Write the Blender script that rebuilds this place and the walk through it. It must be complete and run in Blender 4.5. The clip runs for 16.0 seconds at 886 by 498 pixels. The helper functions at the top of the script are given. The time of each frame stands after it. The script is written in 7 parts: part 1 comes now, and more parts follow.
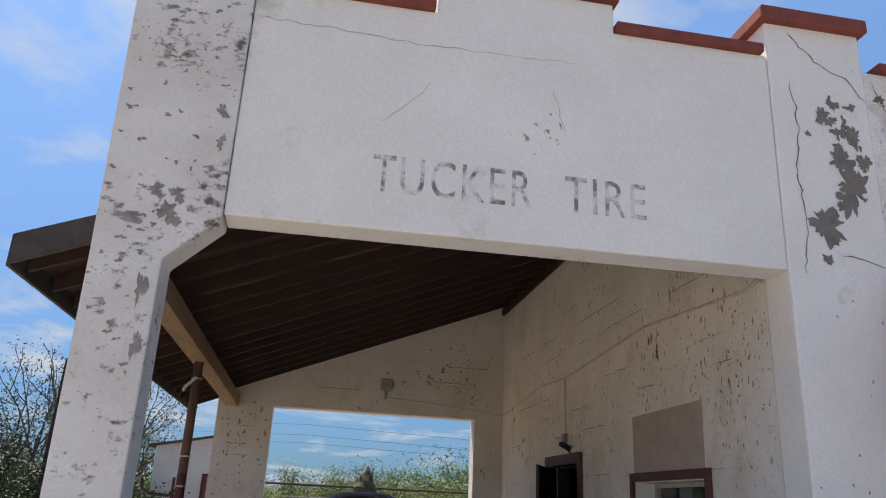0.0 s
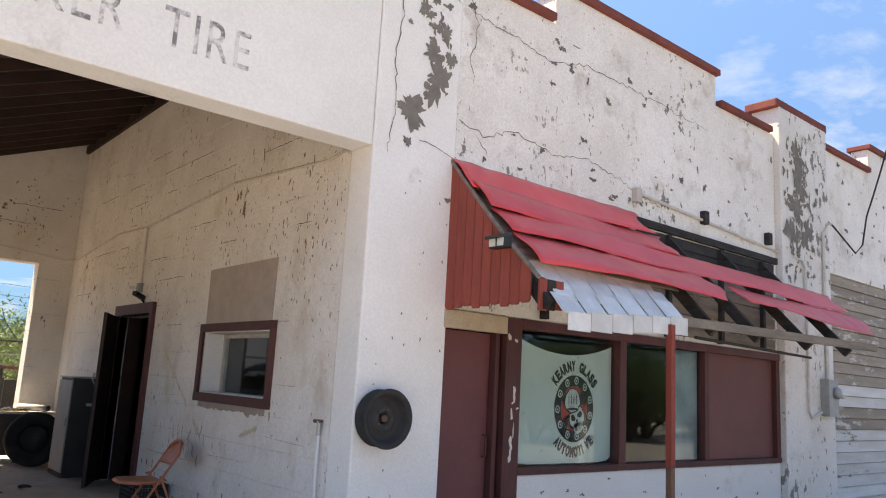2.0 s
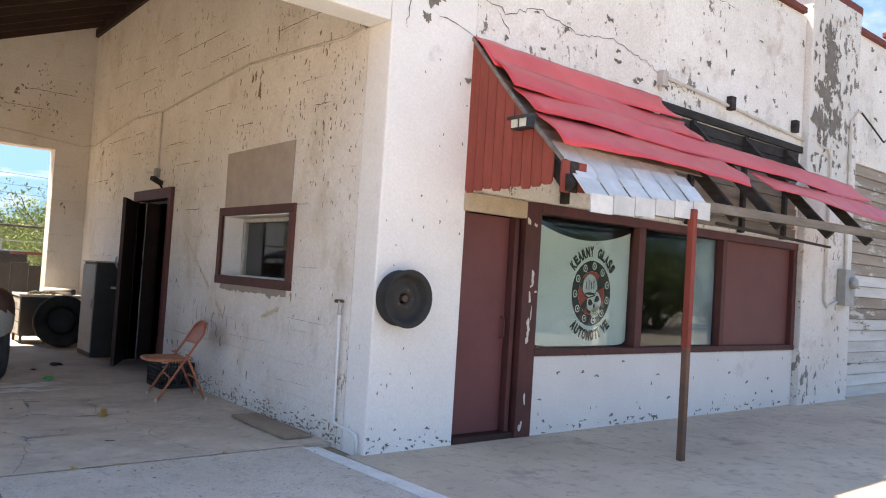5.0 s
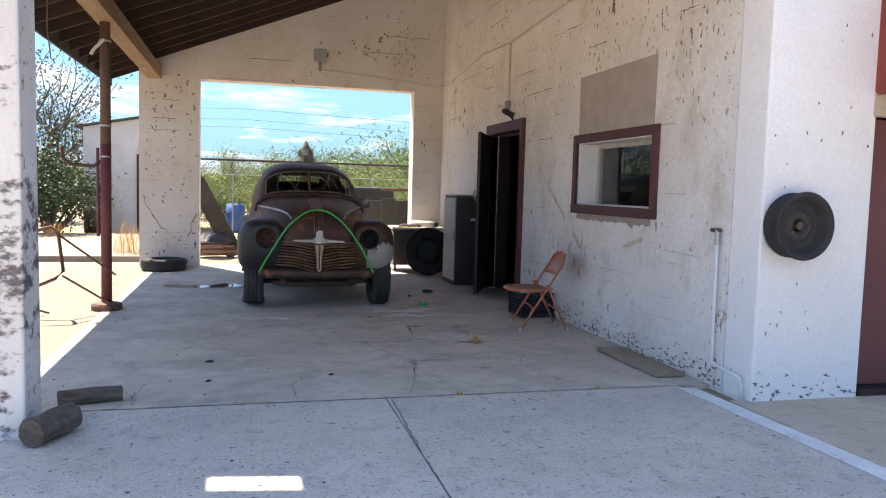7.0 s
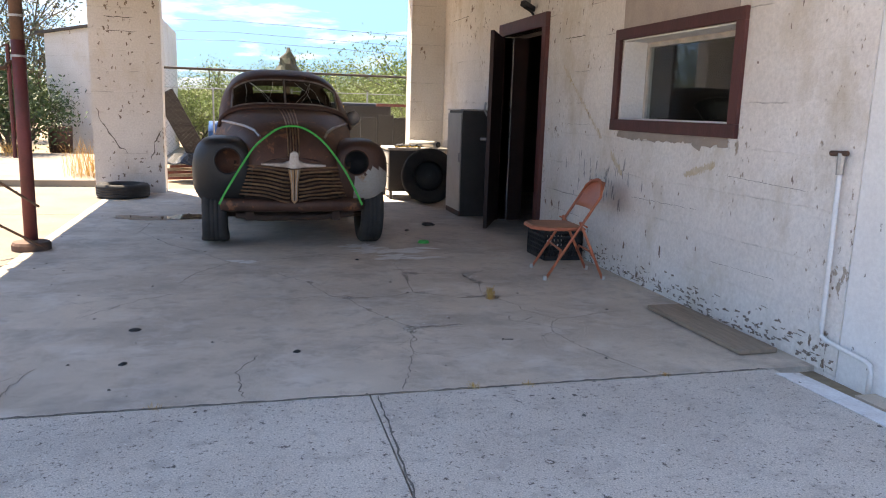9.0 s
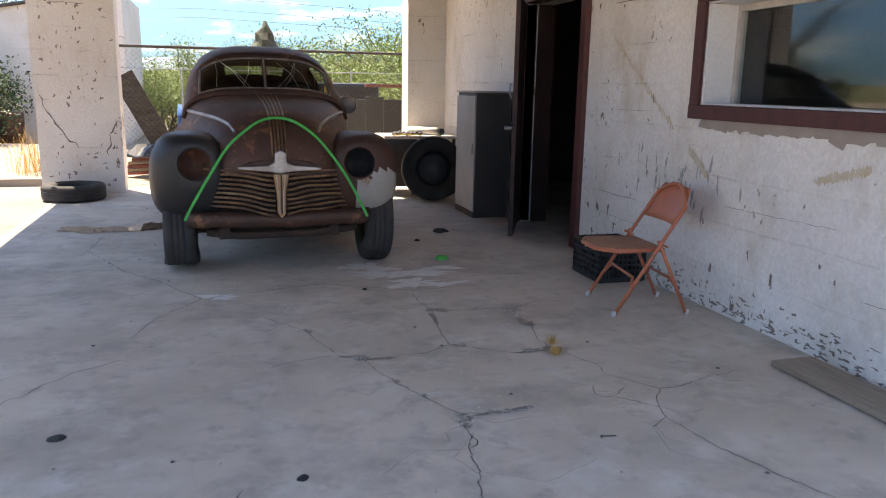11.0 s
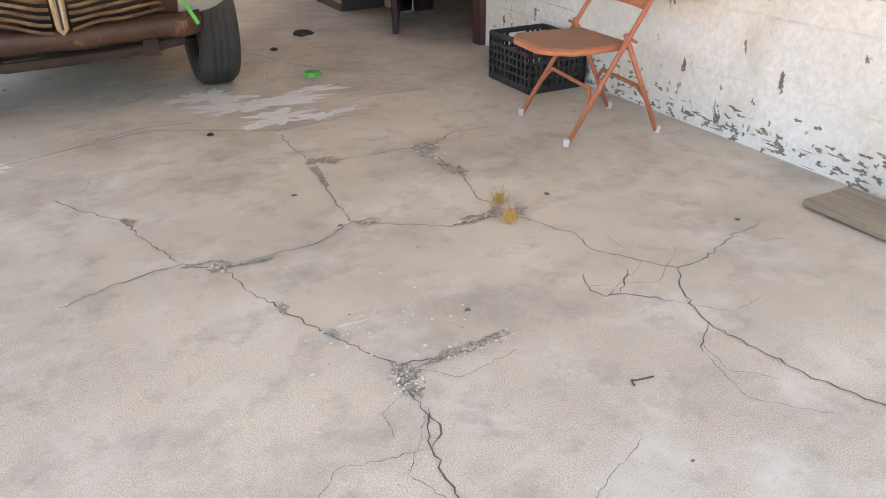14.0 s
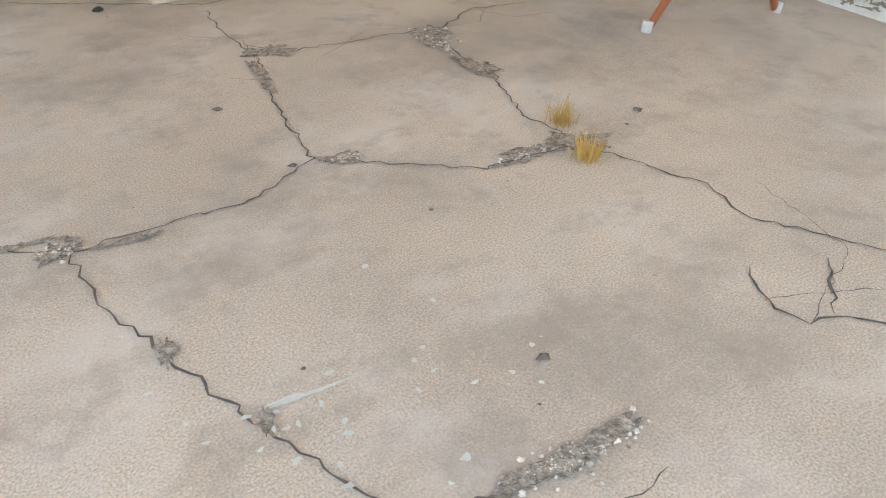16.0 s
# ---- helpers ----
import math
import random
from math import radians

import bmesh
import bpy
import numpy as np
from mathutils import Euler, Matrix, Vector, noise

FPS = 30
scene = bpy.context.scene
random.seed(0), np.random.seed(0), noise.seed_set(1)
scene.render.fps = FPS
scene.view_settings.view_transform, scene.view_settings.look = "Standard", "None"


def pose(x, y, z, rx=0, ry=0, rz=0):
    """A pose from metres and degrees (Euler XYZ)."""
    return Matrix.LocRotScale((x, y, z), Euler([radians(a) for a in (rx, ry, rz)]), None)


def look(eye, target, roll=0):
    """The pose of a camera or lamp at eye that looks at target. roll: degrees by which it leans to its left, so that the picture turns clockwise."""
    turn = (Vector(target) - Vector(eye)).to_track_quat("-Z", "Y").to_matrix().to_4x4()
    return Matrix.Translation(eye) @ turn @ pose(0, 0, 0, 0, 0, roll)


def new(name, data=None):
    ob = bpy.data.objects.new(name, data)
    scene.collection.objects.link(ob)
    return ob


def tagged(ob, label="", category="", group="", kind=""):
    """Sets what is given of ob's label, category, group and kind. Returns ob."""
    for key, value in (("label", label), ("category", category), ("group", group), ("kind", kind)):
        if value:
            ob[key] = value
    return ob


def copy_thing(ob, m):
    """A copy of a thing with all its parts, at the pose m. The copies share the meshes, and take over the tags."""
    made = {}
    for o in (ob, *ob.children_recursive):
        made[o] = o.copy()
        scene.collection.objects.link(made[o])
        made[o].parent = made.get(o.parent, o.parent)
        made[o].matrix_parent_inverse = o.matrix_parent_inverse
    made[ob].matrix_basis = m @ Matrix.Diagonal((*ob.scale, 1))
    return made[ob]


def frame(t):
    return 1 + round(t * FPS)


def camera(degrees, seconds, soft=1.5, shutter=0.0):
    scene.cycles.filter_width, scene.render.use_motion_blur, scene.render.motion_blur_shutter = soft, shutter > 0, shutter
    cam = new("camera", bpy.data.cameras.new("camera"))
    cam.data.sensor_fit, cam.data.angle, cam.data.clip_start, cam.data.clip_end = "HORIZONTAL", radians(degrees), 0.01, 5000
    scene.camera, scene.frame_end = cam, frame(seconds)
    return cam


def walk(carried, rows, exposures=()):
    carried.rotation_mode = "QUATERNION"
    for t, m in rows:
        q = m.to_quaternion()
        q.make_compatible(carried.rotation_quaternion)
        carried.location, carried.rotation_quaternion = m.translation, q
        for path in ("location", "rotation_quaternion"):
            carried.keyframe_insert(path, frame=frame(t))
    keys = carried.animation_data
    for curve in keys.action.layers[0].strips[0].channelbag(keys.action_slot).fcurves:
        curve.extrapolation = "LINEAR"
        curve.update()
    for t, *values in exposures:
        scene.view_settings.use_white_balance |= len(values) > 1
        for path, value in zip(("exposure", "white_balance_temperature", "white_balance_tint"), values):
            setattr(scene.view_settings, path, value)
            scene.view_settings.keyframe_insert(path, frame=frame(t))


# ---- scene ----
cam = camera(60.8, 16.0, soft=1.1)
PATH = [
    (0, (0.302, 0.094, 1.68), (0.6, 1.963, 2.325), 2.9),
    (0.5, (0.323, 0.105, 1.683), (0.689, 1.982, 2.268), 3.5),
    (1, (0.359, 0.103, 1.668), (0.987, 1.927, 2.196), 3.5),
    (1.5, (0.398, 0.091, 1.65), (1.389, 1.773, 2.085), 3.2),
    (2, (0.455, 0.086, 1.613), (1.712, 1.601, 1.964), 3.2),
    (2.5, (0.479, 0.078, 1.565), (1.902, 1.462, 1.812), 2.7),
    (3, (0.51, 0.077, 1.496), (2.03, 1.37, 1.623), 3.3),
    (3.2, (0.526, 0.088, 1.492), (2.052, 1.377, 1.579), 3.5),
    (5.3, (0.424, 0.173, 1.508), (1.532, 1.837, 1.582), 2.9),
    (5.5, (0.389, 0.17, 1.508), (1.366, 1.914, 1.569), 2.2),
    (6, (0.354, 0.218, 1.499), (1.049, 2.094, 1.467), 1.4),
    (6.5, (0.349, 0.406, 1.504), (0.889, 2.326, 1.351), 1.8),
    (7, (0.392, 0.674, 1.494), (0.896, 2.603, 1.337), 1.6),
    (7.5, (0.543, 0.962, 1.443), (0.983, 2.91, 1.323), 1.8),
    (8, (0.667, 1.373, 1.399), (1.06, 3.32, 1.16), -0.4),
    (8.5, (0.713, 1.844, 1.397), (1.223, 3.758, 1.124), 1.2),
    (9, (0.781, 2.348, 1.41), (1.284, 4.249, 1.046), 1.8),
    (9.2, (0.769, 2.482, 1.403), (1.277, 4.377, 1.011), 2.4),
    (11.3, (0.806, 4.186, 1.475), (1.365, 6.059, 1.054), 1.0),
    (11.5, (0.806, 4.316, 1.481), (1.378, 6.194, 1.099), 1.4),
    (12, (0.868, 4.624, 1.475), (1.408, 6.523, 1.155), 2.5),
    (12.5, (0.886, 4.806, 1.477), (1.433, 6.69, 1.09), 2.6),
    (13, (0.869, 4.927, 1.431), (1.458, 6.752, 0.862), 1.9),
    (13.5, (0.973, 5.15, 1.351), (1.792, 6.809, 0.594), 1.5),
    (14, (1.141, 5.445, 1.266), (1.951, 7.017, 0.331), -0.8),
    (14.5, (1.222, 5.78, 1.169), (2.054, 7.27, 0.126), 0.1),
    (15, (1.314, 6.049, 1.12), (2.206, 7.403, -0.051), 2.5),
    (15.5, (1.469, 6.312, 1.022), (2.246, 7.687, -0.206), 0.7),
    (16, (1.564, 6.508, 0.805), (2.361, 7.933, -0.35), 0.4),
]
EXPOSURES = [(0, 0.66, 7300, 8), (1.5, 1.26, 8000, 9), (3, 1.66, 8700, 10), (5.5, 1.85, 8500, 10), (6.5, 1.87, 7700, 10), (9, 2.02, 8400, 12), (11.5, 2.17, 8300, 12), (12.5, 2.32, 8500, 11), (13, 2.62, 9000, 10), (13.5, 3.15, 10800, 11), (14, 3.54, 12600, 12), (14.5, 3.66, 13200, 11), (16, 3.52, 13500, 10)]
walk(cam, [(t, look(eye, target, roll)) for t, eye, target, roll in PATH], EXPOSURES)

# ---- world, sun, exposure ----
SUN_DIR = Vector((-0.27, 0.45, 1.0)).normalized()
world = bpy.data.worlds.new("world")
scene.world = world
world.use_nodes = True
wn, wl = world.node_tree.nodes, world.node_tree.links
wn.clear()
w_out = wn.new("ShaderNodeOutputWorld")
w_bg = wn.new("ShaderNodeBackground")
w_sky = wn.new("ShaderNodeTexSky")
w_sky.sky_type = "NISHITA"
w_sky.sun_disc = False
w_sky.sun_elevation = math.asin(SUN_DIR.z)
w_sky.sun_rotation = math.atan2(SUN_DIR.x, SUN_DIR.y)
w_sky.air_density, w_sky.dust_density, w_sky.ozone_density = 1.0, 0.2, 3.0
w_co = wn.new("ShaderNodeTexCoord")
w_sep = wn.new("ShaderNodeSeparateXYZ")
w_div = wn.new("ShaderNodeVectorMath")
w_div.operation = "DIVIDE"
w_add = wn.new("ShaderNodeMath")
w_add.operation = "ADD"
w_add.inputs[1].default_value = 0.12
w_com = wn.new("ShaderNodeCombineXYZ")
w_noise = wn.new("ShaderNodeTexNoise")
w_noise.inputs["Scale"].default_value = 1.5
w_noise.inputs["Detail"].default_value = 9
w_noise.inputs["Roughness"].default_value = 0.6
w_noise.inputs["Distortion"].default_value = 0.25
w_ramp = wn.new("ShaderNodeValToRGB")
w_ramp.color_ramp.elements[0].position, w_ramp.color_ramp.elements[1].position = 0.50, 0.74
w_mix = wn.new("ShaderNodeMix")
w_mix.data_type = "RGBA"
w_mix.inputs[7].default_value = (2.9, 3.1, 3.4, 1)
wl.new(w_co.outputs["Generated"], w_sep.inputs[0])
wl.new(w_sep.outputs["Z"], w_add.inputs[0])
for k in range(3):
    wl.new(w_add.outputs[0], w_com.inputs[k])
wl.new(w_co.outputs["Generated"], w_div.inputs[0])
wl.new(w_com.outputs[0], w_div.inputs[1])
wl.new(w_div.outputs[0], w_noise.inputs["Vector"])
wl.new(w_noise.outputs["Fac"], w_ramp.inputs[0])
wl.new(w_ramp.outputs[0], w_mix.inputs[0])
w_tint = wn.new("ShaderNodeMix")
w_tint.data_type, w_tint.blend_type = "RGBA", "MULTIPLY"
w_tint.inputs[0].default_value = 1.0
w_grad = wn.new("ShaderNodeMapRange")
w_grad.inputs["From Min"].default_value, w_grad.inputs["From Max"].default_value = 0.02, 0.55
wl.new(w_sep.outputs["Z"], w_grad.inputs["Value"])
w_low = wn.new("ShaderNodeMix")
w_low.data_type = "RGBA"
w_low.inputs[6].default_value, w_low.inputs[7].default_value = (0.105, 0.19, 0.34, 1), (0.66, 0.78, 0.92, 1)
wl.new(w_grad.outputs[0], w_low.inputs[0])
wl.new(w_low.outputs[2], w_tint.inputs[7])
wl.new(w_sky.outputs[0], w_tint.inputs[6])
wl.new(w_tint.outputs[2], w_mix.inputs[6])
wl.new(w_mix.outputs[2], w_bg.inputs[0])
w_bg.inputs[1].default_value = 0.145
wl.new(w_bg.outputs[0], w_out.inputs[0])

sun_data = bpy.data.lights.new("sun", "SUN")
sun_data.energy, sun_data.angle, sun_data.color = 4.6, radians(0.55), (1.0, 0.96, 0.9)
sun = new("sun", sun_data)
sun.matrix_world = look(SUN_DIR * 40, (0, 0, 0))


# ---- materials ----
def material(name, c1, c2=None, scale=3.0, rough=0.8, metal=0.0, bump=0.15, grain=60.0, spots=(), streak=None, courses=0.0, speck=0.25, spec=0.4, stretch=(1, 1, 1), flakes=()):
    """Two colours mixed by a broad noise, a fine grain, and patches of other colours where a noise passes a limit.
    spots: rows of (colour, scale, low limit, high limit, stretch)."""
    m = bpy.data.materials.new(name)
    m.use_nodes = True
    n, l = m.node_tree.nodes, m.node_tree.links
    b = n["Principled BSDF"]
    b.inputs["Roughness"].default_value, b.inputs["Metallic"].default_value = rough, metal
    b.inputs["Specular IOR Level"].default_value = spec
    co = n.new("ShaderNodeTexCoord")
    mp = n.new("ShaderNodeMapping")
    mp.inputs["Scale"].default_value = stretch
    info = n.new("ShaderNodeObjectInfo")
    l.new(co.outputs["Object"], mp.inputs[0])

    def noise_node(s, detail=5, rough_=0.6, vec=None):
        t = n.new("ShaderNodeTexNoise")
        t.inputs["Scale"].default_value, t.inputs["Detail"].default_value, t.inputs["Roughness"].default_value = s, detail, rough_
        l.new(vec or mp.outputs[0], t.inputs["Vector"])
        return t.outputs["Fac"]

    def ramp(fac, lo, hi):
        r = n.new("ShaderNodeMapRange")
        r.inputs["From Min"].default_value, r.inputs["From Max"].default_value = lo, hi
        l.new(fac, r.inputs["Value"])
        return r.outputs[0]

    def mix(fac, a, c, mode="MIX"):
        x = n.new("ShaderNodeMix")
        x.data_type, x.blend_type = "RGBA", mode
        if isinstance(fac, float):
            x.inputs[0].default_value = fac
        else:
            l.new(fac, x.inputs[0])
        for k, v in ((6, a), (7, c)):
            if isinstance(v, tuple):
                x.inputs[k].default_value = (*v, 1)
            else:
                l.new(v, x.inputs[k])
        return x.outputs[2]

    c2 = c2 or tuple(v * 0.8 for v in c1)
    col = mix(ramp(noise_node(scale), 0.35, 0.65), c1, c2)
    fine = noise_node(grain, 3)
    col = mix(speck, col, mix(ramp(fine, 0.3, 0.7), (0.55, 0.55, 0.55), (1.25, 1.25, 1.25)), "MULTIPLY")
    hsv = n.new("ShaderNodeHueSaturation")
    r = n.new("ShaderNodeMapRange")
    r.inputs["To Min"].default_value, r.inputs["To Max"].default_value = 0.88, 1.12
    l.new(info.outputs["Random"], r.inputs["Value"])
    l.new(r.outputs[0], hsv.inputs["Value"])
    l.new(col, hsv.inputs["Color"])
    col = hsv.outputs[0]
    height = fine
    for row in spots:
        colour, s, lo, hi = row[:4]
        vec = None
        if len(row) > 4:
            m2 = n.new("ShaderNodeMapping")
            m2.inputs["Scale"].default_value = row[4]
            m2.inputs["Location"].default_value = (s, s * 0.7, s * 1.3)
            l.new(co.outputs["Object"], m2.inputs[0])
            vec = m2.outputs[0]
        f = ramp(noise_node(s, 8, 0.72, vec), lo, hi)
        col = mix(f, col, colour)
        sub = n.new("ShaderNodeMath")
        sub.operation = "SUBTRACT"
        l.new(height, sub.inputs[0])
        l.new(f, sub.inputs[1])
        height = sub.outputs[0]
    for colour, s_big, s_fine, limit, weight, edge, st in flakes:
        m2 = n.new("ShaderNodeMapping")
        m2.inputs["Scale"].default_value = st
        m2.inputs["Location"].default_value = (s_fine, s_big * 3.1, s_fine * 0.37)
        l.new(co.outputs["Object"], m2.inputs[0])
        both = n.new("ShaderNodeMath")
        both.operation = "MULTIPLY_ADD"
        both.inputs[1].default_value = weight
        l.new(noise_node(s_big, 3, 0.55), both.inputs[0])
        l.new(noise_node(s_fine, 7, 0.62, m2.outputs[0]), both.inputs[2])
        f = ramp(both.outputs[0], limit + weight * 0.5, limit + weight * 0.5 + edge)
        col = mix(f, col, mix(ramp(fine, 0.3, 0.7), colour, tuple(v * 1.5 for v in colour)))
        sub = n.new("ShaderNodeMath")
        sub.operation = "SUBTRACT"
        l.new(height, sub.inputs[0])
        l.new(f, sub.inputs[1])
        height = sub.outputs[0]
    if courses:
        sep = n.new("ShaderNodeSeparateXYZ")
        l.new(co.outputs["Object"], sep.inputs[0])
        wob = n.new("ShaderNodeMath")
        wob.operation = "MULTIPLY_ADD"
        wob.inputs[1].default_value = 0.03
        l.new(noise_node(4.0, 2), wob.inputs[0])
        l.new(sep.outputs["Z"], wob.inputs[2])
        d = n.new("ShaderNodeMath")
        d.operation = "MODULO"
        d.inputs[1].default_value = courses
        l.new(wob.outputs[0], d.inputs[0])
        line = ramp(d.outputs[0], 0.012, 0.0)
        gate = n.new("ShaderNodeMath")
        gate.operation = "MULTIPLY"
        l.new(line, gate.inputs[0])
        l.new(ramp(noise_node(2.2, 4), 0.54, 0.66), gate.inputs[1])
        col = mix(gate.outputs[0], col, (0.30, 0.27, 0.24))
        sub = n.new("ShaderNodeMath")
        sub.operation = "SUBTRACT"
        l.new(height, sub.inputs[0])
        l.new(line, sub.inputs[1])
        height = sub.outputs[0]
    l.new(col, b.inputs["Base Color"])
    if bump:
        bp = n.new("ShaderNodeBump")
        bp.inputs["Strength"].default_value, bp.inputs["Distance"].default_value = bump, 0.01
        l.new(height, bp.inputs["Height"])
        l.new(bp.outputs[0], b.inputs["Normal"])
    return m


def glass(name, tint=(0.9, 0.95, 0.95), rough=0.02):
    m = bpy.data.materials.new(name)
    m.use_nodes = True
    n, l = m.node_tree.nodes, m.node_tree.links
    n.clear()
    o, t, g, mx, fr = (n.new("ShaderNode" + k) for k in ("OutputMaterial", "BsdfTransparent", "BsdfGlossy", "MixShader", "LayerWeight"))
    t.inputs[0].default_value = (*tint, 1)
    g.inputs["Roughness"].default_value = rough
    pw, ad = n.new("ShaderNodeMath"), n.new("ShaderNodeMath")
    pw.operation, ad.operation = "POWER", "MULTIPLY_ADD"
    pw.inputs[1].default_value, ad.inputs[1].default_value, ad.inputs[2].default_value = 4.5, 0.9, 0.05
    l.new(fr.outputs["Facing"], pw.inputs[0])
    l.new(pw.outputs[0], ad.inputs[0])
    l.new(ad.outputs[0], mx.inputs[0])
    l.new(t.outputs[0], mx.inputs[1])
    l.new(g.outputs[0], mx.inputs[2])
    l.new(mx.outputs[0], o.inputs[0])
    return m


CEMENT = (0.20, 0.185, 0.165)
M_FACADE = material("white_stucco", (0.80, 0.785, 0.765), (0.74, 0.72, 0.70), 0.9, 0.9, bump=0.35, grain=45, speck=0.15, flakes=(((0.24, 0.22, 0.20), 1.0, 16.0, 0.74, 0.5, 0.02, (1, 1, 0.6)),),
                    spots=((( 0.52, 0.48, 0.43), 0.8, 0.60, 0.75), (CEMENT, 5.0, 0.74, 0.76)))
M_FACADE_WORN = material("worn_stucco", (0.79, 0.77, 0.74), (0.70, 0.67, 0.63), 1.2, 0.9, bump=0.5, grain=45, speck=0.3,
                         spots=(((0.50, 0.43, 0.36), 1.3, 0.54, 0.72),), flakes=((CEMENT, 0.75, 7.0, 0.665, 0.75, 0.015, (1.2, 1, 0.8)), ((0.34, 0.30, 0.26), 1.6, 18.0, 0.67, 0.6, 0.02, (1, 1, 0.7))))
M_COLUMN = material("stained_column_plaster", (0.74, 0.72, 0.70), (0.64, 0.61, 0.58), 2.0, 0.9, bump=0.35, grain=40, speck=0.15,
                    flakes=(((0.12, 0.10, 0.10), 1.5, 9.0, 0.61, 0.9, 0.12, (1, 1, 1.5)), ((0.20, 0.18, 0.165), 2.2, 24.0, 0.70, 0.8, 0.04, (1, 1, 1.7))))
M_WALL = material("white_block_paint", (0.77, 0.73, 0.69), (0.68, 0.63, 0.585), 1.1, 0.85, bump=0.5, grain=40, speck=0.25, courses=0.305,
                  spots=(((0.60, 0.53, 0.44), 1.7, 0.53, 0.72, (1, 1, 0.6)), ), flakes=(((0.17, 0.12, 0.09), 0.8, 11.0, 0.69, 0.6, 0.03, (1, 1, 0.5)), ((0.33, 0.27, 0.215), 1.3, 22.0, 0.68, 0.6, 0.05, (1, 1, 0.6))))
M_CEMENT = material("bare_cement", (0.24, 0.215, 0.19), (0.17, 0.155, 0.14), 8, 0.95, bump=0.8, grain=90)
M_SOOT = material("black_mould_stain", (0.20, 0.175, 0.17), (0.34, 0.31, 0.30), 12, 0.95, bump=0.3)
M_PATCH = material("bare_plaster_patch", (0.42, 0.35, 0.30), (0.36, 0.30, 0.26), 5, 0.95, bump=0.3, grain=80)
M_OCHRE = material("ochre_water_stain", (0.56, 0.45, 0.30), (0.66, 0.58, 0.46), 9, 0.9, bump=0.1)
M_CRACK = material("crack_shadow", (0.10, 0.085, 0.075), (0.18, 0.155, 0.135), 20, 0.95, bump=0.4)
M_SLAB = material("garage_concrete", (0.60, 0.505, 0.405), (0.47, 0.395, 0.32), 1.1, 0.85, bump=0.10, grain=250, speck=0.9,
                  spots=(((0.64, 0.58, 0.51), 2.3, 0.50, 0.72), ((0.31, 0.265, 0.225), 1.3, 0.50, 0.72), ((0.37, 0.31, 0.255), 6.0, 0.52, 0.72), ((0.13, 0.11, 0.095), 30.0, 0.675, 0.70), ((0.72, 0.66, 0.58), 40.0, 0.66, 0.70), ((0.27, 0.225, 0.18), 140.0, 0.64, 0.70)))
M_APRON = material("exposed_aggregate_apron", (0.71, 0.63, 0.545), (0.61, 0.535, 0.46), 1.4, 0.9, bump=0.6, grain=130, speck=0.85,
                   spots=(((0.36, 0.26, 0.21), 1.1, 0.66, 0.8), ((0.46, 0.40, 0.345), 6.0, 0.53, 0.70), ((0.17, 0.14, 0.12), 20.0, 0.60, 0.63), ((0.24, 0.20, 0.17), 45.0, 0.58, 0.62), ((0.80, 0.75, 0.69), 28.0, 0.61, 0.65)))
M_WALK = material("pavement_concrete", (0.56, 0.455, 0.355), (0.47, 0.38, 0.295), 1.3, 0.9, bump=0.25, grain=120, speck=0.3,
                  spots=(((0.26, 0.20, 0.16), 1.5, 0.56, 0.75), ((0.34, 0.28, 0.23), 7.0, 0.53, 0.68), ((0.16, 0.135, 0.115), 30.0, 0.62, 0.66)))
M_YARD = material("sunlit_yard_concrete", (0.27, 0.225, 0.18), (0.21, 0.175, 0.14), 1.4, 0.9, bump=0.4, grain=110, speck=0.5, spots=(((0.22, 0.175, 0.13), 1.2, 0.55, 0.7),))
M_LINE = material("worn_white_line_paint", (0.72, 0.71, 0.70), (0.60, 0.58, 0.56), 6, 0.85, bump=0.2, spots=(((0.42, 0.38, 0.34), 6, 0.60, 0.66),))
M_DIRT = material("dry_sandy_ground", (0.33, 0.255, 0.175), (0.26, 0.20, 0.135), 0.5, 0.98, bump=0.5, grain=20, speck=0.4,
                  spots=(((0.20, 0.20, 0.09), 0.35, 0.56, 0.68), ((0.28, 0.22, 0.16), 3.0, 0.6, 0.7)))
M_GRAVEL = material("grey_road_gravel", (0.34, 0.31, 0.28), (0.26, 0.24, 0.22), 1.2, 0.95, bump=0.9, grain=60, speck=0.6)
M_COPING = material("dark_red_brick_coping", (0.24, 0.065, 0.05), (0.17, 0.05, 0.04), 4, 0.85, bump=0.4, grain=40)
M_FRAME = material("maroon_painted_wood", (0.115, 0.036, 0.034), (0.075, 0.027, 0.025), 6, 0.6, bump=0.25, grain=70, spots=(((0.45, 0.40, 0.36), 14, 0.70, 0.73),), stretch=(1, 1, 0.4))
M_DOOR = material("faded_maroon_door_paint", (0.20, 0.068, 0.07), (0.16, 0.055, 0.055), 1.6, 0.55, bump=0.1)
M_REDBOARD = material("faded_red_boards", (0.32, 0.065, 0.045), (0.24, 0.05, 0.035), 5, 0.75, bump=0.4, grain=50, spots=(((0.07, 0.03, 0.025), 10, 0.66, 0.72),), stretch=(3, 3, 0.5))
M_REDMETAL = material("sun_faded_red_sheet_metal", (0.86, 0.085, 0.085), (0.76, 0.065, 0.07), 1.5, 0.36, metal=0.0, bump=0.04, spec=0.5, spots=(((0.72, 0.17, 0.15), 1.2, 0.6, 0.8),))
M_SHINGLE = material("pale_grey_shingle", (0.76, 0.77, 0.77), (0.62, 0.635, 0.645), 6, 0.9, bump=0.5, grain=160, speck=0.35)
M_BURNT = material("charred_black_timber", (0.022, 0.018, 0.017), (0.05, 0.042, 0.038), 4, 0.85, bump=0.7, grain=40, stretch=(1, 1, 4))
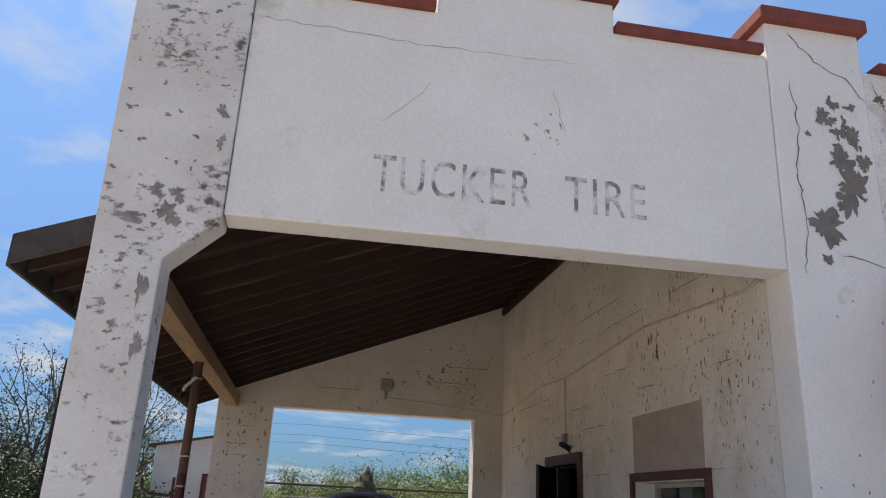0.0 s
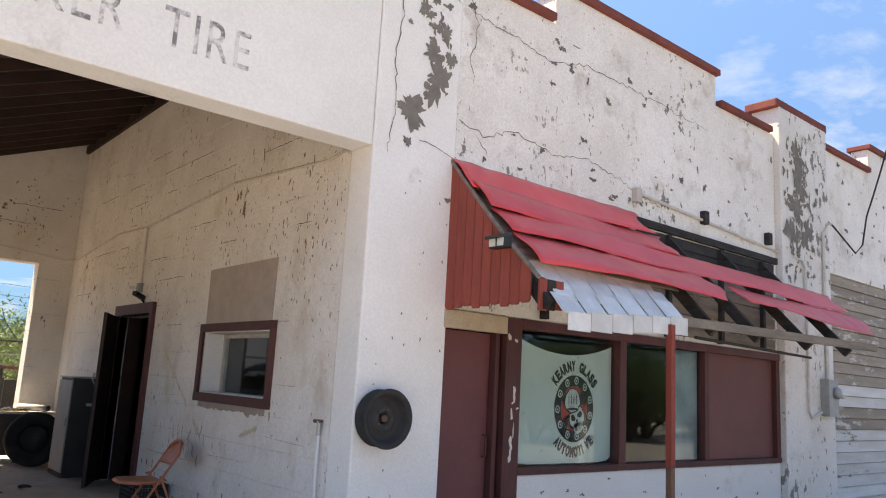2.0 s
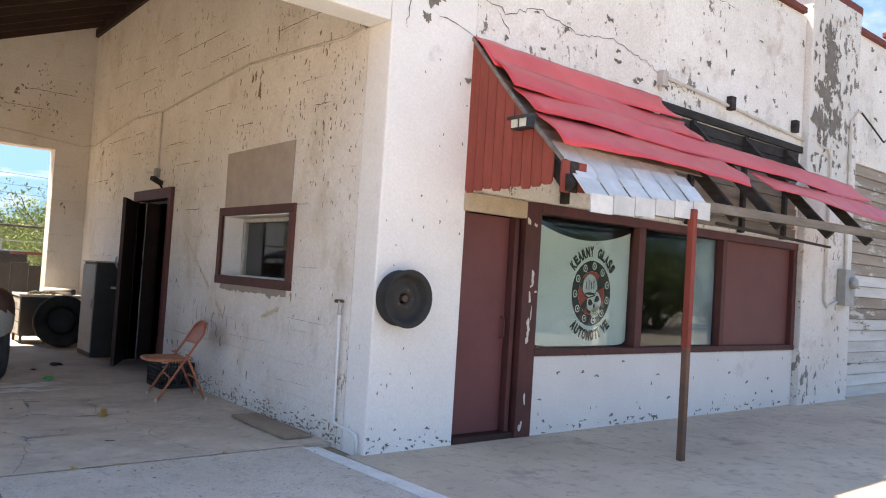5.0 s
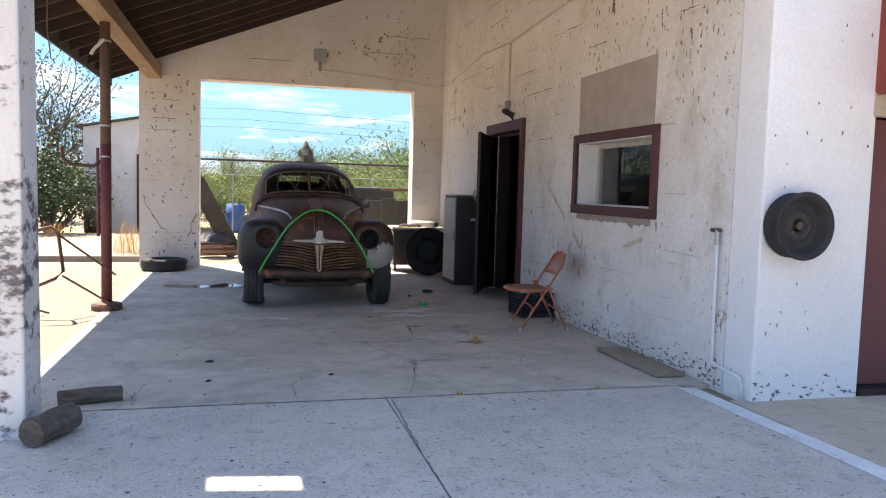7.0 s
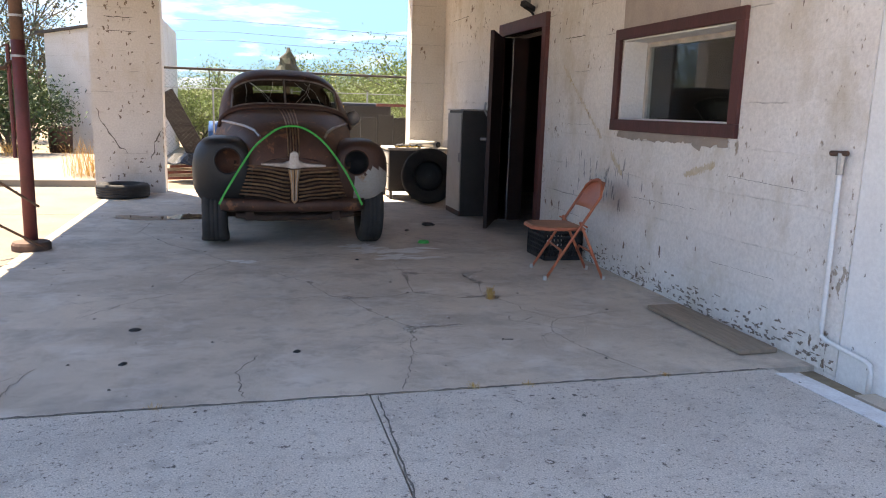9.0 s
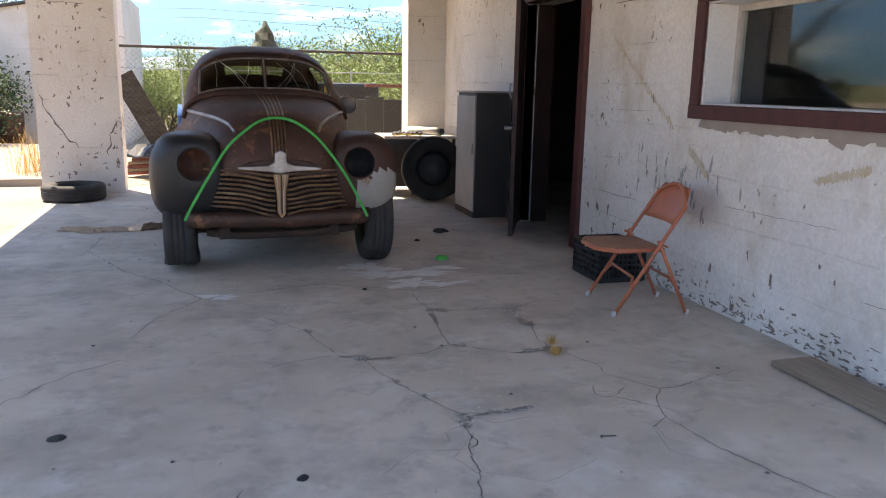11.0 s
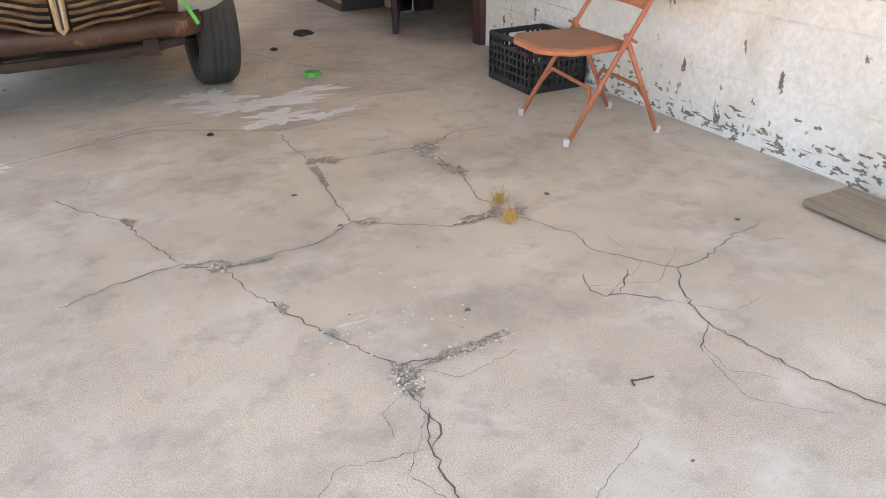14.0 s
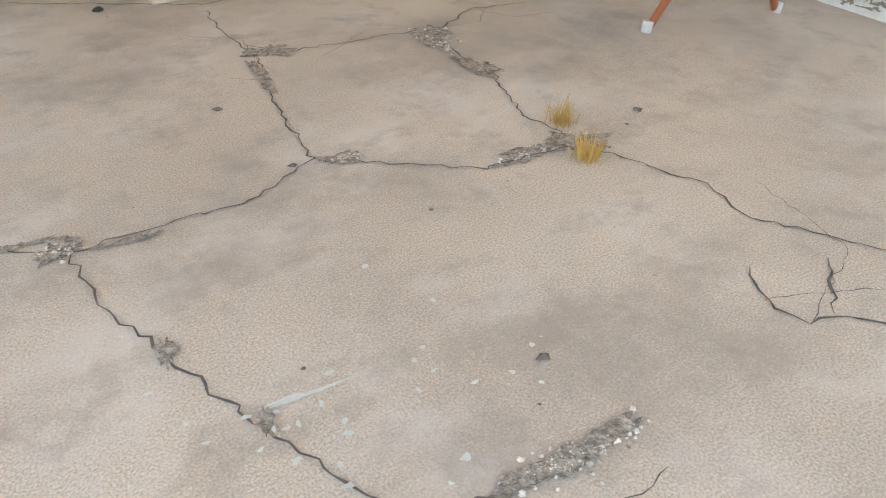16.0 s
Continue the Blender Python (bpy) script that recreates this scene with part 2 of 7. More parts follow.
M_GREYWOOD = material("weathered_grey_timber", (0.27, 0.23, 0.19), (0.17, 0.14, 0.115), 4, 0.9, bump=0.6, grain=30, stretch=(0.4, 3, 3))
M_SIDING = material("peeling_siding_boards", (0.40, 0.33, 0.27), (0.30, 0.25, 0.20), 3, 0.9, bump=0.6, grain=40, stretch=(0.4, 1, 3),
                    spots=(((0.62, 0.58, 0.53), 3.0, 0.55, 0.60, (0.5, 1, 2)), ((0.14, 0.12, 0.1), 8, 0.66, 0.7, (0.5, 1, 3))))
M_SIDING_WHITE = material("white_peeling_siding", (0.70, 0.68, 0.65), (0.60, 0.57, 0.53), 3, 0.9, bump=0.5, grain=40, stretch=(0.4, 1, 3),
                          spots=(((0.25, 0.21, 0.17), 3.0, 0.60, 0.64, (0.5, 1, 2)),))
M_CHEVRON = material("red_chevron_planks", (0.18, 0.055, 0.045), (0.13, 0.045, 0.04), 5, 0.9, bump=0.5, grain=50, spots=(((0.36, 0.28, 0.23), 9, 0.60, 0.64),))
# Very dark brown boards with redder streaks along them.
M_ROOFWOOD = material("dark_roof_timber", (0.055, 0.026, 0.018), (0.035, 0.018, 0.013), 3, 0.7, bump=0.4, grain=40, stretch=(0.5, 4, 2), spots=(((0.21, 0.085, 0.045), 1.2, 0.52, 0.68, (0.35, 3, 1)),))
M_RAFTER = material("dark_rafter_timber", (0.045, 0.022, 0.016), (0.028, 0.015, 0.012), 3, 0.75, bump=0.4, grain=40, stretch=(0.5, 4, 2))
M_BEAMWOOD = material("tan_beam_timber", (0.33, 0.22, 0.135), (0.24, 0.155, 0.095), 3, 0.8, bump=0.35, grain=40, stretch=(4, 0.5, 4), spots=(((0.09, 0.06, 0.045), 4, 0.62, 0.7, (3, 0.4, 3)),))
M_FASCIA = material("dark_grey_fascia_boards", (0.085, 0.075, 0.07), (0.055, 0.048, 0.045), 3, 0.85, bump=0.4, stretch=(3, 0.4, 3))
M_REDPIPE = material("red_brown_painted_steel", (0.18, 0.045, 0.045), (0.12, 0.04, 0.035), 4, 0.6, bump=0.2, spots=(((0.09, 0.06, 0.045), 5, 0.58, 0.66),))
M_RUSTPIPE = material("rusty_dark_pipe", (0.10, 0.065, 0.05), (0.16, 0.085, 0.055), 7, 0.8, bump=0.3)
M_RUST = material("brown_rusted_steel", (0.105, 0.050, 0.034), (0.060, 0.031, 0.023), 2.5, 0.55, metal=0.15, bump=0.15, grain=90, speck=0.45, flakes=(((0.17, 0.075, 0.04), 3.0, 14.0, 0.60, 0.7, 0.08, (1, 1, 0.7)),),
                  spots=(((0.115, 0.055, 0.034), 2.2, 0.60, 0.75),))
M_RUST_DARK = material("dark_rusted_underside", (0.035, 0.022, 0.018), (0.06, 0.035, 0.025), 6, 0.85, bump=0.4)
M_PRIMER = material("black_primer_panel", (0.020, 0.021, 0.023), (0.032, 0.031, 0.031), 3, 0.45, bump=0.08, spots=(((0.07, 0.045, 0.036), 2.0, 0.66, 0.85),))
M_FILLER = material("pale_grey_body_filler", (0.42, 0.40, 0.37), (0.36, 0.34, 0.31), 5, 0.7, bump=0.1, spots=(((0.30, 0.14, 0.05), 4, 0.60, 0.68), ((0.03, 0.025, 0.025), 5, 0.68, 0.70)))
M_BRASS = material("tarnished_brass_trim", (0.42, 0.28, 0.165), (0.22, 0.13, 0.075), 8, 0.42, metal=0.8, bump=0.15)
M_CHROME = material("pitted_chrome", (0.44, 0.41, 0.385), (0.25, 0.21, 0.185), 9, 0.45, metal=0.8, bump=0.15)
M_BAR = material("rusted_grille_bar", (0.30, 0.185, 0.115), (0.15, 0.09, 0.06), 7, 0.42, metal=0.6, bump=0.15)
M_TYRE = material("worn_black_rubber", (0.028, 0.027, 0.027), (0.045, 0.042, 0.04), 6, 0.85, bump=0.25, spots=(((0.10, 0.085, 0.07), 5, 0.62, 0.75),))
M_STRAP = material("green_webbing", (0.05, 0.42, 0.09), (0.04, 0.34, 0.07), 20, 0.8, bump=0.2)
M_ORANGE = material("salmon_orange_enamel", (0.52, 0.165, 0.085), (0.44, 0.13, 0.07), 5, 0.45, bump=0.05, spots=(((0.25, 0.10, 0.06), 7, 0.66, 0.72),))
M_SEAT = material("worn_brown_seat_enamel", (0.27, 0.12, 0.07), (0.36, 0.155, 0.085), 6, 0.5, bump=0.08)
M_RUBBERTIP = material("dirty_white_rubber", (0.60, 0.57, 0.54), None, 8, 0.8)
M_BLACKPLASTIC = material("black_moulded_plastic", (0.022, 0.022, 0.024), (0.035, 0.035, 0.037), 9, 0.55, bump=0.1)
M_GREYMETAL = material("light_grey_cabinet_enamel", (0.47, 0.45, 0.43), (0.40, 0.38, 0.365), 3, 0.5, bump=0.06, spots=(((0.12, 0.10, 0.09), 5, 0.68, 0.71),))
# Carries the shade on the cabinet's sides; dark desk parts share it.
M_DARKMETAL = material("dark_and_shaded_grey_enamel", (0.05, 0.047, 0.046), (0.07, 0.063, 0.06), 3, 0.5, bump=0.06)
# The rooms' lack of light is put into this base colour.
M_DARKROOM = material("plaster_coloured_as_unlit", (0.10, 0.085, 0.075), (0.07, 0.06, 0.055), 2, 0.9)
M_CONDUIT = material("painted_conduit", (0.62, 0.58, 0.53), (0.50, 0.46, 0.42), 8, 0.7, bump=0.1)
M_STEEL = material("galvanised_steel", (0.40, 0.40, 0.40), (0.32, 0.32, 0.32), 7, 0.45, metal=0.7, bump=0.08)
M_WIRE = material("weathered_fence_wire", (0.16, 0.155, 0.15), (0.11, 0.105, 0.10), 7, 0.6, metal=0.4, bump=0.0)
M_BOXGREY = material("grey_meter_enamel", (0.36, 0.37, 0.36), (0.28, 0.29, 0.285), 6, 0.55, bump=0.1)
M_POLE = material("creosoted_pole_timber", (0.052, 0.032, 0.024), (0.025, 0.017, 0.014), 3, 0.9, bump=0.9, grain=22, speck=0.7, stretch=(6, 6, 0.35), spots=(((0.13, 0.085, 0.06), 5.0, 0.58, 0.68),))
M_PLANK = material("weathered_floor_plank", (0.38, 0.29, 0.215), (0.27, 0.205, 0.15), 4, 0.9, bump=0.5, stretch=(6, 0.6, 3))
M_LOG = material("split_grey_log", (0.16, 0.125, 0.10), (0.09, 0.07, 0.058), 6, 0.9, bump=0.8, grain=30, stretch=(1, 4, 4))
M_POSTER = material("white_painted_backing", (0.66, 0.70, 0.64), (0.58, 0.62, 0.57), 2.5, 0.6, bump=0.03)
M_INK = material("black_print", (0.02, 0.02, 0.02), (0.03, 0.03, 0.03), 10, 0.6)
M_REDINK = material("red_print", (0.50, 0.06, 0.05), None, 10, 0.6)
M_PALEINK = material("pale_print", (0.70, 0.72, 0.68), None, 10, 0.6)
M_LETTER = material("worn_stencil_paint", (0.22, 0.21, 0.215), (0.40, 0.39, 0.39), 9, 0.9, bump=0.2, spots=(((0.74, 0.72, 0.71), 9.0, 0.42, 0.56),))
M_FOG = material("frosted_film", (0.46, 0.52, 0.54), (0.22, 0.26, 0.28), 1.6, 0.4, bump=0.05)
M_MAROONBOARD = material("maroon_infill_board", (0.20, 0.075, 0.07), (0.17, 0.062, 0.06), 1.5, 0.6, bump=0.06)
M_BLUE = material("blue_plastic", (0.05, 0.16, 0.42), (0.04, 0.12, 0.34), 5, 0.5)
M_YELLOW = material("yellow_painted_steel", (0.50, 0.32, 0.05), None, 5, 0.6)
M_WHITEPAINT = material("white_vehicle_enamel", (0.72, 0.73, 0.74), (0.66, 0.67, 0.68), 2, 0.25, bump=0.0, spec=0.6)
M_TRIMDARK = material("dark_trim", (0.02, 0.02, 0.022), None, 4, 0.4)
M_CANVAS = material("green_grey_canvas", (0.05, 0.065, 0.045), (0.10, 0.10, 0.085), 5, 0.9, bump=0.3)
M_LEAF = material("mesquite_leaf", (0.21, 0.27, 0.065), (0.15, 0.21, 0.05), 1.2, 0.6, bump=0.0, grain=8, speck=0.5)
M_LEAF_DARK = material("dark_shrub_leaf", (0.050, 0.085, 0.026), (0.035, 0.062, 0.02), 1.5, 0.6, bump=0.0, grain=8, speck=0.5)
M_LEAF_SPARSE = material("grey_green_leaf", (0.12, 0.13, 0.075), (0.085, 0.10, 0.055), 1.5, 0.6, bump=0.0)
M_BARK = material("grey_bark", (0.13, 0.105, 0.085), (0.08, 0.065, 0.055), 6, 0.9, bump=0.6)
M_STRAW = material("dry_straw", (0.66, 0.42, 0.16), (0.55, 0.31, 0.09), 8, 0.9)
# Air haze over the hills is put into their base colour.
M_HILL = material("hill_haze_in_colour", (0.20, 0.25, 0.33), (0.17, 0.215, 0.28), 0.01, 1.0, bump=0)
M_SCRUB = material("distant_scrub", (0.115, 0.135, 0.055), (0.17, 0.15, 0.08), 0.05, 1.0, bump=0)
M_ASH = material("spilled_lime_stain", (0.84, 0.81, 0.76), (0.74, 0.70, 0.65), 6, 0.9, bump=0.15, spots=(((0.50, 0.45, 0.40), 7, 0.58, 0.68),))
M_WATER = material("shallow_puddle", (0.05, 0.045, 0.04), None, 3, 0.03, bump=0.0, spec=0.6)
M_GLASS = glass("clear_pane")
# Maroon with the inner door's shade in it; the shop threshold shares it.
M_LEAFDOOR = material("dark_and_shaded_maroon_paint", (0.045, 0.018, 0.017), (0.03, 0.014, 0.013), 4, 0.6, bump=0.2)
M_DUSTGLASS = glass("dusty_car_glass", (0.30, 0.32, 0.29), 0.06)


# ---- mesh helpers ----
def box(bm, x0, x1, y0, y1, z0, z1):
    v = [bm.verts.new((x, y, z)) for x in (x0, x1) for y in (y0, y1) for z in (z0, z1)]
    for f in ((0, 1, 3, 2), (4, 6, 7, 5), (0, 4, 5, 1), (2, 3, 7, 6), (0, 2, 6, 4), (1, 5, 7, 3)):
        bm.faces.new([v[k] for k in f])
    return bm


def boxes(*rows):
    bm = bmesh.new()
    for r in rows:
        box(bm, *r)
    return bm


def prism(bm, pts, axis, a, b):
    """A straight prism: pts in the other two axes in order (yz for x, xz for y, xy for z)."""
    def at(p, c):
        return {"x": (c, p[0], p[1]), "y": (p[0], c, p[1]), "z": (p[0], p[1], c)}[axis]
    lo, hi = [bm.verts.new(at(p, a)) for p in pts], [bm.verts.new(at(p, b)) for p in pts]
    bm.faces.new(lo), bm.faces.new(hi[::-1])
    for k in range(len(pts)):
        j = (k + 1) % len(pts)
        bm.faces.new((lo[k], hi[k], hi[j], lo[j]))
    bmesh.ops.recalc_face_normals(bm, faces=bm.faces)
    return bm


def beam(bm, a, b, w, h, up=(0, 0, 1)):
    """A squared bar from a to b, w across and h along up."""
    a, b, up = Vector(a), Vector(b), Vector(up)
    d = (b - a).normalized()
    s = d.cross(up).normalized()
    u = s.cross(d).normalized()
    vs = [bm.verts.new(p + s * (w / 2) * i + u * (h / 2) * j) for p in (a, b) for i, j in ((-1, -1), (1, -1), (1, 1), (-1, 1))]
    for f in ((0, 1, 2, 3), (7, 6, 5, 4), (0, 4, 5, 1), (1, 5, 6, 2), (2, 6, 7, 3), (3, 7, 4, 0)):
        bm.faces.new([vs[k] for k in f])
    return bm


def tube(bm, pts, r, seg=8, r2=None, closed=False):
    pts = [Vector(p) for p in pts]
    rings = []
    for k, p in enumerate(pts):
        if closed:
            d = (pts[(k + 1) % len(pts)] - pts[k - 1]).normalized()
        else:
            d = (pts[min(k + 1, len(pts) - 1)] - pts[max(k - 1, 0)]).normalized()
        ref = Vector((0, 0, 1)) if abs(d.z) < 0.9 else Vector((1, 0, 0))
        s = d.cross(ref).normalized()
        u = s.cross(d)
        rr = r if r2 is None else r + (r2 - r) * k / max(1, len(pts) - 1)
        rings.append([bm.verts.new(p + (s * math.cos(t) + u * math.sin(t)) * rr) for t in [2 * math.pi * i / seg for i in range(seg)]])
    m = len(rings)
    for k in range(m if closed else m - 1):
        a, b = rings[k], rings[(k + 1) % m]
        for i in range(seg):
            bm.faces.new((a[i], a[(i + 1) % seg], b[(i + 1) % seg], b[i]))
    if not closed:
        bm.faces.new(rings[0][::-1]), bm.faces.new(rings[-1])
    return bm


def lathe(bm, profile, centre, axis="z", seg=32):
    """Turns a profile of (radius, height) round an axis through centre."""
    c = Vector(centre)
    rings = []
    for r, hgt in profile:
        ring = []
        for i in range(seg):
            a = 2 * math.pi * i / seg
            p = {"z": (r * math.cos(a), r * math.sin(a), hgt), "x": (hgt, r * math.cos(a), r * math.sin(a)), "y": (r * math.cos(a), hgt, r * math.sin(a))}[axis]
            ring.append(bm.verts.new(c + Vector(p)))
        rings.append(ring)
    for a, b in zip(rings, rings[1:]):
        for i in range(seg):
            bm.faces.new((a[i], a[(i + 1) % seg], b[(i + 1) % seg], b[i]))
    bmesh.ops.recalc_face_normals(bm, faces=bm.faces)
    return bm


def grid(bm, rows):
    vs = [[bm.verts.new(p) for p in r] for r in rows]
    fs = []
    for a, b in zip(vs, vs[1:]):
        fs.append([bm.faces.new((a[k], a[k + 1], b[k + 1], b[k])) for k in range(len(a) - 1)])
    return fs


def mesh_of(name, bm, mat, smooth=False):
    me = bpy.data.meshes.new(name)
    bmesh.ops.recalc_face_normals(bm, faces=bm.faces)
    bm.to_mesh(me)
    bm.free()
    if mat:
        me.materials.append(mat)
    if smooth:
        me.polygons.foreach_set("use_smooth", [True] * len(me.polygons))
    return me


def bevelled(ob, w=0.006, seg=2):
    b = ob.modifiers.new("bevel", "BEVEL")
    b.width, b.segments, b.limit_method, b.angle_limit = w, seg, "ANGLE", radians(40)
    return ob


def thick(ob, t):
    s = ob.modifiers.new("thickness", "SOLIDIFY")
    s.thickness, s.offset = t, 0
    return ob


def thing(name, label, category, bm=None, mat=None, at=(0, 0, 0), group="", smooth=False, bevel=0.0):
    """A top-level thing: a mesh, or an empty at its base."""
    ob = new(name, mesh_of(name, bm, mat, smooth) if bm else None)
    if not bm:
        ob.empty_display_size = 0.1
        ob.location = at
    if bevel:
        bevelled(ob, bevel)
    return tagged(ob, label, category, group)


def placed(ob):
    """Where a thing or part stands in the world."""
    own = ob.matrix_parent_inverse @ ob.matrix_basis
    return placed(ob.parent) @ own if ob.parent else ob.matrix_basis.copy()


def part(name, bm, mat, parent, label="", smooth=False, bevel=0.0):
    ob = new(name, mesh_of(name, bm, mat, smooth))
    ob.parent = parent
    ob.matrix_parent_inverse = placed(parent).inverted()
    if bevel:
        bevelled(ob, bevel)
    return tagged(ob, label)


def piece(name, me, parent, m):
    ob = new(name, me)
    ob.parent = parent
    ob.matrix_parent_inverse = parent.matrix_basis.inverted()
    ob.matrix_basis = m
    return ob


def structure(name, bm, mat, label="", smooth=False, bevel=0.0, category="structure"):
    ob = new(name, mesh_of(name, bm, mat, smooth))
    if bevel:
        bevelled(ob, bevel)
    return tagged(ob, label, category, kind="structure")


def blob(bm, to3, cx, cy, rx, ry, rnd, n=22, rough=0.35, depth=None):
    """A ragged flat patch; to3 puts its two coordinates into the world."""
    lift = rnd.uniform(0, 0.003)
    f1, f2, f3 = (rnd.uniform(0, 6.3) for _ in range(3))
    pts = []
    for k in range(n):
        a = 2 * math.pi * k / n
        r = 1 + rough * (0.5 * math.sin(2 * a + f1) + 0.4 * math.sin(3 * a + f2) + 0.35 * math.sin(7 * a + f3) + 0.25 * math.sin(13 * a + f2 * 2) + rnd.uniform(-0.3, 0.3))
        r = max(0.15, r)
        pts.append(bm.verts.new(to3(cx + rx * r * math.cos(a), cy + ry * r * math.sin(a), lift)))
    c = bm.verts.new(to3(cx, cy, lift))
    for k in range(n):
        bm.faces.new((c, pts[k], pts[(k + 1) % n]))


def ribbon(bm, to3, pts, width, rnd, jitter=0.02, step=0.06):
    """A thin wandering crack along a line of points."""
    path = []
    for (x0, y0), (x1, y1) in zip(pts, pts[1:]):
        d = math.hypot(x1 - x0, y1 - y0)
        n = max(1, int(d / step))
        for k in range(n):
            t = k / n
            path.append((x0 + (x1 - x0) * t + rnd.uniform(-jitter, jitter), y0 + (y1 - y0) * t + rnd.uniform(-jitter, jitter)))
    path.append(pts[-1])
    prev = None
    for k, (x, y) in enumerate(path):
        a, b = path[max(0, k - 1)], path[min(len(path) - 1, k + 1)]
        dx, dy = b[0] - a[0], b[1] - a[1]
        q = math.hypot(dx, dy) or 1
        w = width * rnd.uniform(0.35, 1.0) * (0.3 if k in (0, len(path) - 1) else 1)
        pair = (bm.verts.new(to3(x - dy / q * w, y + dx / q * w)), bm.verts.new(to3(x + dy / q * w, y - dx / q * w)))
        if prev:
            bm.faces.new((prev[0], prev[1], pair[1], pair[0]))
        prev = pair


# ---- the plan: right wall W, facade F, back wall B ----
W, F, B = 3.99, 5.385, 14.75
EAVE, RIDGE_Z = -1.93, 5.67


def roof_z(x):
    return 3.62 + (x + 1.2) * 0.395


# ---- ground ----
structure("ground", boxes((-3000, 3000, -3000, 3000, -0.4, -0.035)), M_DIRT, "dry sandy ground with scrub grass", category="ground")
structure("road", boxes((4.2, 60, -40, 2.45, -0.2, -0.02)), M_GRAVEL, "grey gravelled roadside", category="road")
slab = structure("floor", boxes((-1.2, W + 0.3, 5.885, 15.15, -0.2, 0.0)), M_SLAB, "cracked grey concrete garage floor slab", category="floor")
apron = structure("apron", boxes((-3.2, 1.358, -30, 5.875, -0.2, 0.0), (1.366, 3.70, -30, 5.875, -0.2, 0.0)), M_APRON, "worn concrete forecourt apron with exposed aggregate", category="pavement")
yard = structure("yard_slab", boxes((-6.0, -1.206, 5.885, 12.4, -0.2, -0.004), (-6.0, -1.206, 12.41, 15.6, -0.2, -0.004)), M_YARD, "sunlit concrete yard slab beside the garage", category="pavement")
structure("yard_kerb", boxes((-6.0, -1.45, 15.6, 22, -0.2, 0.10)), M_YARD, "raised concrete pad before the outbuilding", category="pavement")
walk_slab = structure("pavement", boxes((3.86, 6.30, 2.5, F + 0.05, -0.2, 0.0), (6.306, 9.3, 2.5, F + 0.05, -0.2, 0.0), (9.306, 12.9, 2.5, F + 0.05, -0.2, 0.0), (12.906, 30, 2.5, F + 0.05, -0.2, 0.0),
                                  (3.86, 30, -0.2 + 2.5, 2.494, -0.2, -0.003)), M_WALK, "brownish concrete pavement in large slabs", category="pavement")
line = bmesh.new()
prism(line, [(3.66, F + 0.42), (3.80, F + 0.40), (3.95, 2.3), (3.99, -6), (3.72, -6), (3.78, 2.3)], "z", -0.15, 0.004)
structure("trim_painted_kerb", line, M_LINE, "worn white painted line along the pavement edge", category="painted line")
structure("back_sill", boxes((-0.41, 3.42, 15.155, 15.9, -0.2, -0.006)), M_YARD, "concrete sill beyond the rear opening", category="pavement")

# ---- facade: column, lintel beam with stepped parapet, pilasters ----
beam_wall = bmesh.new()
prism(beam_wall, [(-0.47, 3.60), (3.985, 3.63), (3.985, 5.64), (2.55, 5.64), (2.55, 5.93), (1.0, 5.93), (1.0, 5.58), (-0.47, 5.58)], "y", F, F + 0.30)
wall_facade = structure("wall_facade", beam_wall, M_FACADE, "white stuccoed lintel wall with a faint painted sign", bevel=0.012, category="wall")
col = bmesh.new()
prism(col, [(-1.29, -0.1), (-0.82, -0.1), (-0.83, 3.22), (-0.475, 3.56), (-0.475, 5.7), (-1.36, 5.7), (-1.31, 3.2)], "y", F - 0.035, F + 0.32)
structure("wall_column", col, M_COLUMN, "white plastered corner column with black mould stains", bevel=0.015, category="column")
structure("wall_pilaster", boxes((W, 4.93, F - 0.012, F + 0.34, -0.1, 6.0)), M_FACADE, "white corner pilaster with peeling plaster", bevel=0.015, category="wall")
structure("wall_pilaster_2", boxes((11.25, 12.85, F - 0.10, F + 0.34, -0.1, 6.06)), M_FACADE_WORN, "weathered white pilaster with grey bare plaster", bevel=0.015, category="wall")
shop = bmesh.new()
prism(shop, [(4.935, 2.30), (11.245, 2.30), (11.245, 5.62), (9.62, 5.62), (9.62, 6.05), (6.3, 6.05), (6.3, 5.62), (4.935, 5.62)], "y", F, F + 0.3)
wall_shop = structure("wall_shop", shop, M_FACADE_WORN, "cracked white stucco wall above the shop window", bevel=0.01, category="wall")
structure("wall_kick", boxes((5.92, 11.245, F - 0.005, F + 0.3, -0.1, 0.78)), M_FACADE, "white painted stall riser below the shop window", bevel=0.01, category="wall")
gar = bmesh.new()
prism(gar, [(12.855, 3.74), (21.5, 3.74), (21.5, 6.0), (19.0, 6.0), (19.0, 6.28), (14.85, 6.28), (14.85, 5.82), (12.855, 5.82)], "y", F, F + 0.3)
structure("wall_garage_front", gar, M_FACADE_WORN, "peeling white stucco wall over the workshop door", bevel=0.01, category="wall")
structure("wall_garage_end", boxes((19.75, 21.5, F, F + 0.3, -0.1, 3.735)), M_FACADE_WORN, "peeling stucco end pier", category="wall")


def coping(x0, x1, z, end=0.04):
    ob = structure("coping", boxes((x0 - end, x1 + end, F - 0.06, F + 0.36, z, z + 0.09)), M_COPING, "dark red brick coping on the parapet", bevel=0.012, category="coping")
    return ob


for x0, x1, z in ((-0.44, 0.94, 5.58), (1.0, 2.55, 5.93), (2.60, 3.90, 5.64), (5.12, 6.22, 5.62), (6.3, 9.62, 6.05), (9.72, 11.1, 5.62), (12.98, 14.78, 5.82), (14.85, 19.0, 6.28), (19.1, 21.5, 6.0)):
    coping(x0, x1, z)
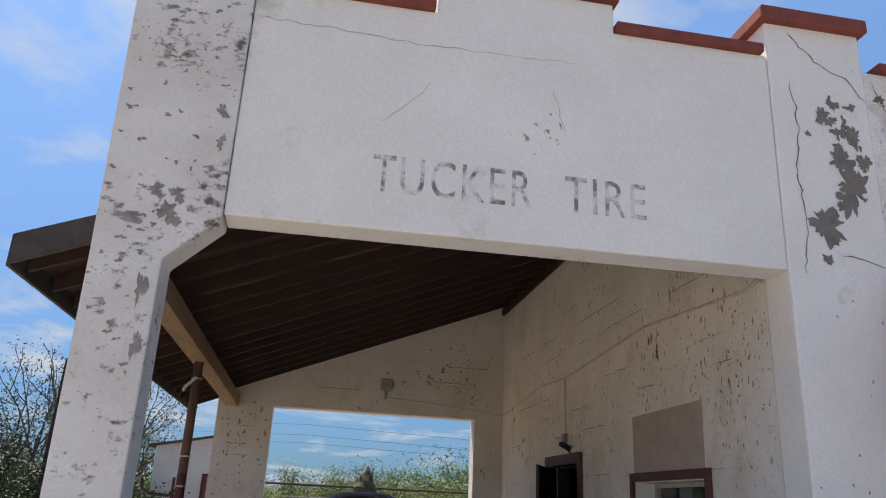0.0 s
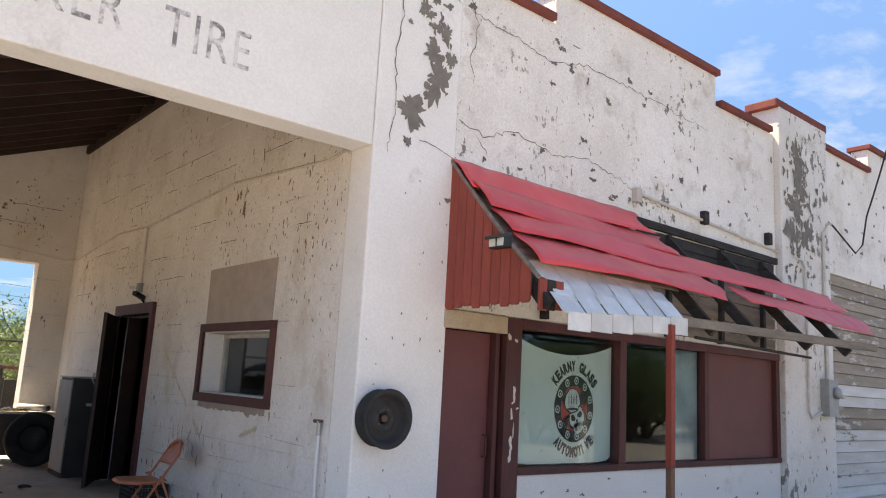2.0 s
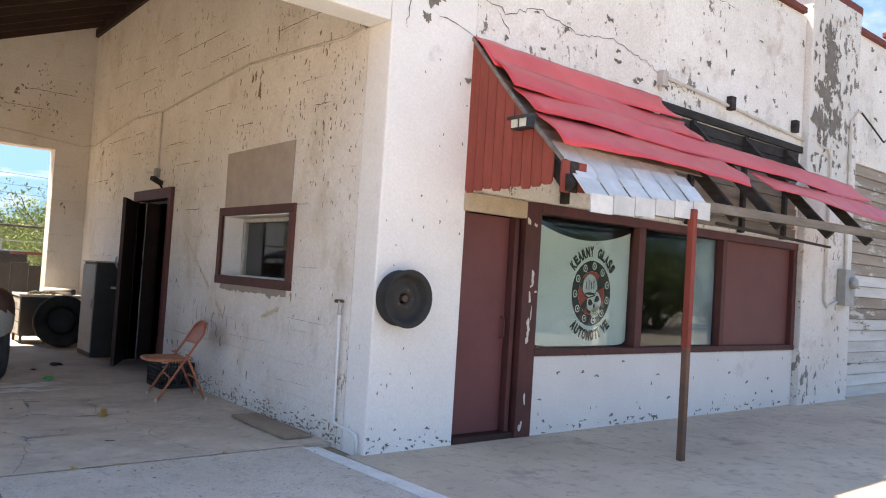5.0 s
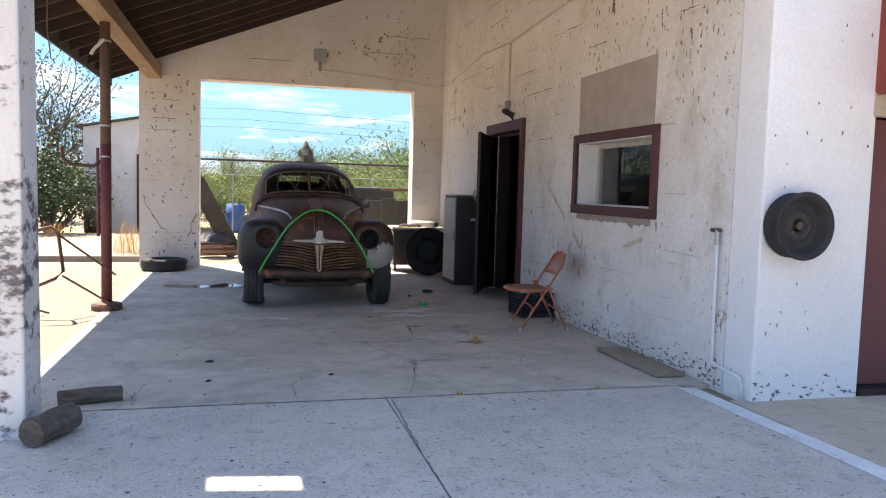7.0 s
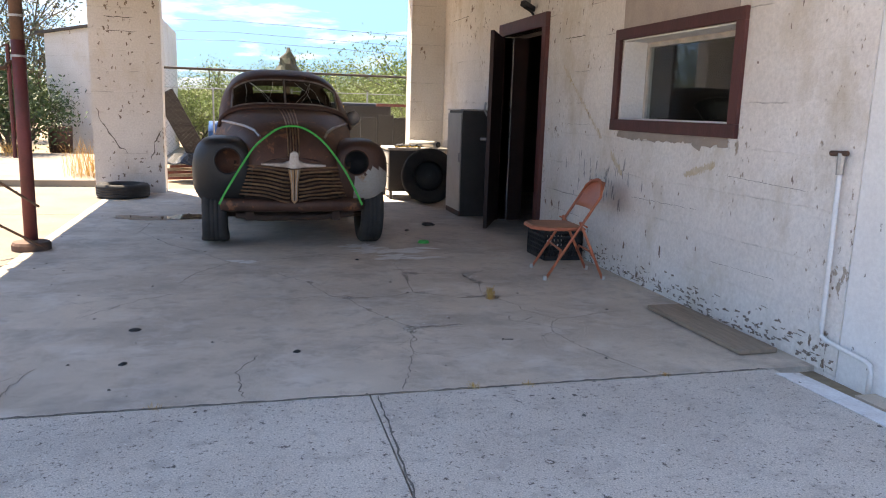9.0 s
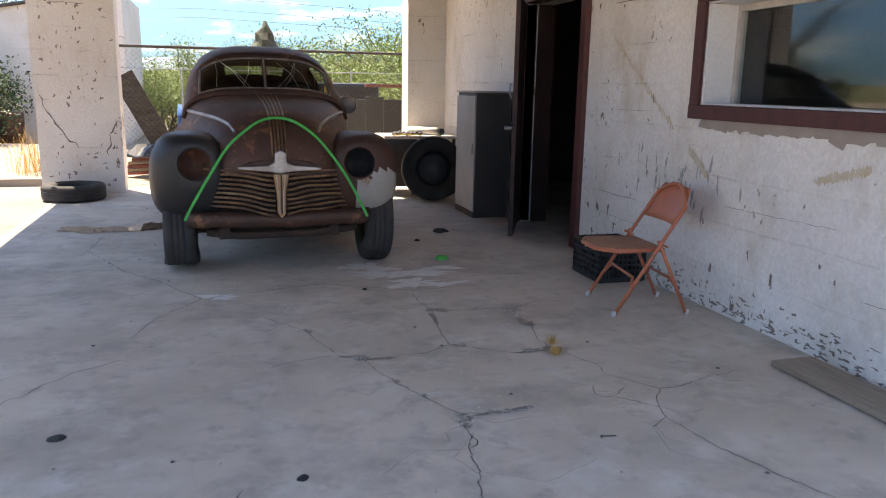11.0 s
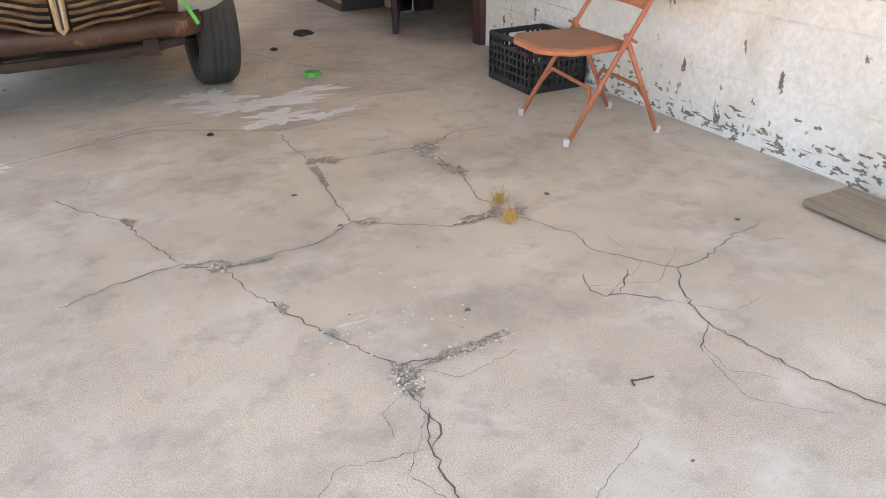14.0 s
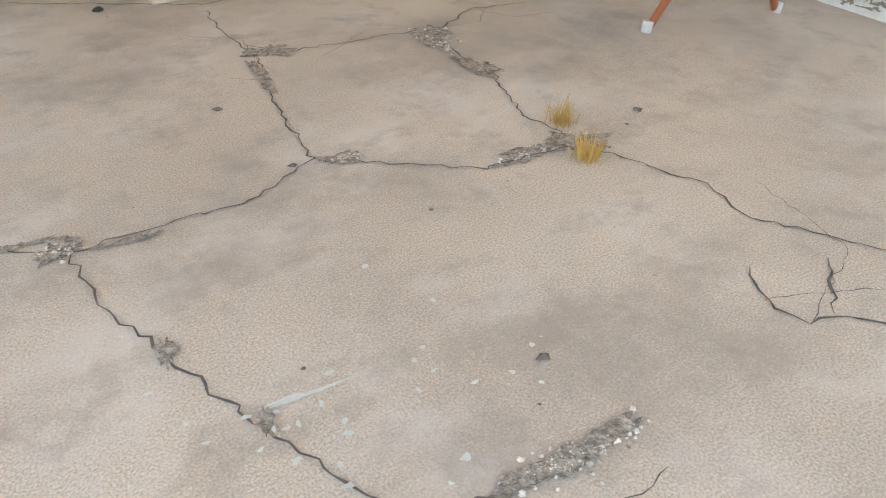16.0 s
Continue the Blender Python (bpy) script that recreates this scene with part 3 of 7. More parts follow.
for x0, x1, z in ((-1.36, -0.47, 5.7), (W, 4.93, 6.0), (11.25, 12.85, 6.06)):
    structure("coping", boxes((x0 - 0.07, x1 + 0.05, F - 0.10, F + 0.42, z - 0.02, z + 0.12)), M_COPING, "dark red brick cap on the pilaster", bevel=0.02, category="coping")

# ---- garage bay: right wall with window and door openings, back wall, roof ----
WY0, WY1, WZ0, WZ1 = 6.92, 8.55, 1.37, 2.05
DY0, DY1, DZ = 10.36, 11.72, 2.33
rw = boxes((W, W + 0.3, F + 0.34, WY0, -0.1, 5.9), (W, W + 0.3, WY0, WY1, -0.1, WZ0), (W, W + 0.3, WY0, WY1, WZ1, 5.9), (W, W + 0.3, WY1, DY0, -0.1, 5.9),
           (W, W + 0.3, DY0, DY1, DZ, 5.9), (W, W + 0.3, DY1, B + 0.35, -0.1, 5.9))
bmesh.ops.remove_doubles(rw, verts=rw.verts, dist=0.0001)
wall_right = structure("wall_right", rw, M_WALL, "white painted block wall with dark chips and stains", category="wall")
bw = bmesh.new()
prism(bw, [(-1.42, -0.1), (-0.42, -0.1), (-0.42, 3.31), (3.43, 3.31), (3.43, -0.1), (W - 0.003, -0.1), (W - 0.003, roof_z(W) - 0.02), (-1.42, roof_z(-1.42) - 0.02)], "y", B, B + 0.35)
wall_back = structure("wall_back", bw, M_WALL, "white block rear wall with a wide open bay", category="wall")

roof = bmesh.new()
HX0, HX1, HY0, HY1 = -0.82, -0.40, 6.13, 6.31
RY0, RY1 = 5.72, 15.3


def deck(x0, x1, y0, y1):
    prism(roof, [(x0, roof_z(x0)), (x1, roof_z(x1)), (x1, roof_z(x1) + 0.05), (x0, roof_z(x0) + 0.05)], "y", y0, y1)


y = RY0
while y < RY1 - 0.01:
    y1 = min(y + 0.2, RY1)
    if y1 > HY0 and y < HY1:
        deck(EAVE, HX0, y, y1 - 0.006), deck(HX1, W, y, y1 - 0.006)
    else:
        deck(EAVE, W, y, y1 - 0.006)
    y += 0.2
structure("ceiling", roof, M_ROOFWOOD, "dark plank roof deck seen from below", category="ceiling")
cover = bmesh.new()
prism(cover, [(EAVE - 0.03, roof_z(EAVE) + 0.055), (HX0, roof_z(HX0) + 0.055), (HX0, roof_z(HX0) + 0.07), (EAVE - 0.03, roof_z(EAVE) + 0.07)], "y", RY0, RY1)
prism(cover, [(HX1, roof_z(HX1) + 0.055), (W, roof_z(W) + 0.055), (W, roof_z(W) + 0.07), (HX1, roof_z(HX1) + 0.07)], "y", RY0, RY1)
prism(cover, [(HX0, roof_z(HX0) + 0.055), (HX1, roof_z(HX1) + 0.055), (HX1, roof_z(HX1) + 0.07), (HX0, roof_z(HX0) + 0.07)], "y", HY1, RY1)
structure("roof_covering", cover, M_FASCIA, "dark roofing felt over the bay", category="roof")
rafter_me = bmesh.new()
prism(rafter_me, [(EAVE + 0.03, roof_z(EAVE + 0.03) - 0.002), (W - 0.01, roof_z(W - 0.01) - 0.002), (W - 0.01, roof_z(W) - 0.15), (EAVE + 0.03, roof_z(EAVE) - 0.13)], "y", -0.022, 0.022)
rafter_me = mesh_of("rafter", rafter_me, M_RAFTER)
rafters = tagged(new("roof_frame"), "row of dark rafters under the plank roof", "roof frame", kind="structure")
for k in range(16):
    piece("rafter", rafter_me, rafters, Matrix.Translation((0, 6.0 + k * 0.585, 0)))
fas = bmesh.new()
box(fas, EAVE - 0.03, EAVE + 0.0, RY0, RY1, roof_z(EAVE) - 0.17, roof_z(EAVE) + 0.07)
prism(fas, [(EAVE, roof_z(EAVE) - 0.16), (-1.32, roof_z(-1.32) - 0.16), (-1.32, roof_z(-1.32) + 0.065), (EAVE, roof_z(EAVE) + 0.065)], "y", RY0 - 0.04, RY0 - 0.005)
structure("trim_fascia", fas, M_FASCIA, "weathered dark fascia board along the eave", category="fascia")
plate = boxes((-1.27, -1.05, F + 0.33, B - 0.002, roof_z(-1.16) - 0.37, roof_z(-1.16) - 0.155))
structure("trim_eave_beam", plate, M_BEAMWOOD, "tan timber eave beam with dark stains", bevel=0.01, category="beam")
structure("trim_wall_plate", boxes((W - 0.06, W - 0.004, F + 0.34, B, RIDGE_Z - 0.24, RIDGE_Z - 0.10)), M_RAFTER, "dark ledger timber along the wall top", category="ledger")

# shop body behind the walls, unseen; its darkness is in the plaster colour
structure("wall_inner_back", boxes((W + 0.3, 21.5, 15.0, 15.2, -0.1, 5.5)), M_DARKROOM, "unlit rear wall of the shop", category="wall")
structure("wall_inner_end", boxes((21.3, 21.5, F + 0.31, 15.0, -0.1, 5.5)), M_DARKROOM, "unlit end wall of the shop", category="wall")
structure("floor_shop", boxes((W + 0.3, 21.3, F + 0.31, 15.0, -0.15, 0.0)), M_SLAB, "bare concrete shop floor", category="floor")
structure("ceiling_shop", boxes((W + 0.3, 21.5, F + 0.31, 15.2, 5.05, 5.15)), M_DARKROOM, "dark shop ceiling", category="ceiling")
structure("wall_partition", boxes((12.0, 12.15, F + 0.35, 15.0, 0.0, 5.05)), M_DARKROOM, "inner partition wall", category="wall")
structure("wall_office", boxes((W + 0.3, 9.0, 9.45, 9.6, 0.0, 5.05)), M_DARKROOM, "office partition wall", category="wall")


# ---- windows and doors of the bay ----
def bay_window():
    r = tagged(new("window_1"), "maroon framed bay window with dusty dark glass", "window", kind="structure")
    for name, b in (("window_frame", (W - 0.03, W + 0.012, WY0 - 0.10, WY1 + 0.09, WZ1, WZ1 + 0.09)), ("window_sill", (W - 0.035, W + 0.012, WY0 - 0.10, WY1 + 0.09, WZ0 - 0.095, WZ0)),
                    ("window_frame", (W - 0.03, W + 0.012, WY0 - 0.10, WY0, WZ0, WZ1)), ("window_frame", (W - 0.03, W + 0.012, WY1, WY1 + 0.09, WZ0, WZ1))):
        part(name, boxes(b), M_FRAME, r, bevel=0.006)
    part("reveal", boxes((W + 0.014, W + 0.30, WY1 - 0.012, WY1 - 0.002, WZ0, WZ1), (W + 0.014, W + 0.3, WY0, WY1, WZ1 - 0.012, WZ1 - 0.002), (W + 0.014, W + 0.3, WY0, WY1, WZ0 + 0.002, WZ0 + 0.012)), M_FACADE, r, "white plastered window reveal")
    part("inner_frame", boxes((W + 0.23, W + 0.28, WY0, WY1 - 0.013, WZ1 - 0.055, WZ1 - 0.014), (W + 0.23, W + 0.28, WY1 - 0.05, WY1 - 0.013, WZ0 + 0.013, WZ1 - 0.056)), M_CONDUIT, r, "pale inner sash")
    p = part("pane", boxes((W + 0.25, W + 0.256, WY0, WY1 - 0.055, WZ0 + 0.013, WZ1 - 0.057)), M_GLASS, r, "dark reflecting glass pane")
    p.visible_shadow = False
    cloth = bmesh.new()
    lathe(cloth, [(0.001, 0.17), (0.05, 0.16), (0.12, 0.09), (0.19, 0.03), (0.21, 0.0)], (W + 0.55, 7.22, WZ0 - 0.05), "z", 14)
    for v in cloth.verts:
        v.co += Vector(noise.noise_vector(v.co * 9)) * 0.035
    thing("paper_bundle", "crumpled pale paper bundle on a shop shelf", "paper", cloth, M_POSTER)
    thing("shop_shelf", "dark timber shelf inside the shop window", "shelf", boxes((W + 0.32, W + 0.85, WY0 - 0.3, WY1 + 0.3, WZ0 - 0.10, WZ0 - 0.06), (W + 0.34, W + 0.38, WY0 - 0.25, WY0 - 0.2, 0, WZ0 - 0.10), (W + 0.34, W + 0.38, WY1 + 0.2, WY1 + 0.25, 0, WZ0 - 0.10),
                                                                                    (W + 0.78, W + 0.82, WY0 - 0.25, WY0 - 0.2, 0, WZ0 - 0.10), (W + 0.78, W + 0.82, WY1 + 0.2, WY1 + 0.25, 0, WZ0 - 0.10)), M_FRAME)


bay_window()


def bay_door():
    r = tagged(new("door_1"), "maroon workshop door standing ajar, leaf darkened for shade", "door", kind="structure")
    for b in ((W - 0.05, W + 0.12, DY0 - 0.11, DY0, 0, DZ), (W - 0.05, W + 0.12, DY1, DY1 + 0.11, 0, DZ), (W - 0.05, W + 0.12, DY0 - 0.11, DY1 + 0.11, DZ, DZ + 0.15)):
        part("door_frame", boxes(b), M_FRAME, r, bevel=0.008)
    # Linings added over the white reveal, dark to stand for its shade.
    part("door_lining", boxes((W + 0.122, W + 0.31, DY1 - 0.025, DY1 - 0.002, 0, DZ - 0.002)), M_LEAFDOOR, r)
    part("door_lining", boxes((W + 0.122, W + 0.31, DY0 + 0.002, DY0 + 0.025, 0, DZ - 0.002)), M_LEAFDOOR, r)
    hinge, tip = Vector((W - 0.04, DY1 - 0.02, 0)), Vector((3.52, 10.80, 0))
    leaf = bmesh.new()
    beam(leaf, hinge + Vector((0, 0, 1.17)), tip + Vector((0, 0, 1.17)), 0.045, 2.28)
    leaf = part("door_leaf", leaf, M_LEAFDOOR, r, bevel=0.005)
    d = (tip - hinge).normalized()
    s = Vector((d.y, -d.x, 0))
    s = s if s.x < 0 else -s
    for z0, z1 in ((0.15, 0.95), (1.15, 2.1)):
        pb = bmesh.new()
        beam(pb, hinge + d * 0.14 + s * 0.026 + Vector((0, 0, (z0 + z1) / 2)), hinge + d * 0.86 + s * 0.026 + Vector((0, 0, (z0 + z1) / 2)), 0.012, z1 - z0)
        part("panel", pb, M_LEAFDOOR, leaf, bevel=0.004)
    kn = bmesh.new()
    tube(kn, [tip - d * 0.07 + s * 0.02 + Vector((0, 0, 1.08)), tip - d * 0.07 + s * 0.10 + Vector((0, 0, 1.08))], 0.022, 10)
    part("door_knob", kn, M_STEEL, leaf, "steel knob")
    hp = bmesh.new()
    tube(hp, [tip - d * 0.05 + s * 0.03 + Vector((0, 0, 1.35)), tip - d * 0.02 + s * 0.06 + Vector((0, 0, 1.42)), tip - d * 0.04 + s * 0.05 + Vector((0, 0, 1.5))], 0.012, 8)
    part("hasp", hp, M_STEEL, leaf, "steel hasp")


bay_door()


# ---- wear on the walls: peeled patches, chips, cracks, stains ----
def on_front(d):
    return lambda a, b, e=0.0: (a, F - d - e, b)


def on_right(d):
    return lambda a, b, e=0.0: (W - d - e, a, b)


def on_back(d):
    return lambda a, b, e=0.0: (a, B - d - e, b)


def on_floor(d):
    return lambda a, b, e=0.0: (a, b, d + e)


rnd = random.Random(5)


def wear(name, bm, mat, parent, label):
    ob = part(name, bm, mat, parent, label)
    ob["kind"] = "stuff"
    return ob


pil = bpy.data.objects["wall_pilaster"]
p1 = bmesh.new()
for cx, cz, rx, rz in ((4.38, 4.05, 0.16, 0.13), (4.66, 4.42, 0.12, 0.20), (4.60, 4.68, 0.11, 0.10), (4.81, 4.68, 0.055, 0.09), (4.62, 4.95, 0.07, 0.05), (4.74, 4.93, 0.06, 0.09), (4.52, 5.05, 0.06, 0.05),
                       (4.45, 5.10, 0.05, 0.08), (4.58, 5.22, 0.05, 0.05), (4.35, 3.75, 0.035, 0.05), (4.42, 4.05, 0.03, 0.06), (4.86, 3.3, 0.03, 0.03), (4.3, 4.9, 0.02, 0.03)):
    blob(p1, on_front(0.016), cx, cz, rx, rz, rnd, 64, 0.5)
for k in range(26):
    blob(p1, on_front(0.016), rnd.gauss(4.66, 0.12), rnd.uniform(4.15, 5.3), rnd.uniform(0.012, 0.035), rnd.uniform(0.015, 0.05), rnd, 10, 0.5)
for k in range(22):
    blob(p1, on_front(0.016), rnd.uniform(4.02, 4.9), rnd.uniform(0.1, 3.8), rnd.uniform(0.004, 0.010), rnd.uniform(0.006, 0.018), rnd, 8, 0.6)
for k in range(34):
    blob(p1, on_front(0.016), rnd.uniform(4.01, 4.9), abs(rnd.gauss(0.0, 0.06)) + 0.01, rnd.uniform(0.004, 0.02), rnd.uniform(0.003, 0.014), rnd, 10, 0.7)
kc = bmesh.new()
for k in range(70):
    cz = abs(rnd.gauss(0.02, 0.07)) + 0.01 if k < 48 else rnd.uniform(0.1, 0.75)
    blob(kc, on_front(0.009), rnd.uniform(5.95, 11.2), cz, rnd.uniform(0.006, 0.035), rnd.uniform(0.005, 0.02), rnd, 10, 0.7)
wear("peeled_plaster", kc, M_CEMENT, bpy.data.objects["wall_kick"], "grey flakes along the wall foot")
wear("peeled_plaster", p1, M_CEMENT, pil, "grey bare cement where plaster has fallen off")

p2 = bmesh.new()
for k in range(60):
    a = rnd.random()
    cx, cz = (rnd.uniform(-1.28, -0.55), rnd.uniform(3.4, 5.5)) if a < 0.75 else (rnd.uniform(-1.25, -0.86), rnd.uniform(2.4, 3.5))
    blob(p2, on_front(0.039), cx, cz, rnd.uniform(0.006, 0.03), rnd.uniform(0.005, 0.018), rnd, 12, 0.8)
for cx, cz, rx, rz in ((-0.84, 3.55, 0.07, 0.07), (-0.95, 3.72, 0.06, 0.04), (-0.80, 3.70, 0.05, 0.05), (-1.1, 3.5, 0.12, 0.03), (-0.93, 3.0, 0.03, 0.11), (-0.90, 2.6, 0.025, 0.09), (-0.58, 4.4, 0.035, 0.05), (-0.56, 4.15, 0.03, 0.05)):
    blob(p2, on_front(0.039), cx, cz, rx, rz, rnd, 26, 0.7)
wear("mould_stain", p2, M_SOOT, bpy.data.objects["wall_column"], "black mould blotches")

p3 = bmesh.new()
for k in range(60):
    t = rnd.random()
    if t < 0.45:
        cx, cz = rnd.gauss(7.6, 1.4), rnd.gauss(4.0, 0.22)
    elif t < 0.8:
        cx, cz = rnd.gauss(8.0, 1.2), rnd.gauss(5.35, 0.25)
    else:
        cx, cz = rnd.uniform(5, 11.2), rnd.uniform(3.8, 5.5)
    if 5.0 < cx < 11.2 and 3.75 < cz < 5.55:
        blob(p3, on_front(0.005), cx, cz, rnd.uniform(0.01, 0.05), rnd.uniform(0.01, 0.045), rnd, 14, 0.7)
wear("peeled_plaster", p3, M_CEMENT, wall_shop, "grey bare cement where stucco has flaked")
p4 = bmesh.new()
for k in range(130):
    cx, cz = rnd.gauss(11.85, 0.28), rnd.uniform(3.4, 5.6)
    if 11.3 < cx < 12.8:
        blob(p4, on_front(0.105), cx, cz, rnd.uniform(0.01, 0.05), rnd.uniform(0.02, 0.07), rnd, 18, 0.7)
for cx, cz, rx, rz in ((11.8, 5.35, 0.16, 0.20), (11.85, 4.95, 0.2, 0.22), (11.7, 4.55, 0.17, 0.2), (12.05, 4.2, 0.15, 0.18), (11.5, 4.15, 0.13, 0.2)):
    blob(p4, on_front(0.105), cx, cz, rx, rz, rnd, 64, 0.6)
wear("peeled_plaster", p4, M_CEMENT, bpy.data.objects["wall_pilaster_2"], "grey bare cement on the pilaster")
p5 = bmesh.new()
for k in range(40):
    blob(p5, on_front(0.005), rnd.uniform(13, 19.5), rnd.gauss(4.7, 0.5), rnd.uniform(0.015, 0.07), rnd.uniform(0.012, 0.045), rnd, 12, 0.6)
wear("peeled_plaster", p5, M_CEMENT, bpy.data.objects["wall_garage_front"], "grey flaked stucco")

cr = bmesh.new()
for pts in ([(5.0, 5.55), (5.15, 5.2), (5.08, 4.8), (5.12, 4.55)], [(4.95, 4.15), (5.3, 4.05), (5.7, 4.2), (6.3, 4.1), (6.9, 4.2), (7.6, 4.05), (8.3, 3.9)], [(5.05, 5.3), (5.6, 5.25), (6.2, 5.15), (6.9, 5.3), (8.2, 5.25), (9.4, 5.2)], [(5.2, 4.05), (5.35, 3.85)]):
    ribbon(cr, on_front(0.005), pts, 0.005, rnd, 0.025)
wear("crack", cr, M_CRACK, wall_shop, "hairline cracks in stucco")
cr = bmesh.new()
for pts in ([(4.18, 5.4), (4.22, 5.0), (4.16, 4.6), (4.2, 4.1), (4.14, 3.6)], [(4.2, 5.9), (4.5, 5.6), (4.75, 5.5), (4.92, 5.3)], [(4.5, 3.8), (4.9, 3.72)]):
    ribbon(cr, on_front(0.0165), pts, 0.006, rnd, 0.02)
wear("crack", cr, M_CRACK, pil, "hairline cracks in plaster")
cr = bmesh.new()
for pts in ([(-0.46, 5.3), (1.0, 5.25), (2.2, 5.28)], [(2.0, 5.0), (2.1, 4.6)], [(1.0, 4.9), (0.6, 4.5)]):
    ribbon(cr, on_front(0.004), pts, 0.0025, rnd, 0.015)
wear("crack", cr, M_CRACK, wall_facade, "faint hairline cracks in stucco")

chips = bmesh.new()
for k in range(620):
    t = rnd.random()
    if t < 0.55:
        cy, cz = rnd.uniform(5.8, 14.6), min(5.2, 2.2 + abs(rnd.gauss(0.9, 0.8)))
        if cy > 11.5 and cz < 2.2:
            continue
    elif t < 0.72:
        cy, cz = rnd.uniform(5.75, 7.2), rnd.gauss(3.0, 0.35)
    elif t > 0.93:
        cy, cz = rnd.uniform(5.75, 10.2), rnd.uniform(0.2, 2.4)
    else:
        continue
    if (DY0 - 0.15 < cy < DY1 + 0.15 and cz < 2.55) or (WY0 - 0.14 < cy < WY1 + 0.12 and 1.24 < cz < 2.8):
        continue
    s = rnd.uniform(0.4, 1.0)
    blob(chips, on_right(0.004), cy, cz, 0.011 * s, 0.026 * s * rnd.uniform(0.5, 1.4), rnd, 12, 0.7)
for k in range(300):
    blob(chips, on_right(0.004), rnd.uniform(5.75, 10.2), abs(rnd.gauss(0.0, 0.09)) + 0.008, rnd.uniform(0.004, 0.03), rnd.uniform(0.002, 0.012), rnd, 16, 0.8)
wear("paint_chip", chips, material("dark_chip", (0.20, 0.15, 0.12), (0.30, 0.25, 0.21), 20, 0.95), wall_right, "dark brown chips in white paint")
chips = bmesh.new()
for k in range(120):
    cx, cz = (rnd.uniform(-1.35, -0.47), rnd.uniform(0.1, 3.4)) if rnd.random() < 0.5 else (rnd.gauss(3.2, 0.45), rnd.gauss(4.1, 0.35))
    if cx > 3.95 or cz > roof_z(cx) - 0.2 or (cx > -0.45 and cz < 3.35):
        continue
    blob(chips, on_back(0.004), cx, cz, rnd.uniform(0.006, 0.02), rnd.uniform(0.008, 0.028), rnd, 14, 0.8)
wear("paint_chip", chips, bpy.data.materials["dark_chip"], wall_back, "dark brown chips in white paint")
cr = bmesh.new()
for pts in ([(-1.38, 1.3), (-1.25, 1.0), (-1.1, 0.75), (-0.95, 0.6)], [(-0.45, 0.95), (-0.55, 0.75), (-0.6, 0.5)]):
    ribbon(cr, on_back(0.005), pts, 0.010, rnd, 0.03)
wear("crack", cr, M_CRACK, wall_back, "dark cracks in the pillar plaster")

cr = bmesh.new()
for k in range(34):
    z = 0.305 * rnd.randrange(7, 16) + 0.02
    y0 = rnd.uniform(5.9, 13.6)
    if z < 2.9 and (DY0 - 0.9 < y0 < DY1 + 0.2 or WY0 - 1.2 < y0 < WY1 + 0.1):
        continue
    ribbon(cr, on_right(0.004), [(y0, z), (y0 + rnd.uniform(0.2, 0.9), z)], 0.005, rnd, 0.006, 0.04)
for y0, z0, y1, z1 in ((9.9, 0.42, 9.2, 0.40), (8.2, 0.72, 7.2, 0.74), (6.9, 1.02, 6.1, 1.0), (7.0, 0.4, 6.3, 0.42), (9.7, 1.3, 9.1, 1.31)):
    ribbon(cr, on_right(0.004), [(y1, z1), (y0, z0)], 0.0014, rnd, 0.004, 0.04)
wear("crack", cr, M_CRACK, wall_right, "open mortar cracks along the block courses")
cr = bmesh.new()
for x0, x1, z in ((-1.05, -0.7, 2.92), (-1.2, -0.8, 2.6), (-1.15, -0.75, 2.4), (0.4, 1.2, 3.72), (2.4, 3.2, 3.98), (2.9, 3.7, 4.3)):
    ribbon(cr, on_back(0.004), [(x0, z), (x1, z)], 0.006, rnd, 0.008, 0.04)
wear("crack", cr, M_CRACK, wall_back, "open mortar cracks along the block courses")

patch = bmesh.new()
prism(patch, [(6.93, 2.142), (8.53, 2.142), (8.545, 2.77), (6.92, 2.775)], "x", W - 0.012, W - 0.002)
part("patch_board", patch, M_PATCH, wall_right, "greyish tan board patch over the window")
under = bmesh.new()
for k in range(11):
    blob(under, on_right(0.004), 7.0 + k * 0.14, 1.25, 0.11, 0.035 + 0.02 * rnd.random(), rnd, 14, 0.4)
wear("bare_plaster", under, M_PATCH, wall_right, "bare plaster strip under the window sill")
oc = bmesh.new()
for (y0, z0), (y1, z1) in (((9.80, 1.88), (8.85, 1.20)), ((8.62, 1.06), (8.40, 0.90)), ((7.4, 0.98), (7.05, 1.08))):
    for k in range(34):
        t = k / 33
        blob(oc, on_right(0.0035), y0 + (y1 - y0) * t, z0 + (z1 - z0) * t, 0.018 * rnd.uniform(0.4, 1), 0.032 * rnd.uniform(0.4, 1), rnd, 14, 0.6)
wear("water_stain", oc, M_OCHRE, wall_right, "ochre runs of old water stain")
sm = bmesh.new()
for k in range(45):
    blob(sm, on_right(0.003), rnd.gauss(8.75, 0.3), rnd.gauss(0.78, 0.12), rnd.uniform(0.004, 0.015), rnd.uniform(0.02, 0.07), rnd, 9, 0.5)
wear("scuff", sm, material("grey_scuff", (0.36, 0.34, 0.32), (0.48, 0.46, 0.44), 20, 0.9), wall_right, "grey scuff marks behind the chair")
# ---- floor cracks and stains ----
fc = bmesh.new()
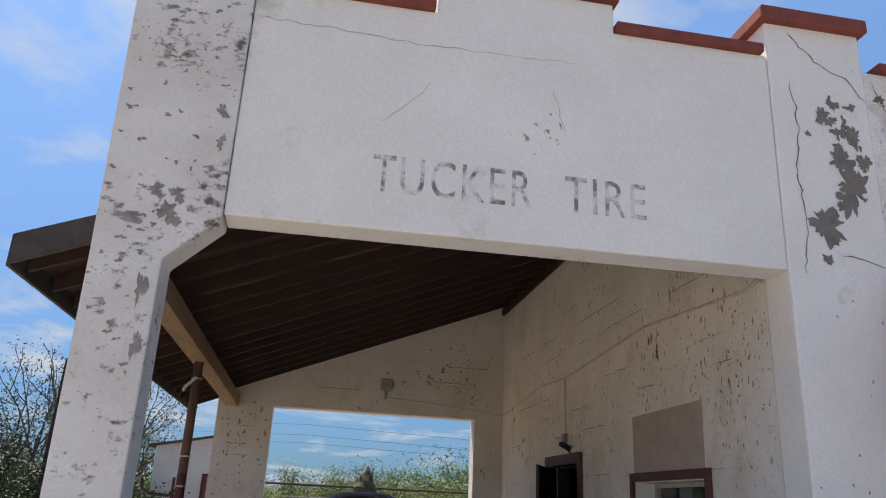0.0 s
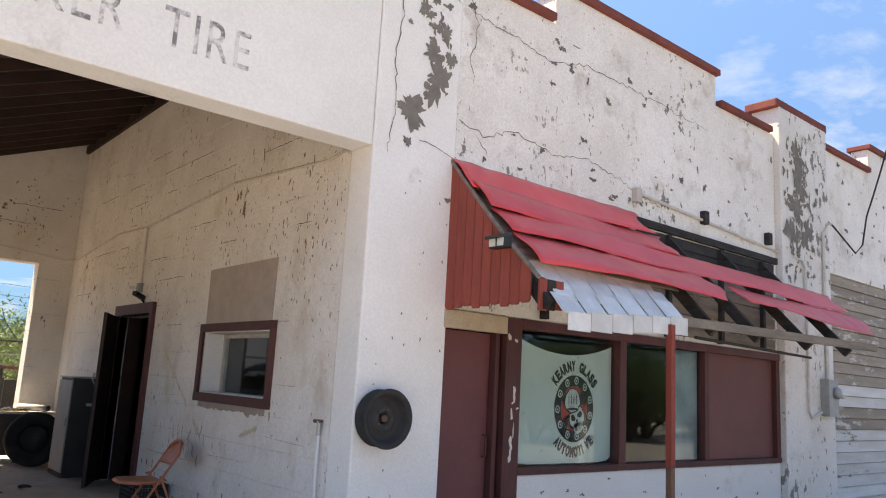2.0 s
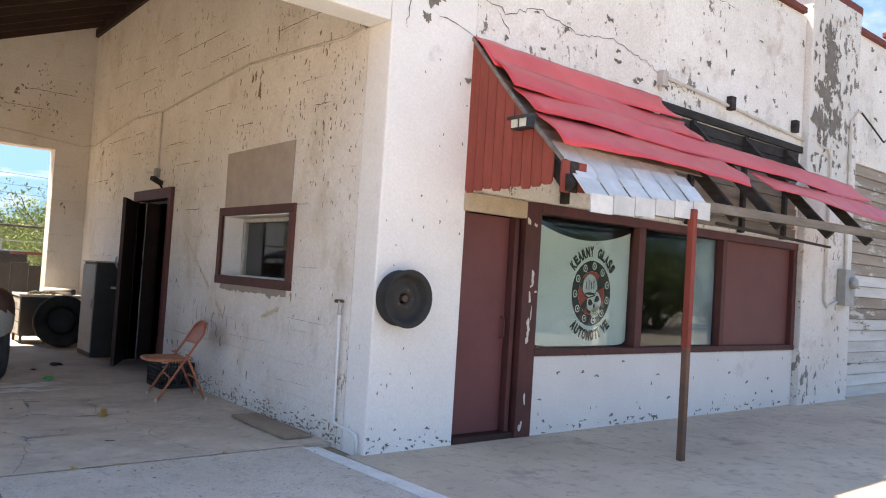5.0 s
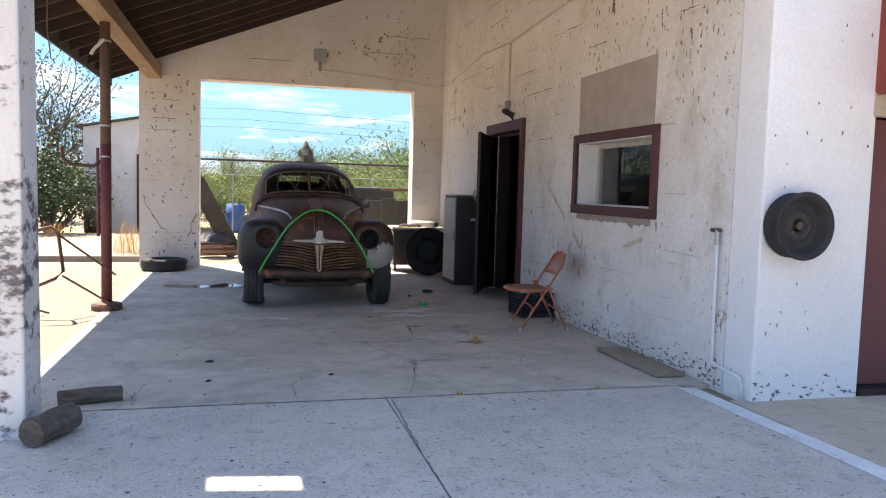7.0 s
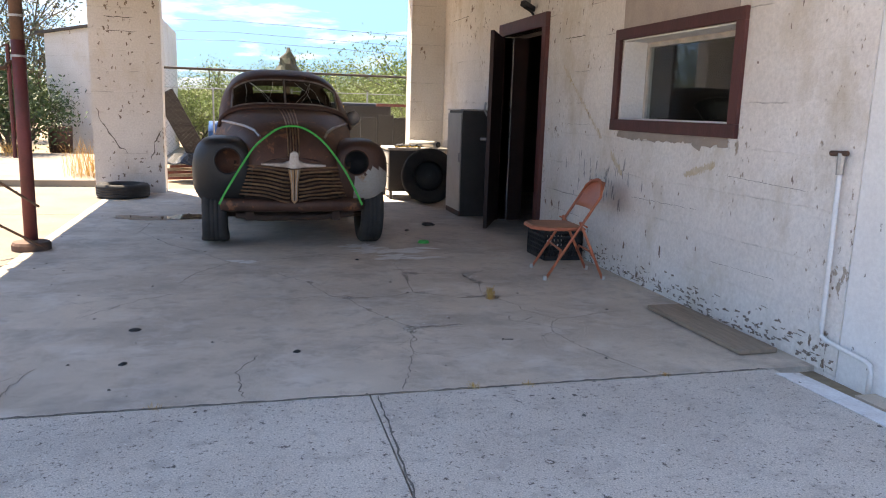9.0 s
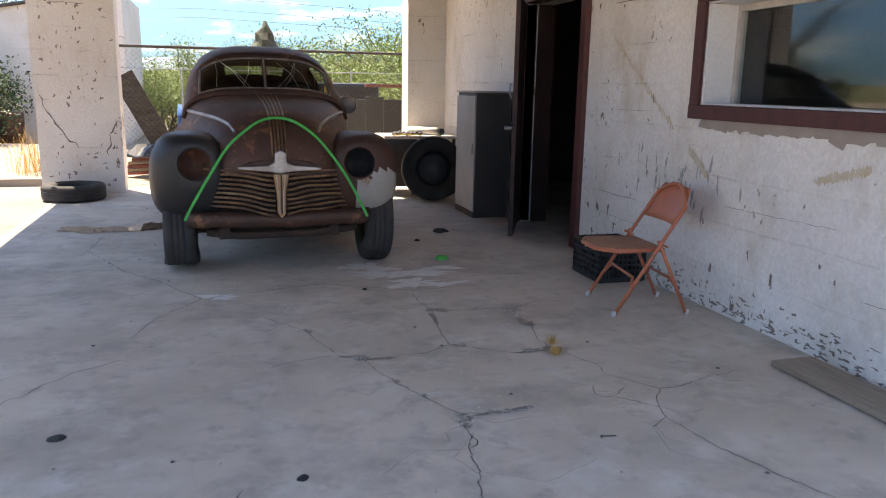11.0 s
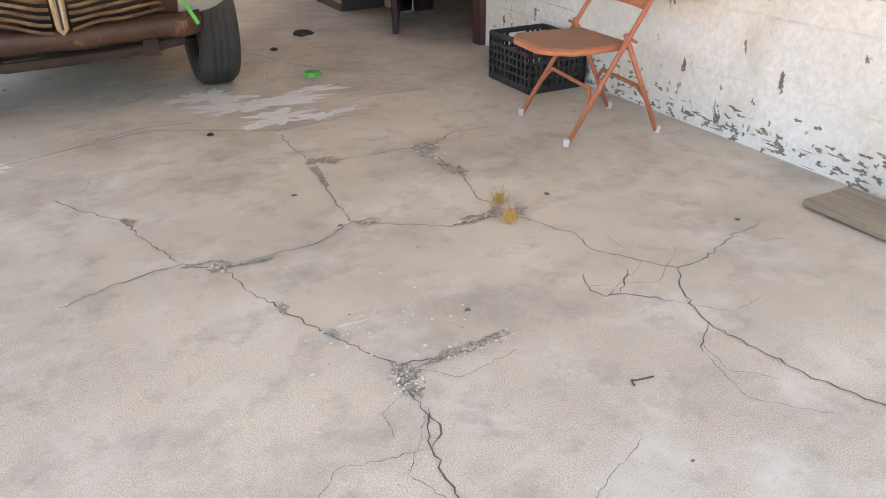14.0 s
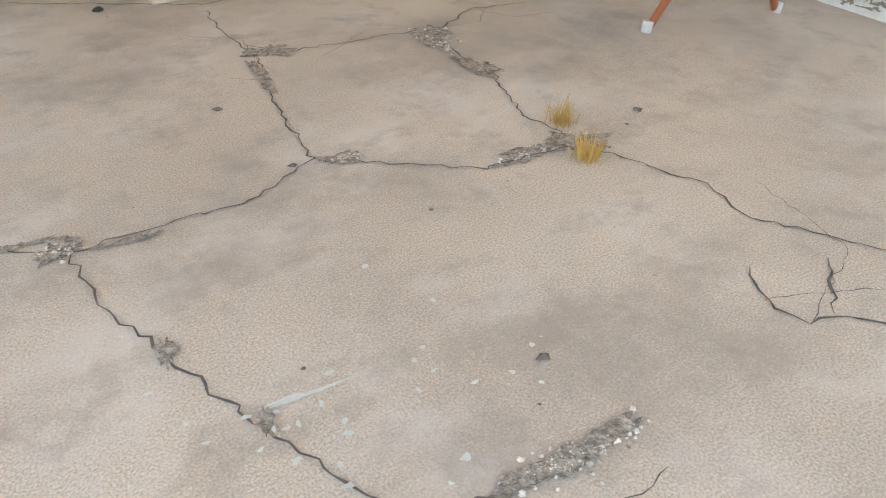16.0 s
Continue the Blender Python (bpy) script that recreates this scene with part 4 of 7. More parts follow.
LONG_CRACKS = ([(1.03, 8.73), (1.11, 8.56), (1.26, 8.38), (1.28, 8.24), (1.38, 7.93)], [(0.99, 7.80), (1.19, 7.88), (1.38, 7.91), (1.51, 7.80), (1.55, 7.61), (1.66, 7.32), (1.80, 7.02), (1.78, 6.90), (1.79, 6.82), (1.76, 6.75), (1.74, 6.68), (1.72, 6.5), (1.60, 6.1), (1.54, 5.92)],
               [(1.79, 6.81), (1.80, 6.74), (1.74, 6.68)], [(1.51, 7.81), (1.68, 7.83), (1.86, 7.83), (2.03, 7.94), (2.06, 8.34), (2.11, 8.56), (2.08, 8.90), (2.09, 9.06)], [(2.03, 7.94), (2.17, 7.84), (2.34, 7.72), (2.56, 7.72)])
SIDE_CRACKS = ([(2.11, 8.69), (2.19, 8.59), (2.54, 8.57), (2.70, 8.56), (2.88, 8.67), (3.08, 8.65)], [(2.63, 8.52), (2.64, 8.16), (2.57, 7.90), (2.63, 7.64), (2.72, 7.45), (2.70, 7.31), (2.87, 7.06), (2.78, 6.96), (2.71, 6.76), (2.76, 6.44), (2.95, 5.92)],
               [(2.71, 6.76), (2.62, 6.70), (2.59, 6.66)], [(2.57, 7.19), (2.52, 7.11), (2.54, 7.03), (2.61, 7.02), (2.72, 6.89)], [(2.60, 7.03), (2.72, 7.14)], [(2.87, 7.06), (3.04, 7.08), (3.22, 7.15), (3.38, 7.17)], [(1.80, 7.02), (1.95, 6.99), (2.09, 7.00)])
FAR_CRACKS = ([(1.06, 9.35), (1.22, 9.38), (1.51, 9.47), (1.71, 9.35), (2.10, 9.14), (2.54, 9.18)], [(2.57, 9.42), (2.79, 9.48), (3.11, 9.44)], [(-0.29, 11.66), (-0.34, 11.01), (0.03, 10.20), (0.35, 9.74), (0.64, 9.22), (0.37, 8.82), (0.29, 8.54)],
              [(0.64, 9.22), (1.18, 9.38), (1.49, 9.53), (1.75, 9.47)], [(-0.3, 7.5), (0.04, 7.96), (0.26, 8.10)], [(-0.33, 5.95), (-0.37, 6.25), (-0.30, 6.53)], [(0.75, 5.94), (0.72, 6.31), (0.83, 6.58)], [(2.3, 11.2), (2.6, 10.4), (2.9, 9.9)])
for pts in LONG_CRACKS + SIDE_CRACKS:
    ribbon(fc, on_floor(0.003), pts, 0.0030, rnd, 0.009, 0.022)
for pts in FAR_CRACKS:
    ribbon(fc, on_floor(0.003), pts, 0.0036, rnd, 0.012, 0.03)
# hairlines branch off the main cracks
for k in range(34):
    pts = rnd.choice(LONG_CRACKS + SIDE_CRACKS + FAR_CRACKS)
    x, y = rnd.choice(pts)
    a, q = rnd.uniform(0, 6.3), rnd.uniform(0.08, 0.28)
    ribbon(fc, on_floor(0.003), [(x, y), (x + q * math.cos(a), y + q * math.sin(a)), (x + 1.8 * q * math.cos(a + 0.5), y + 1.8 * q * math.sin(a + 0.5))], 0.0011, rnd, 0.006, 0.02)
wear("crack", fc, M_CRACK, slab, "wandering cracks in the concrete")
fr = bmesh.new()
for cx, cy, rx, ry in ((1.81, 6.97, 0.040, 0.045), (1.79, 6.91, 0.022, 0.045), (2.04, 7.00, 0.09, 0.022), (1.93, 6.99, 0.06, 0.011), (1.50, 7.83, 0.035, 0.035), (1.43, 7.88, 0.05, 0.012), (2.16, 8.61, 0.06, 0.05), (2.63, 8.50, 0.05, 0.09), (2.60, 7.72, 0.06, 0.05), (2.46, 7.73, 0.09, 0.025),
                       (2.09, 7.91, 0.055, 0.022), (2.63, 8.22, 0.04, 0.07), (1.62, 7.80, 0.05, 0.012), (1.27, 8.36, 0.022, 0.04), (1.61, 7.46, 0.012, 0.035), (1.70, 7.25, 0.010, 0.03), (2.08, 8.45, 0.02, 0.10)):
    blob(fr, on_floor(0.0025), cx, cy, rx, ry, rnd, 60, 0.55)
wear("broken_concrete", fr, material("crumbled_concrete", (0.50, 0.43, 0.355), (0.24, 0.20, 0.165), 70, 0.98, bump=1.0, grain=120, speck=0.9), slab, "crumbled gritty concrete along cracks")
grit = bmesh.new()
for cx, cy, rx, ry, n in ((1.80, 6.95, 0.04, 0.05, 90), (2.04, 7.00, 0.09, 0.022, 120), (1.50, 7.83, 0.035, 0.03, 50), (2.60, 7.72, 0.05, 0.05, 70), (2.46, 7.73, 0.08, 0.02, 40), (2.63, 8.48, 0.05, 0.09, 60), (2.09, 7.91, 0.05, 0.02, 30)):
    for k in range(n):
        x, y, r = cx + rnd.gauss(0, rx * 0.55), cy + rnd.gauss(0, ry * 0.55), rnd.uniform(0.0025, 0.007)
        ring_ = [grit.verts.new((x + r * rnd.uniform(0.7, 1.2) * math.cos(q), y + r * rnd.uniform(0.7, 1.2) * math.sin(q), 0.002)) for q in (0, 1.25, 2.5, 3.8, 5.0)]
        top_ = grit.verts.new((x + rnd.uniform(-0.3, 0.3) * r, y, 0.003 + r * 0.6))
        for i in range(5):
            grit.faces.new((ring_[i], ring_[(i + 1) % 5], top_))
wear("grit", grit, M_APRON, slab, "loose grit in the broken concrete")
st = bmesh.new()
for cx, cy, rx, ry in ((2.05, 9.62, 0.26, 0.10), (2.32, 9.66, 0.22, 0.07), (2.52, 9.76, 0.16, 0.05), (1.92, 9.90, 0.18, 0.12), (2.16, 9.34, 0.20, 0.09), (2.40, 9.26, 0.14, 0.06), (0.75, 9.26, 0.11, 0.07)):
    blob(st, on_floor(0.0022), cx, cy, rx, ry, rnd, 72, 0.7)
wear("lime_stain", st, M_ASH, slab, "whitish spilled lime stain")
pud = bmesh.new()
for cx, cy, rx, ry in ((-0.25, 12.0, 0.42, 0.16), (-0.60, 12.1, 0.2, 0.12), (0.1, 12.1, 0.2, 0.24), (0.75, 12.6, 0.4, 0.12)):
    blob(pud, on_floor(0.0035), cx, cy, rx, ry, rnd, 30, 0.35)
wear("puddle", pud, M_WATER, slab, "shallow puddle reflecting the sky")
jn = bmesh.new()
ribbon(jn, on_floor(0.004), [(-0.78, 5.88), (1.4, 5.88), (3.66, 5.88)], 0.008, rnd, 0.008, 0.04)
wear("joint_crack", jn, M_CRACK, slab, "dark dirt-filled slab joint")
jn = bmesh.new()
ribbon(jn, on_floor(0.004), [(1.40, 5.86), (1.362, 4.7), (1.362, 2.0), (1.362, -4)], 0.006, rnd, 0.006, 0.05)
ribbon(jn, on_floor(0.004), [(-3.2, 2.2), (1.36, 2.1), (3.68, 2.2)], 0.008, rnd, 0.007, 0.06)
wear("joint_crack", jn, M_CRACK, apron, "dark dirt-filled apron joint")
deb = bmesh.new()
for k in range(240):
    cx, cy = rnd.uniform(-1.1, 3.9), rnd.uniform(3.0, 14.5)
    s = rnd.choice((0.003, 0.004, 0.006, 0.008, 0.014))
    h = s * 0.6
    a = rnd.uniform(0, 3.1)
    base = [bm_v for bm_v in (deb.verts.new((cx + s * math.cos(a + q) * rnd.uniform(0.6, 1.3), cy + s * math.sin(a + q) * rnd.uniform(0.6, 1.3), 0.002)) for q in (0, 1.5, 3.1, 4.7))]
    top = deb.verts.new((cx, cy, h))
    for i in range(4):
        deb.faces.new((base[i], base[(i + 1) % 4], top))
deb = thing("debris", "dark grit and leaf fragments scattered on concrete", "debris", deb, M_CRACK)
deb["kind"] = "stuff"
fl = bmesh.new()
for k in range(34):
    blob(fl, on_floor(0.0028), rnd.gauss(1.8, 0.14), rnd.gauss(7.25, 0.16), rnd.uniform(0.003, 0.008), rnd.uniform(0.003, 0.007), rnd, 8, 0.5)
blob(fl, on_floor(0.0028), 1.76, 7.275, 0.05, 0.006, rnd, 30, 0.6)
wear("paint_fleck", fl, M_POSTER, slab, "small white paint flecks")


# ---- lettering ----
def letters(text, size, m, mat, name, parent, label="", sx=1.0, bold=0.0):
    cu = bpy.data.curves.new(name, "FONT")
    cu.body, cu.size, cu.extrude, cu.align_x, cu.space_character = text, size, 0.001, "LEFT", 1.12
    cu.offset = bold
    tmp = new(name, cu)
    bpy.context.view_layer.update()
    me = bpy.data.meshes.new_from_object(tmp.evaluated_get(bpy.context.evaluated_depsgraph_get()))
    bpy.data.objects.remove(tmp)
    me.materials.clear()
    me.materials.append(mat)
    xs = [v.co.x for v in me.vertices]
    k = sx / (max(xs) - min(xs))
    x0 = min(xs)
    for v in me.vertices:
        v.co = m @ Vector(((v.co.x - x0) * k, v.co.y, v.co.z))
    ob = new(name, me)
    ob.parent, ob.matrix_parent_inverse = parent, parent.matrix_basis.inverted()
    return tagged(ob, label)


letters("TUCKER", 0.445, pose(0.57, F - 0.003, 3.915, 90, 0, 0), M_LETTER, "sign_letters", wall_facade, "faded grey stencilled wall lettering", 1.26)
letters("TIRE", 0.445, pose(2.10, F - 0.003, 3.92, 90, 0, 0), M_LETTER, "sign_letters", wall_facade, "faded grey stencilled wall lettering", 0.68)


# ---- shop front ----
def shop_front():
    d = tagged(new("door_2"), "closed faded maroon shop door in a worn frame", "door", kind="structure")
    leaf = part("door_leaf", boxes((4.945, 5.60, F + 0.10, F + 0.145, 0.06, 2.12)), M_DOOR, d, bevel=0.004)
    part("threshold", boxes((4.94, 5.695, F - 0.012, F + 0.2, 0, 0.055)), M_LEAFDOOR, d)
    for b in ((5.605, 5.66, F + 0.02, F + 0.2, 0.06, 2.12), (5.70, 5.915, F - 0.03, F + 0.2, 0.0, 2.29), (5.662, 5.698, F + 0.07, F + 0.2, 0.06, 2.12)):
        part("door_frame", boxes(b), M_FRAME, d, bevel=0.005)
    part("head_board", boxes((4.90, 5.695, F - 0.04, F + 0.05, 2.125, 2.29)), material("cream_head_board", (0.55, 0.45, 0.33), (0.45, 0.36, 0.26), 5, 0.85, bump=0.4), d, "chipped cream head board")
    hb = bmesh.new()
    tube(hb, [(5.55, F + 0.095, 0.95), (5.55, F + 0.05, 0.97), (5.55, F + 0.05, 1.14), (5.55, F + 0.095, 1.16)], 0.010, 8)
    part("handle", hb, M_FRAME, leaf, "dark pull handle")
    pc = bmesh.new()
    for k in range(12):
        blob(pc, on_front(0.033), rnd.uniform(5.72, 5.90), rnd.choice((rnd.gauss(1.2, 0.2), rnd.uniform(0.1, 2.2))), rnd.uniform(0.008, 0.03), rnd.uniform(0.01, 0.07), rnd, 9, 0.5)
    wear("peeled_paint", pc, M_CONDUIT, d, "pale peeled paint chips")

    w = tagged(new("window_2"), "wide maroon framed shop window with boarded end", "window", kind="structure")
    for b in ((5.92, 11.24, F - 0.03, F + 0.16, 0.782, 0.85), (5.92, 11.24, F - 0.03, F + 0.16, 2.2, 2.297), (7.52, 7.64, F - 0.02, F + 0.15, 0.85, 2.2), (9.27, 9.37, F - 0.02, F + 0.15, 0.85, 2.2), (11.14, 11.24, F - 0.02, F + 0.15, 0.85, 2.2)):
        part("window_frame", boxes(b), M_FRAME, w, bevel=0.006)
    for x0, x1 in ((5.92, 7.52), (7.64, 8.62), (8.66, 9.27)):
        g = part("pane", boxes((x0, x1, F + 0.06, F + 0.066, 0.85, 2.2)), M_GLASS, w)
        g.visible_shadow = False
    part("mullion", boxes((8.62, 8.66, F + 0.03, F + 0.10, 0.85, 2.2)), M_FRAME, w)
    part("infill_board", boxes((9.372, 11.138, F + 0.05, F + 0.08, 0.852, 2.198)), M_MAROONBOARD, w, "maroon painted infill board")
    part("frosted_film", boxes((8.67, 9.26, F + 0.09, F + 0.094, 0.86, 2.19)), M_FOG, w, "smeared whitish film behind the glass")

    s = thing("window_sign", "white window backing with a round red and black emblem", "sign", at=(6.72, F + 0.11, 0.86))
    bk = bmesh.new()
    top = [(5.97 + 1.54 * k / 16, 1.99 + 0.14 * (2 * k / 16 - 1) ** 2) for k in range(17)]
    prism(bk, [(5.97, 0.92), (6.05, 0.88), (6.2, 0.865), (7.3, 0.865), (7.45, 0.88), (7.51, 0.92)] + top[::-1], "y", F + 0.10, F + 0.108)
    part("backing", bk, M_POSTER, s)
    cx, cz, yy, oval = 6.88, 1.43, F + 0.097, 1.10

    def ring(r0, r1, a0, a1, n, y0):
        b = bmesh.new()
        grid(b, [[(cx + r * math.sin(a0 + (a1 - a0) * i / n), y0, cz + oval * r * math.cos(a0 + (a1 - a0) * i / n)) for i in range(n + 1)] for r in (r0, r1)])
        return b

    def spot(name, ex, ez, rx, rz, mat, lift, label="", seed=0, rough=0.06, n=22):
        b = bmesh.new()
        blob(b, lambda p, q, e=0.0: (p, yy - lift, q), cx + ex, cz + ez, rx, rz, random.Random(seed), n, rough)
        part(name, b, mat, s, label)
    part("emblem_ring", ring(0.215, 0.32, 0, 2 * math.pi, 48, yy), M_TRIMDARK, s, "dark round chain print")
    part("emblem_field", ring(0.0, 0.214, 0, 2 * math.pi, 48, yy), M_REDINK, s, "red emblem field")
    for k in range(11):
        a = 2 * math.pi * k / 11 + 0.1
        ex, ez = 0.268 * math.sin(a), oval * 0.268 * math.cos(a)
        spot("emblem_link", ex, ez, 0.036, 0.04, M_PALEINK, 0.002)
        spot("emblem_pin", ex, ez, 0.024, 0.027, M_TRIMDARK, 0.003)
        spot("emblem_dot", ex, ez, 0.011, 0.012, M_PALEINK, 0.004)
    for a0, a1 in ((0.6, 1.25), (3.7, 4.1), (5.0, 5.5)):
        part("emblem_wedge", ring(0.10, 0.213, a0, a1, 8, yy - 0.002), M_TRIMDARK, s, "dark emblem wedge")
    spot("emblem_skull", 0.045, -0.10, 0.125, 0.135, M_INK, 0.003, "black skull outline", 4, 0.10)
    spot("emblem_skull", 0.045, -0.09, 0.115, 0.115, M_PALEINK, 0.004, "pale skull print", 4, 0.10)
    spot("emblem_jaw", 0.07, -0.20, 0.075, 0.06, M_PALEINK, 0.004, "pale jaw print", 2, 0.12)
    spot("emblem_cap", -0.035, 0.075, 0.135, 0.125, M_INK, 0.0045, "black cap outline", 6, 0.10)
    spot("emblem_cap", -0.035, 0.08, 0.125, 0.115, M_PALEINK, 0.0055, "pale cap print", 6, 0.10)
    for k, (ex, ez, rx, rz) in enumerate(((-0.02, -0.10, 0.038, 0.034), (0.085, -0.06, 0.036, 0.036), (0.045, -0.135, 0.016, 0.024), (-0.03, -0.005, 0.10, 0.012))):
        spot("emblem_mark", ex, ez, rx, rz, M_INK, 0.0065, "black mark", k + 3, 0.2)
    for k in range(6):
        part("emblem_tooth", boxes((cx + 0.02 + k * 0.018, cx + 0.026 + k * 0.018, yy - 0.007, yy - 0.006, cz - 0.235, cz - 0.185)), M_INK, s, "black tooth line")
    for k in range(4):
        part("emblem_stroke", boxes((cx - 0.10 + k * 0.04, cx - 0.09 + k * 0.04, yy - 0.0075, yy - 0.0065, cz + 0.045, cz + 0.12 + 0.02 * (k % 2))), M_INK, s, "black pen stroke")
    for text, mid, span, flip in (("KEARNY GLASS", 0.0, 1.95, 0), ("AUTOMOTIVE", math.pi, 1.62, 1)):
        n = len(text)
        for k, ch in enumerate(text):
            if ch == " ":
                continue
            u = (k + 0.5) / n - 0.5
            a = mid + (-u if flip else u) * span
            r = 0.455 if flip else 0.365
            m = Matrix.Translation((cx + r * math.sin(a), yy - 0.002, cz + oval * r * math.cos(a))) @ Matrix.Rotation(a + math.pi * flip, 4, "Y") @ pose(-0.026, 0, 0, 90, 0, 0)
            letters(ch, 0.14, m, M_INK, "letter", s, "", 0.02 if ch == "I" else 0.062, 0.009)
    for k in range(26):
        spot("paint_fleck", rnd.uniform(-0.8, 0.6), rnd.uniform(-0.45, 0.58), rnd.uniform(0.004, 0.012), rnd.uniform(0.004, 0.012), M_CEMENT, 0.001, "", k, 0.5, 9)


shop_front()


# ---- awning ----
def awning():
    AX0, TOP, FY, FZ = 4.90, 3.72, 4.22, 2.52
    a = thing("awning", "collapsing shop awning with dented faded red metal sheets", "awning", at=(4.9, F, 2.3))

    def slope(t):
        """height and distance down the slightly hollow slope, t from the wall to the front edge"""
        return F - 0.01 - (F - FY) * t, TOP - (TOP - FZ) * (t + 0.03 * math.sin(math.pi * t))
    side = part("side_panel", boxes((AX0 + 0.02, AX0 + 0.03, 4.35, F - 0.01, 2.33, 2.36)), M_REDBOARD, a, "faded red vertical board end panel")
    n = 9
    for k in range(n):
        y1 = F - 0.012 - k * (F - 4.32) / n
        y0 = y1 - (F - 4.32) / n + 0.006
        ym = (y0 + y1) / 2
        zt0 = slope((F - y0) / (F - FY))[1] - 0.03
        zt1 = slope((F - y1) / (F - FY))[1] - 0.03
        zb = 2.28 + 0.012 * (k % 3)
        bm = bmesh.new()
        prism(bm, [(y0, zb + 0.03), (y0 + 0.02, zb), (y1 - 0.02, zb), (y1, zb + 0.03), (y1, zt1), (y0, zt0)], "x", AX0, AX0 + 0.02)
        part("board", bm, M_REDBOARD, side)
    for k in range(3):
        part("fascia_board", boxes((AX0 + 0.03 + k * 0.10, AX0 + 0.12 + k * 0.10, 4.23, 4.25, 2.24 + 0.01 * k, 2.50)), M_REDBOARD if k != 1 else M_BURNT, a, "charred red fascia board")
    edge = bmesh.new()
    for k in range(12):
        (y0, z0), (y1, z1) = slope(k / 12), slope((k + 1) / 12)
        beam(edge, (AX0 - 0.005, y0, z0 - 0.02), (AX0 - 0.005, y1, z1 - 0.02), 0.03, 0.025)
    part("edge_strip", edge, M_GREYWOOD, a, "splintered edge strip")
    # sheets, upper ones overlap the lower
    spec = ((0.00, 0.27, AX0 - 0.01, 7.65, 0.02, 1), (0.23, 0.46, AX0 + 0.02, 7.8, 0.02, 2), (0.42, 0.66, AX0 + 0.06, 11.75, 0.025, 3), (0.64, 0.94, AX0 + 0.08, 7.95, 0.03, 4), (0.65, 0.90, 8.45, 12.0, 0.01, 5))
    for t0, t1, x0, x1, lift, seed in spec:
        bm = bmesh.new()
        rows = []
        nx = 44
        for i in range(7):
            t = t0 + (t1 - t0) * i / 6
            row = []
            for j in range(nx + 1):
                u = j / nx
                x = x0 + (x1 - x0) * u + (0.10 * math.sin(i * 1.1 + seed) if j == nx else 0)
                yy, zz = slope(min(t, 1.1))
                sag = -0.03 * max(0.0, (x - 8.0) / 3.6)
                dent = 0.045 * noise.noise(Vector((x * 0.55, t * 4, seed * 3.7))) + 0.009 * noise.noise(Vector((x * 4, t * 9, seed)))
                curl = 0.02 * math.sin(math.pi * i / 6) + 0.05 * (i / 6) ** 2 * (0.55 + 0.35 * noise.noise(Vector((x * 0.35, seed, 0))))
                row.append((x, yy - 0.5 * (lift + dent), zz + lift + sag + dent + curl))
            rows.append(row)
        grid(bm, rows)
        ob = part("metal_sheet", bm, M_REDMETAL, a, smooth=True)
        thick(ob, 0.006)
    # shingled skirt
    for r in range(4):
        for c in range(6):
            x0 = AX0 + 0.14 + c * 0.285 + (0.05 if r % 2 else 0)
            bm = bmesh.new()
            rise = 0.07 * (x0 - 5.2)
            if r < 3:
                y0, z0 = 4.47 - r * 0.13, 2.70 - r * 0.145 + rise * 0.5 * r
                beam(bm, (x0 + 0.135, y0, z0), (x0 + 0.135, y0 - 0.15, z0 - 0.17), 0.27 + 0.008 * ((c * 7 + r) % 3), 0.008, (0, -0.6, 1))
            else:
                box(bm, x0, x0 + 0.275, 4.055, 4.065, 2.10 + rise - 0.006 * (c % 3), 2.25 + rise)
            part("shingle", bm, M_SHINGLE, a)
    for k in range(8):
        (y0, z0), (y1, z1) = slope(k / 10), slope(k / 10 + 0.096)
        bm = bmesh.new()
        beam(bm, (6.1, y0, z0 - 0.06), (6.1, y1, z1 - 0.06), 2.3, 0.015)
        part("sheathing_plank", bm, M_GREYWOOD, a, "grey plank under the metal")
    for x in (5.0, 6.2, 7.5, 8.4, 9.6, 10.7):
        bm = bmesh.new()
        beam(bm, (x, F - 0.02, TOP - 0.20), (x, 4.20, 2.28), 0.06, 0.11)
        part("rafter", bm, M_BURNT, a, "charred black rafter")
        bm = bmesh.new()
        box(bm, x - 0.035, x + 0.035, F - 0.09, F - 0.02, 2.32, TOP - 0.15)
        part("strut", bm, M_BURNT, a, "charred upright")
    bm = bmesh.new()
    beam(bm, (AX0 + 0.3, 4.20, 2.31), (11.3, 4.10, 2.39), 0.05, 0.09)
    part("header", bm, M_GREYWOOD, a, "weathered grey header timber")
    bm = bmesh.new()
    beam(bm, (7.4, 4.35, 2.22), (11.2, 4.9, 2.25), 0.03, 0.03)
    part("brace", bm, M_BURNT, a, "thin dark brace bar")
    part("ledger", boxes((AX0 + 0.05, 11.2, F - 0.05, F - 0.003, TOP - 0.12, TOP - 0.03)), M_BURNT, a, "charred ledger timber")
    for k in range(9):
        z = 2.42 + k * 0.135
        bm = bmesh.new()
        beam(bm, (7.7 + 0.05 * (k % 3), F - 0.022, z), (11.1 - 0.04 * (k % 2), F - 0.022, z + 0.01 * (k % 3)), 0.03, 0.13)
        part("backing_board", bm, M_BURNT if k > 5 else M_GREYWOOD, a, "scorched split backing boards")
    post = thing("awning_post", "slim steel post painted red over dark rust", "post", at=(6.5, 4.05, 0))
    bm = bmesh.new()
    box(bm, 6.47, 6.53, 4.02, 4.08, 0.0, 1.0)
    part("lower_shaft", bm, M_RUSTPIPE, post, "dark rusty lower shaft", bevel=0.006)
    part("upper_shaft", boxes((6.468, 6.532, 4.018, 4.082, 1.0, 2.26)), M_REDBOARD, post, bevel=0.006)
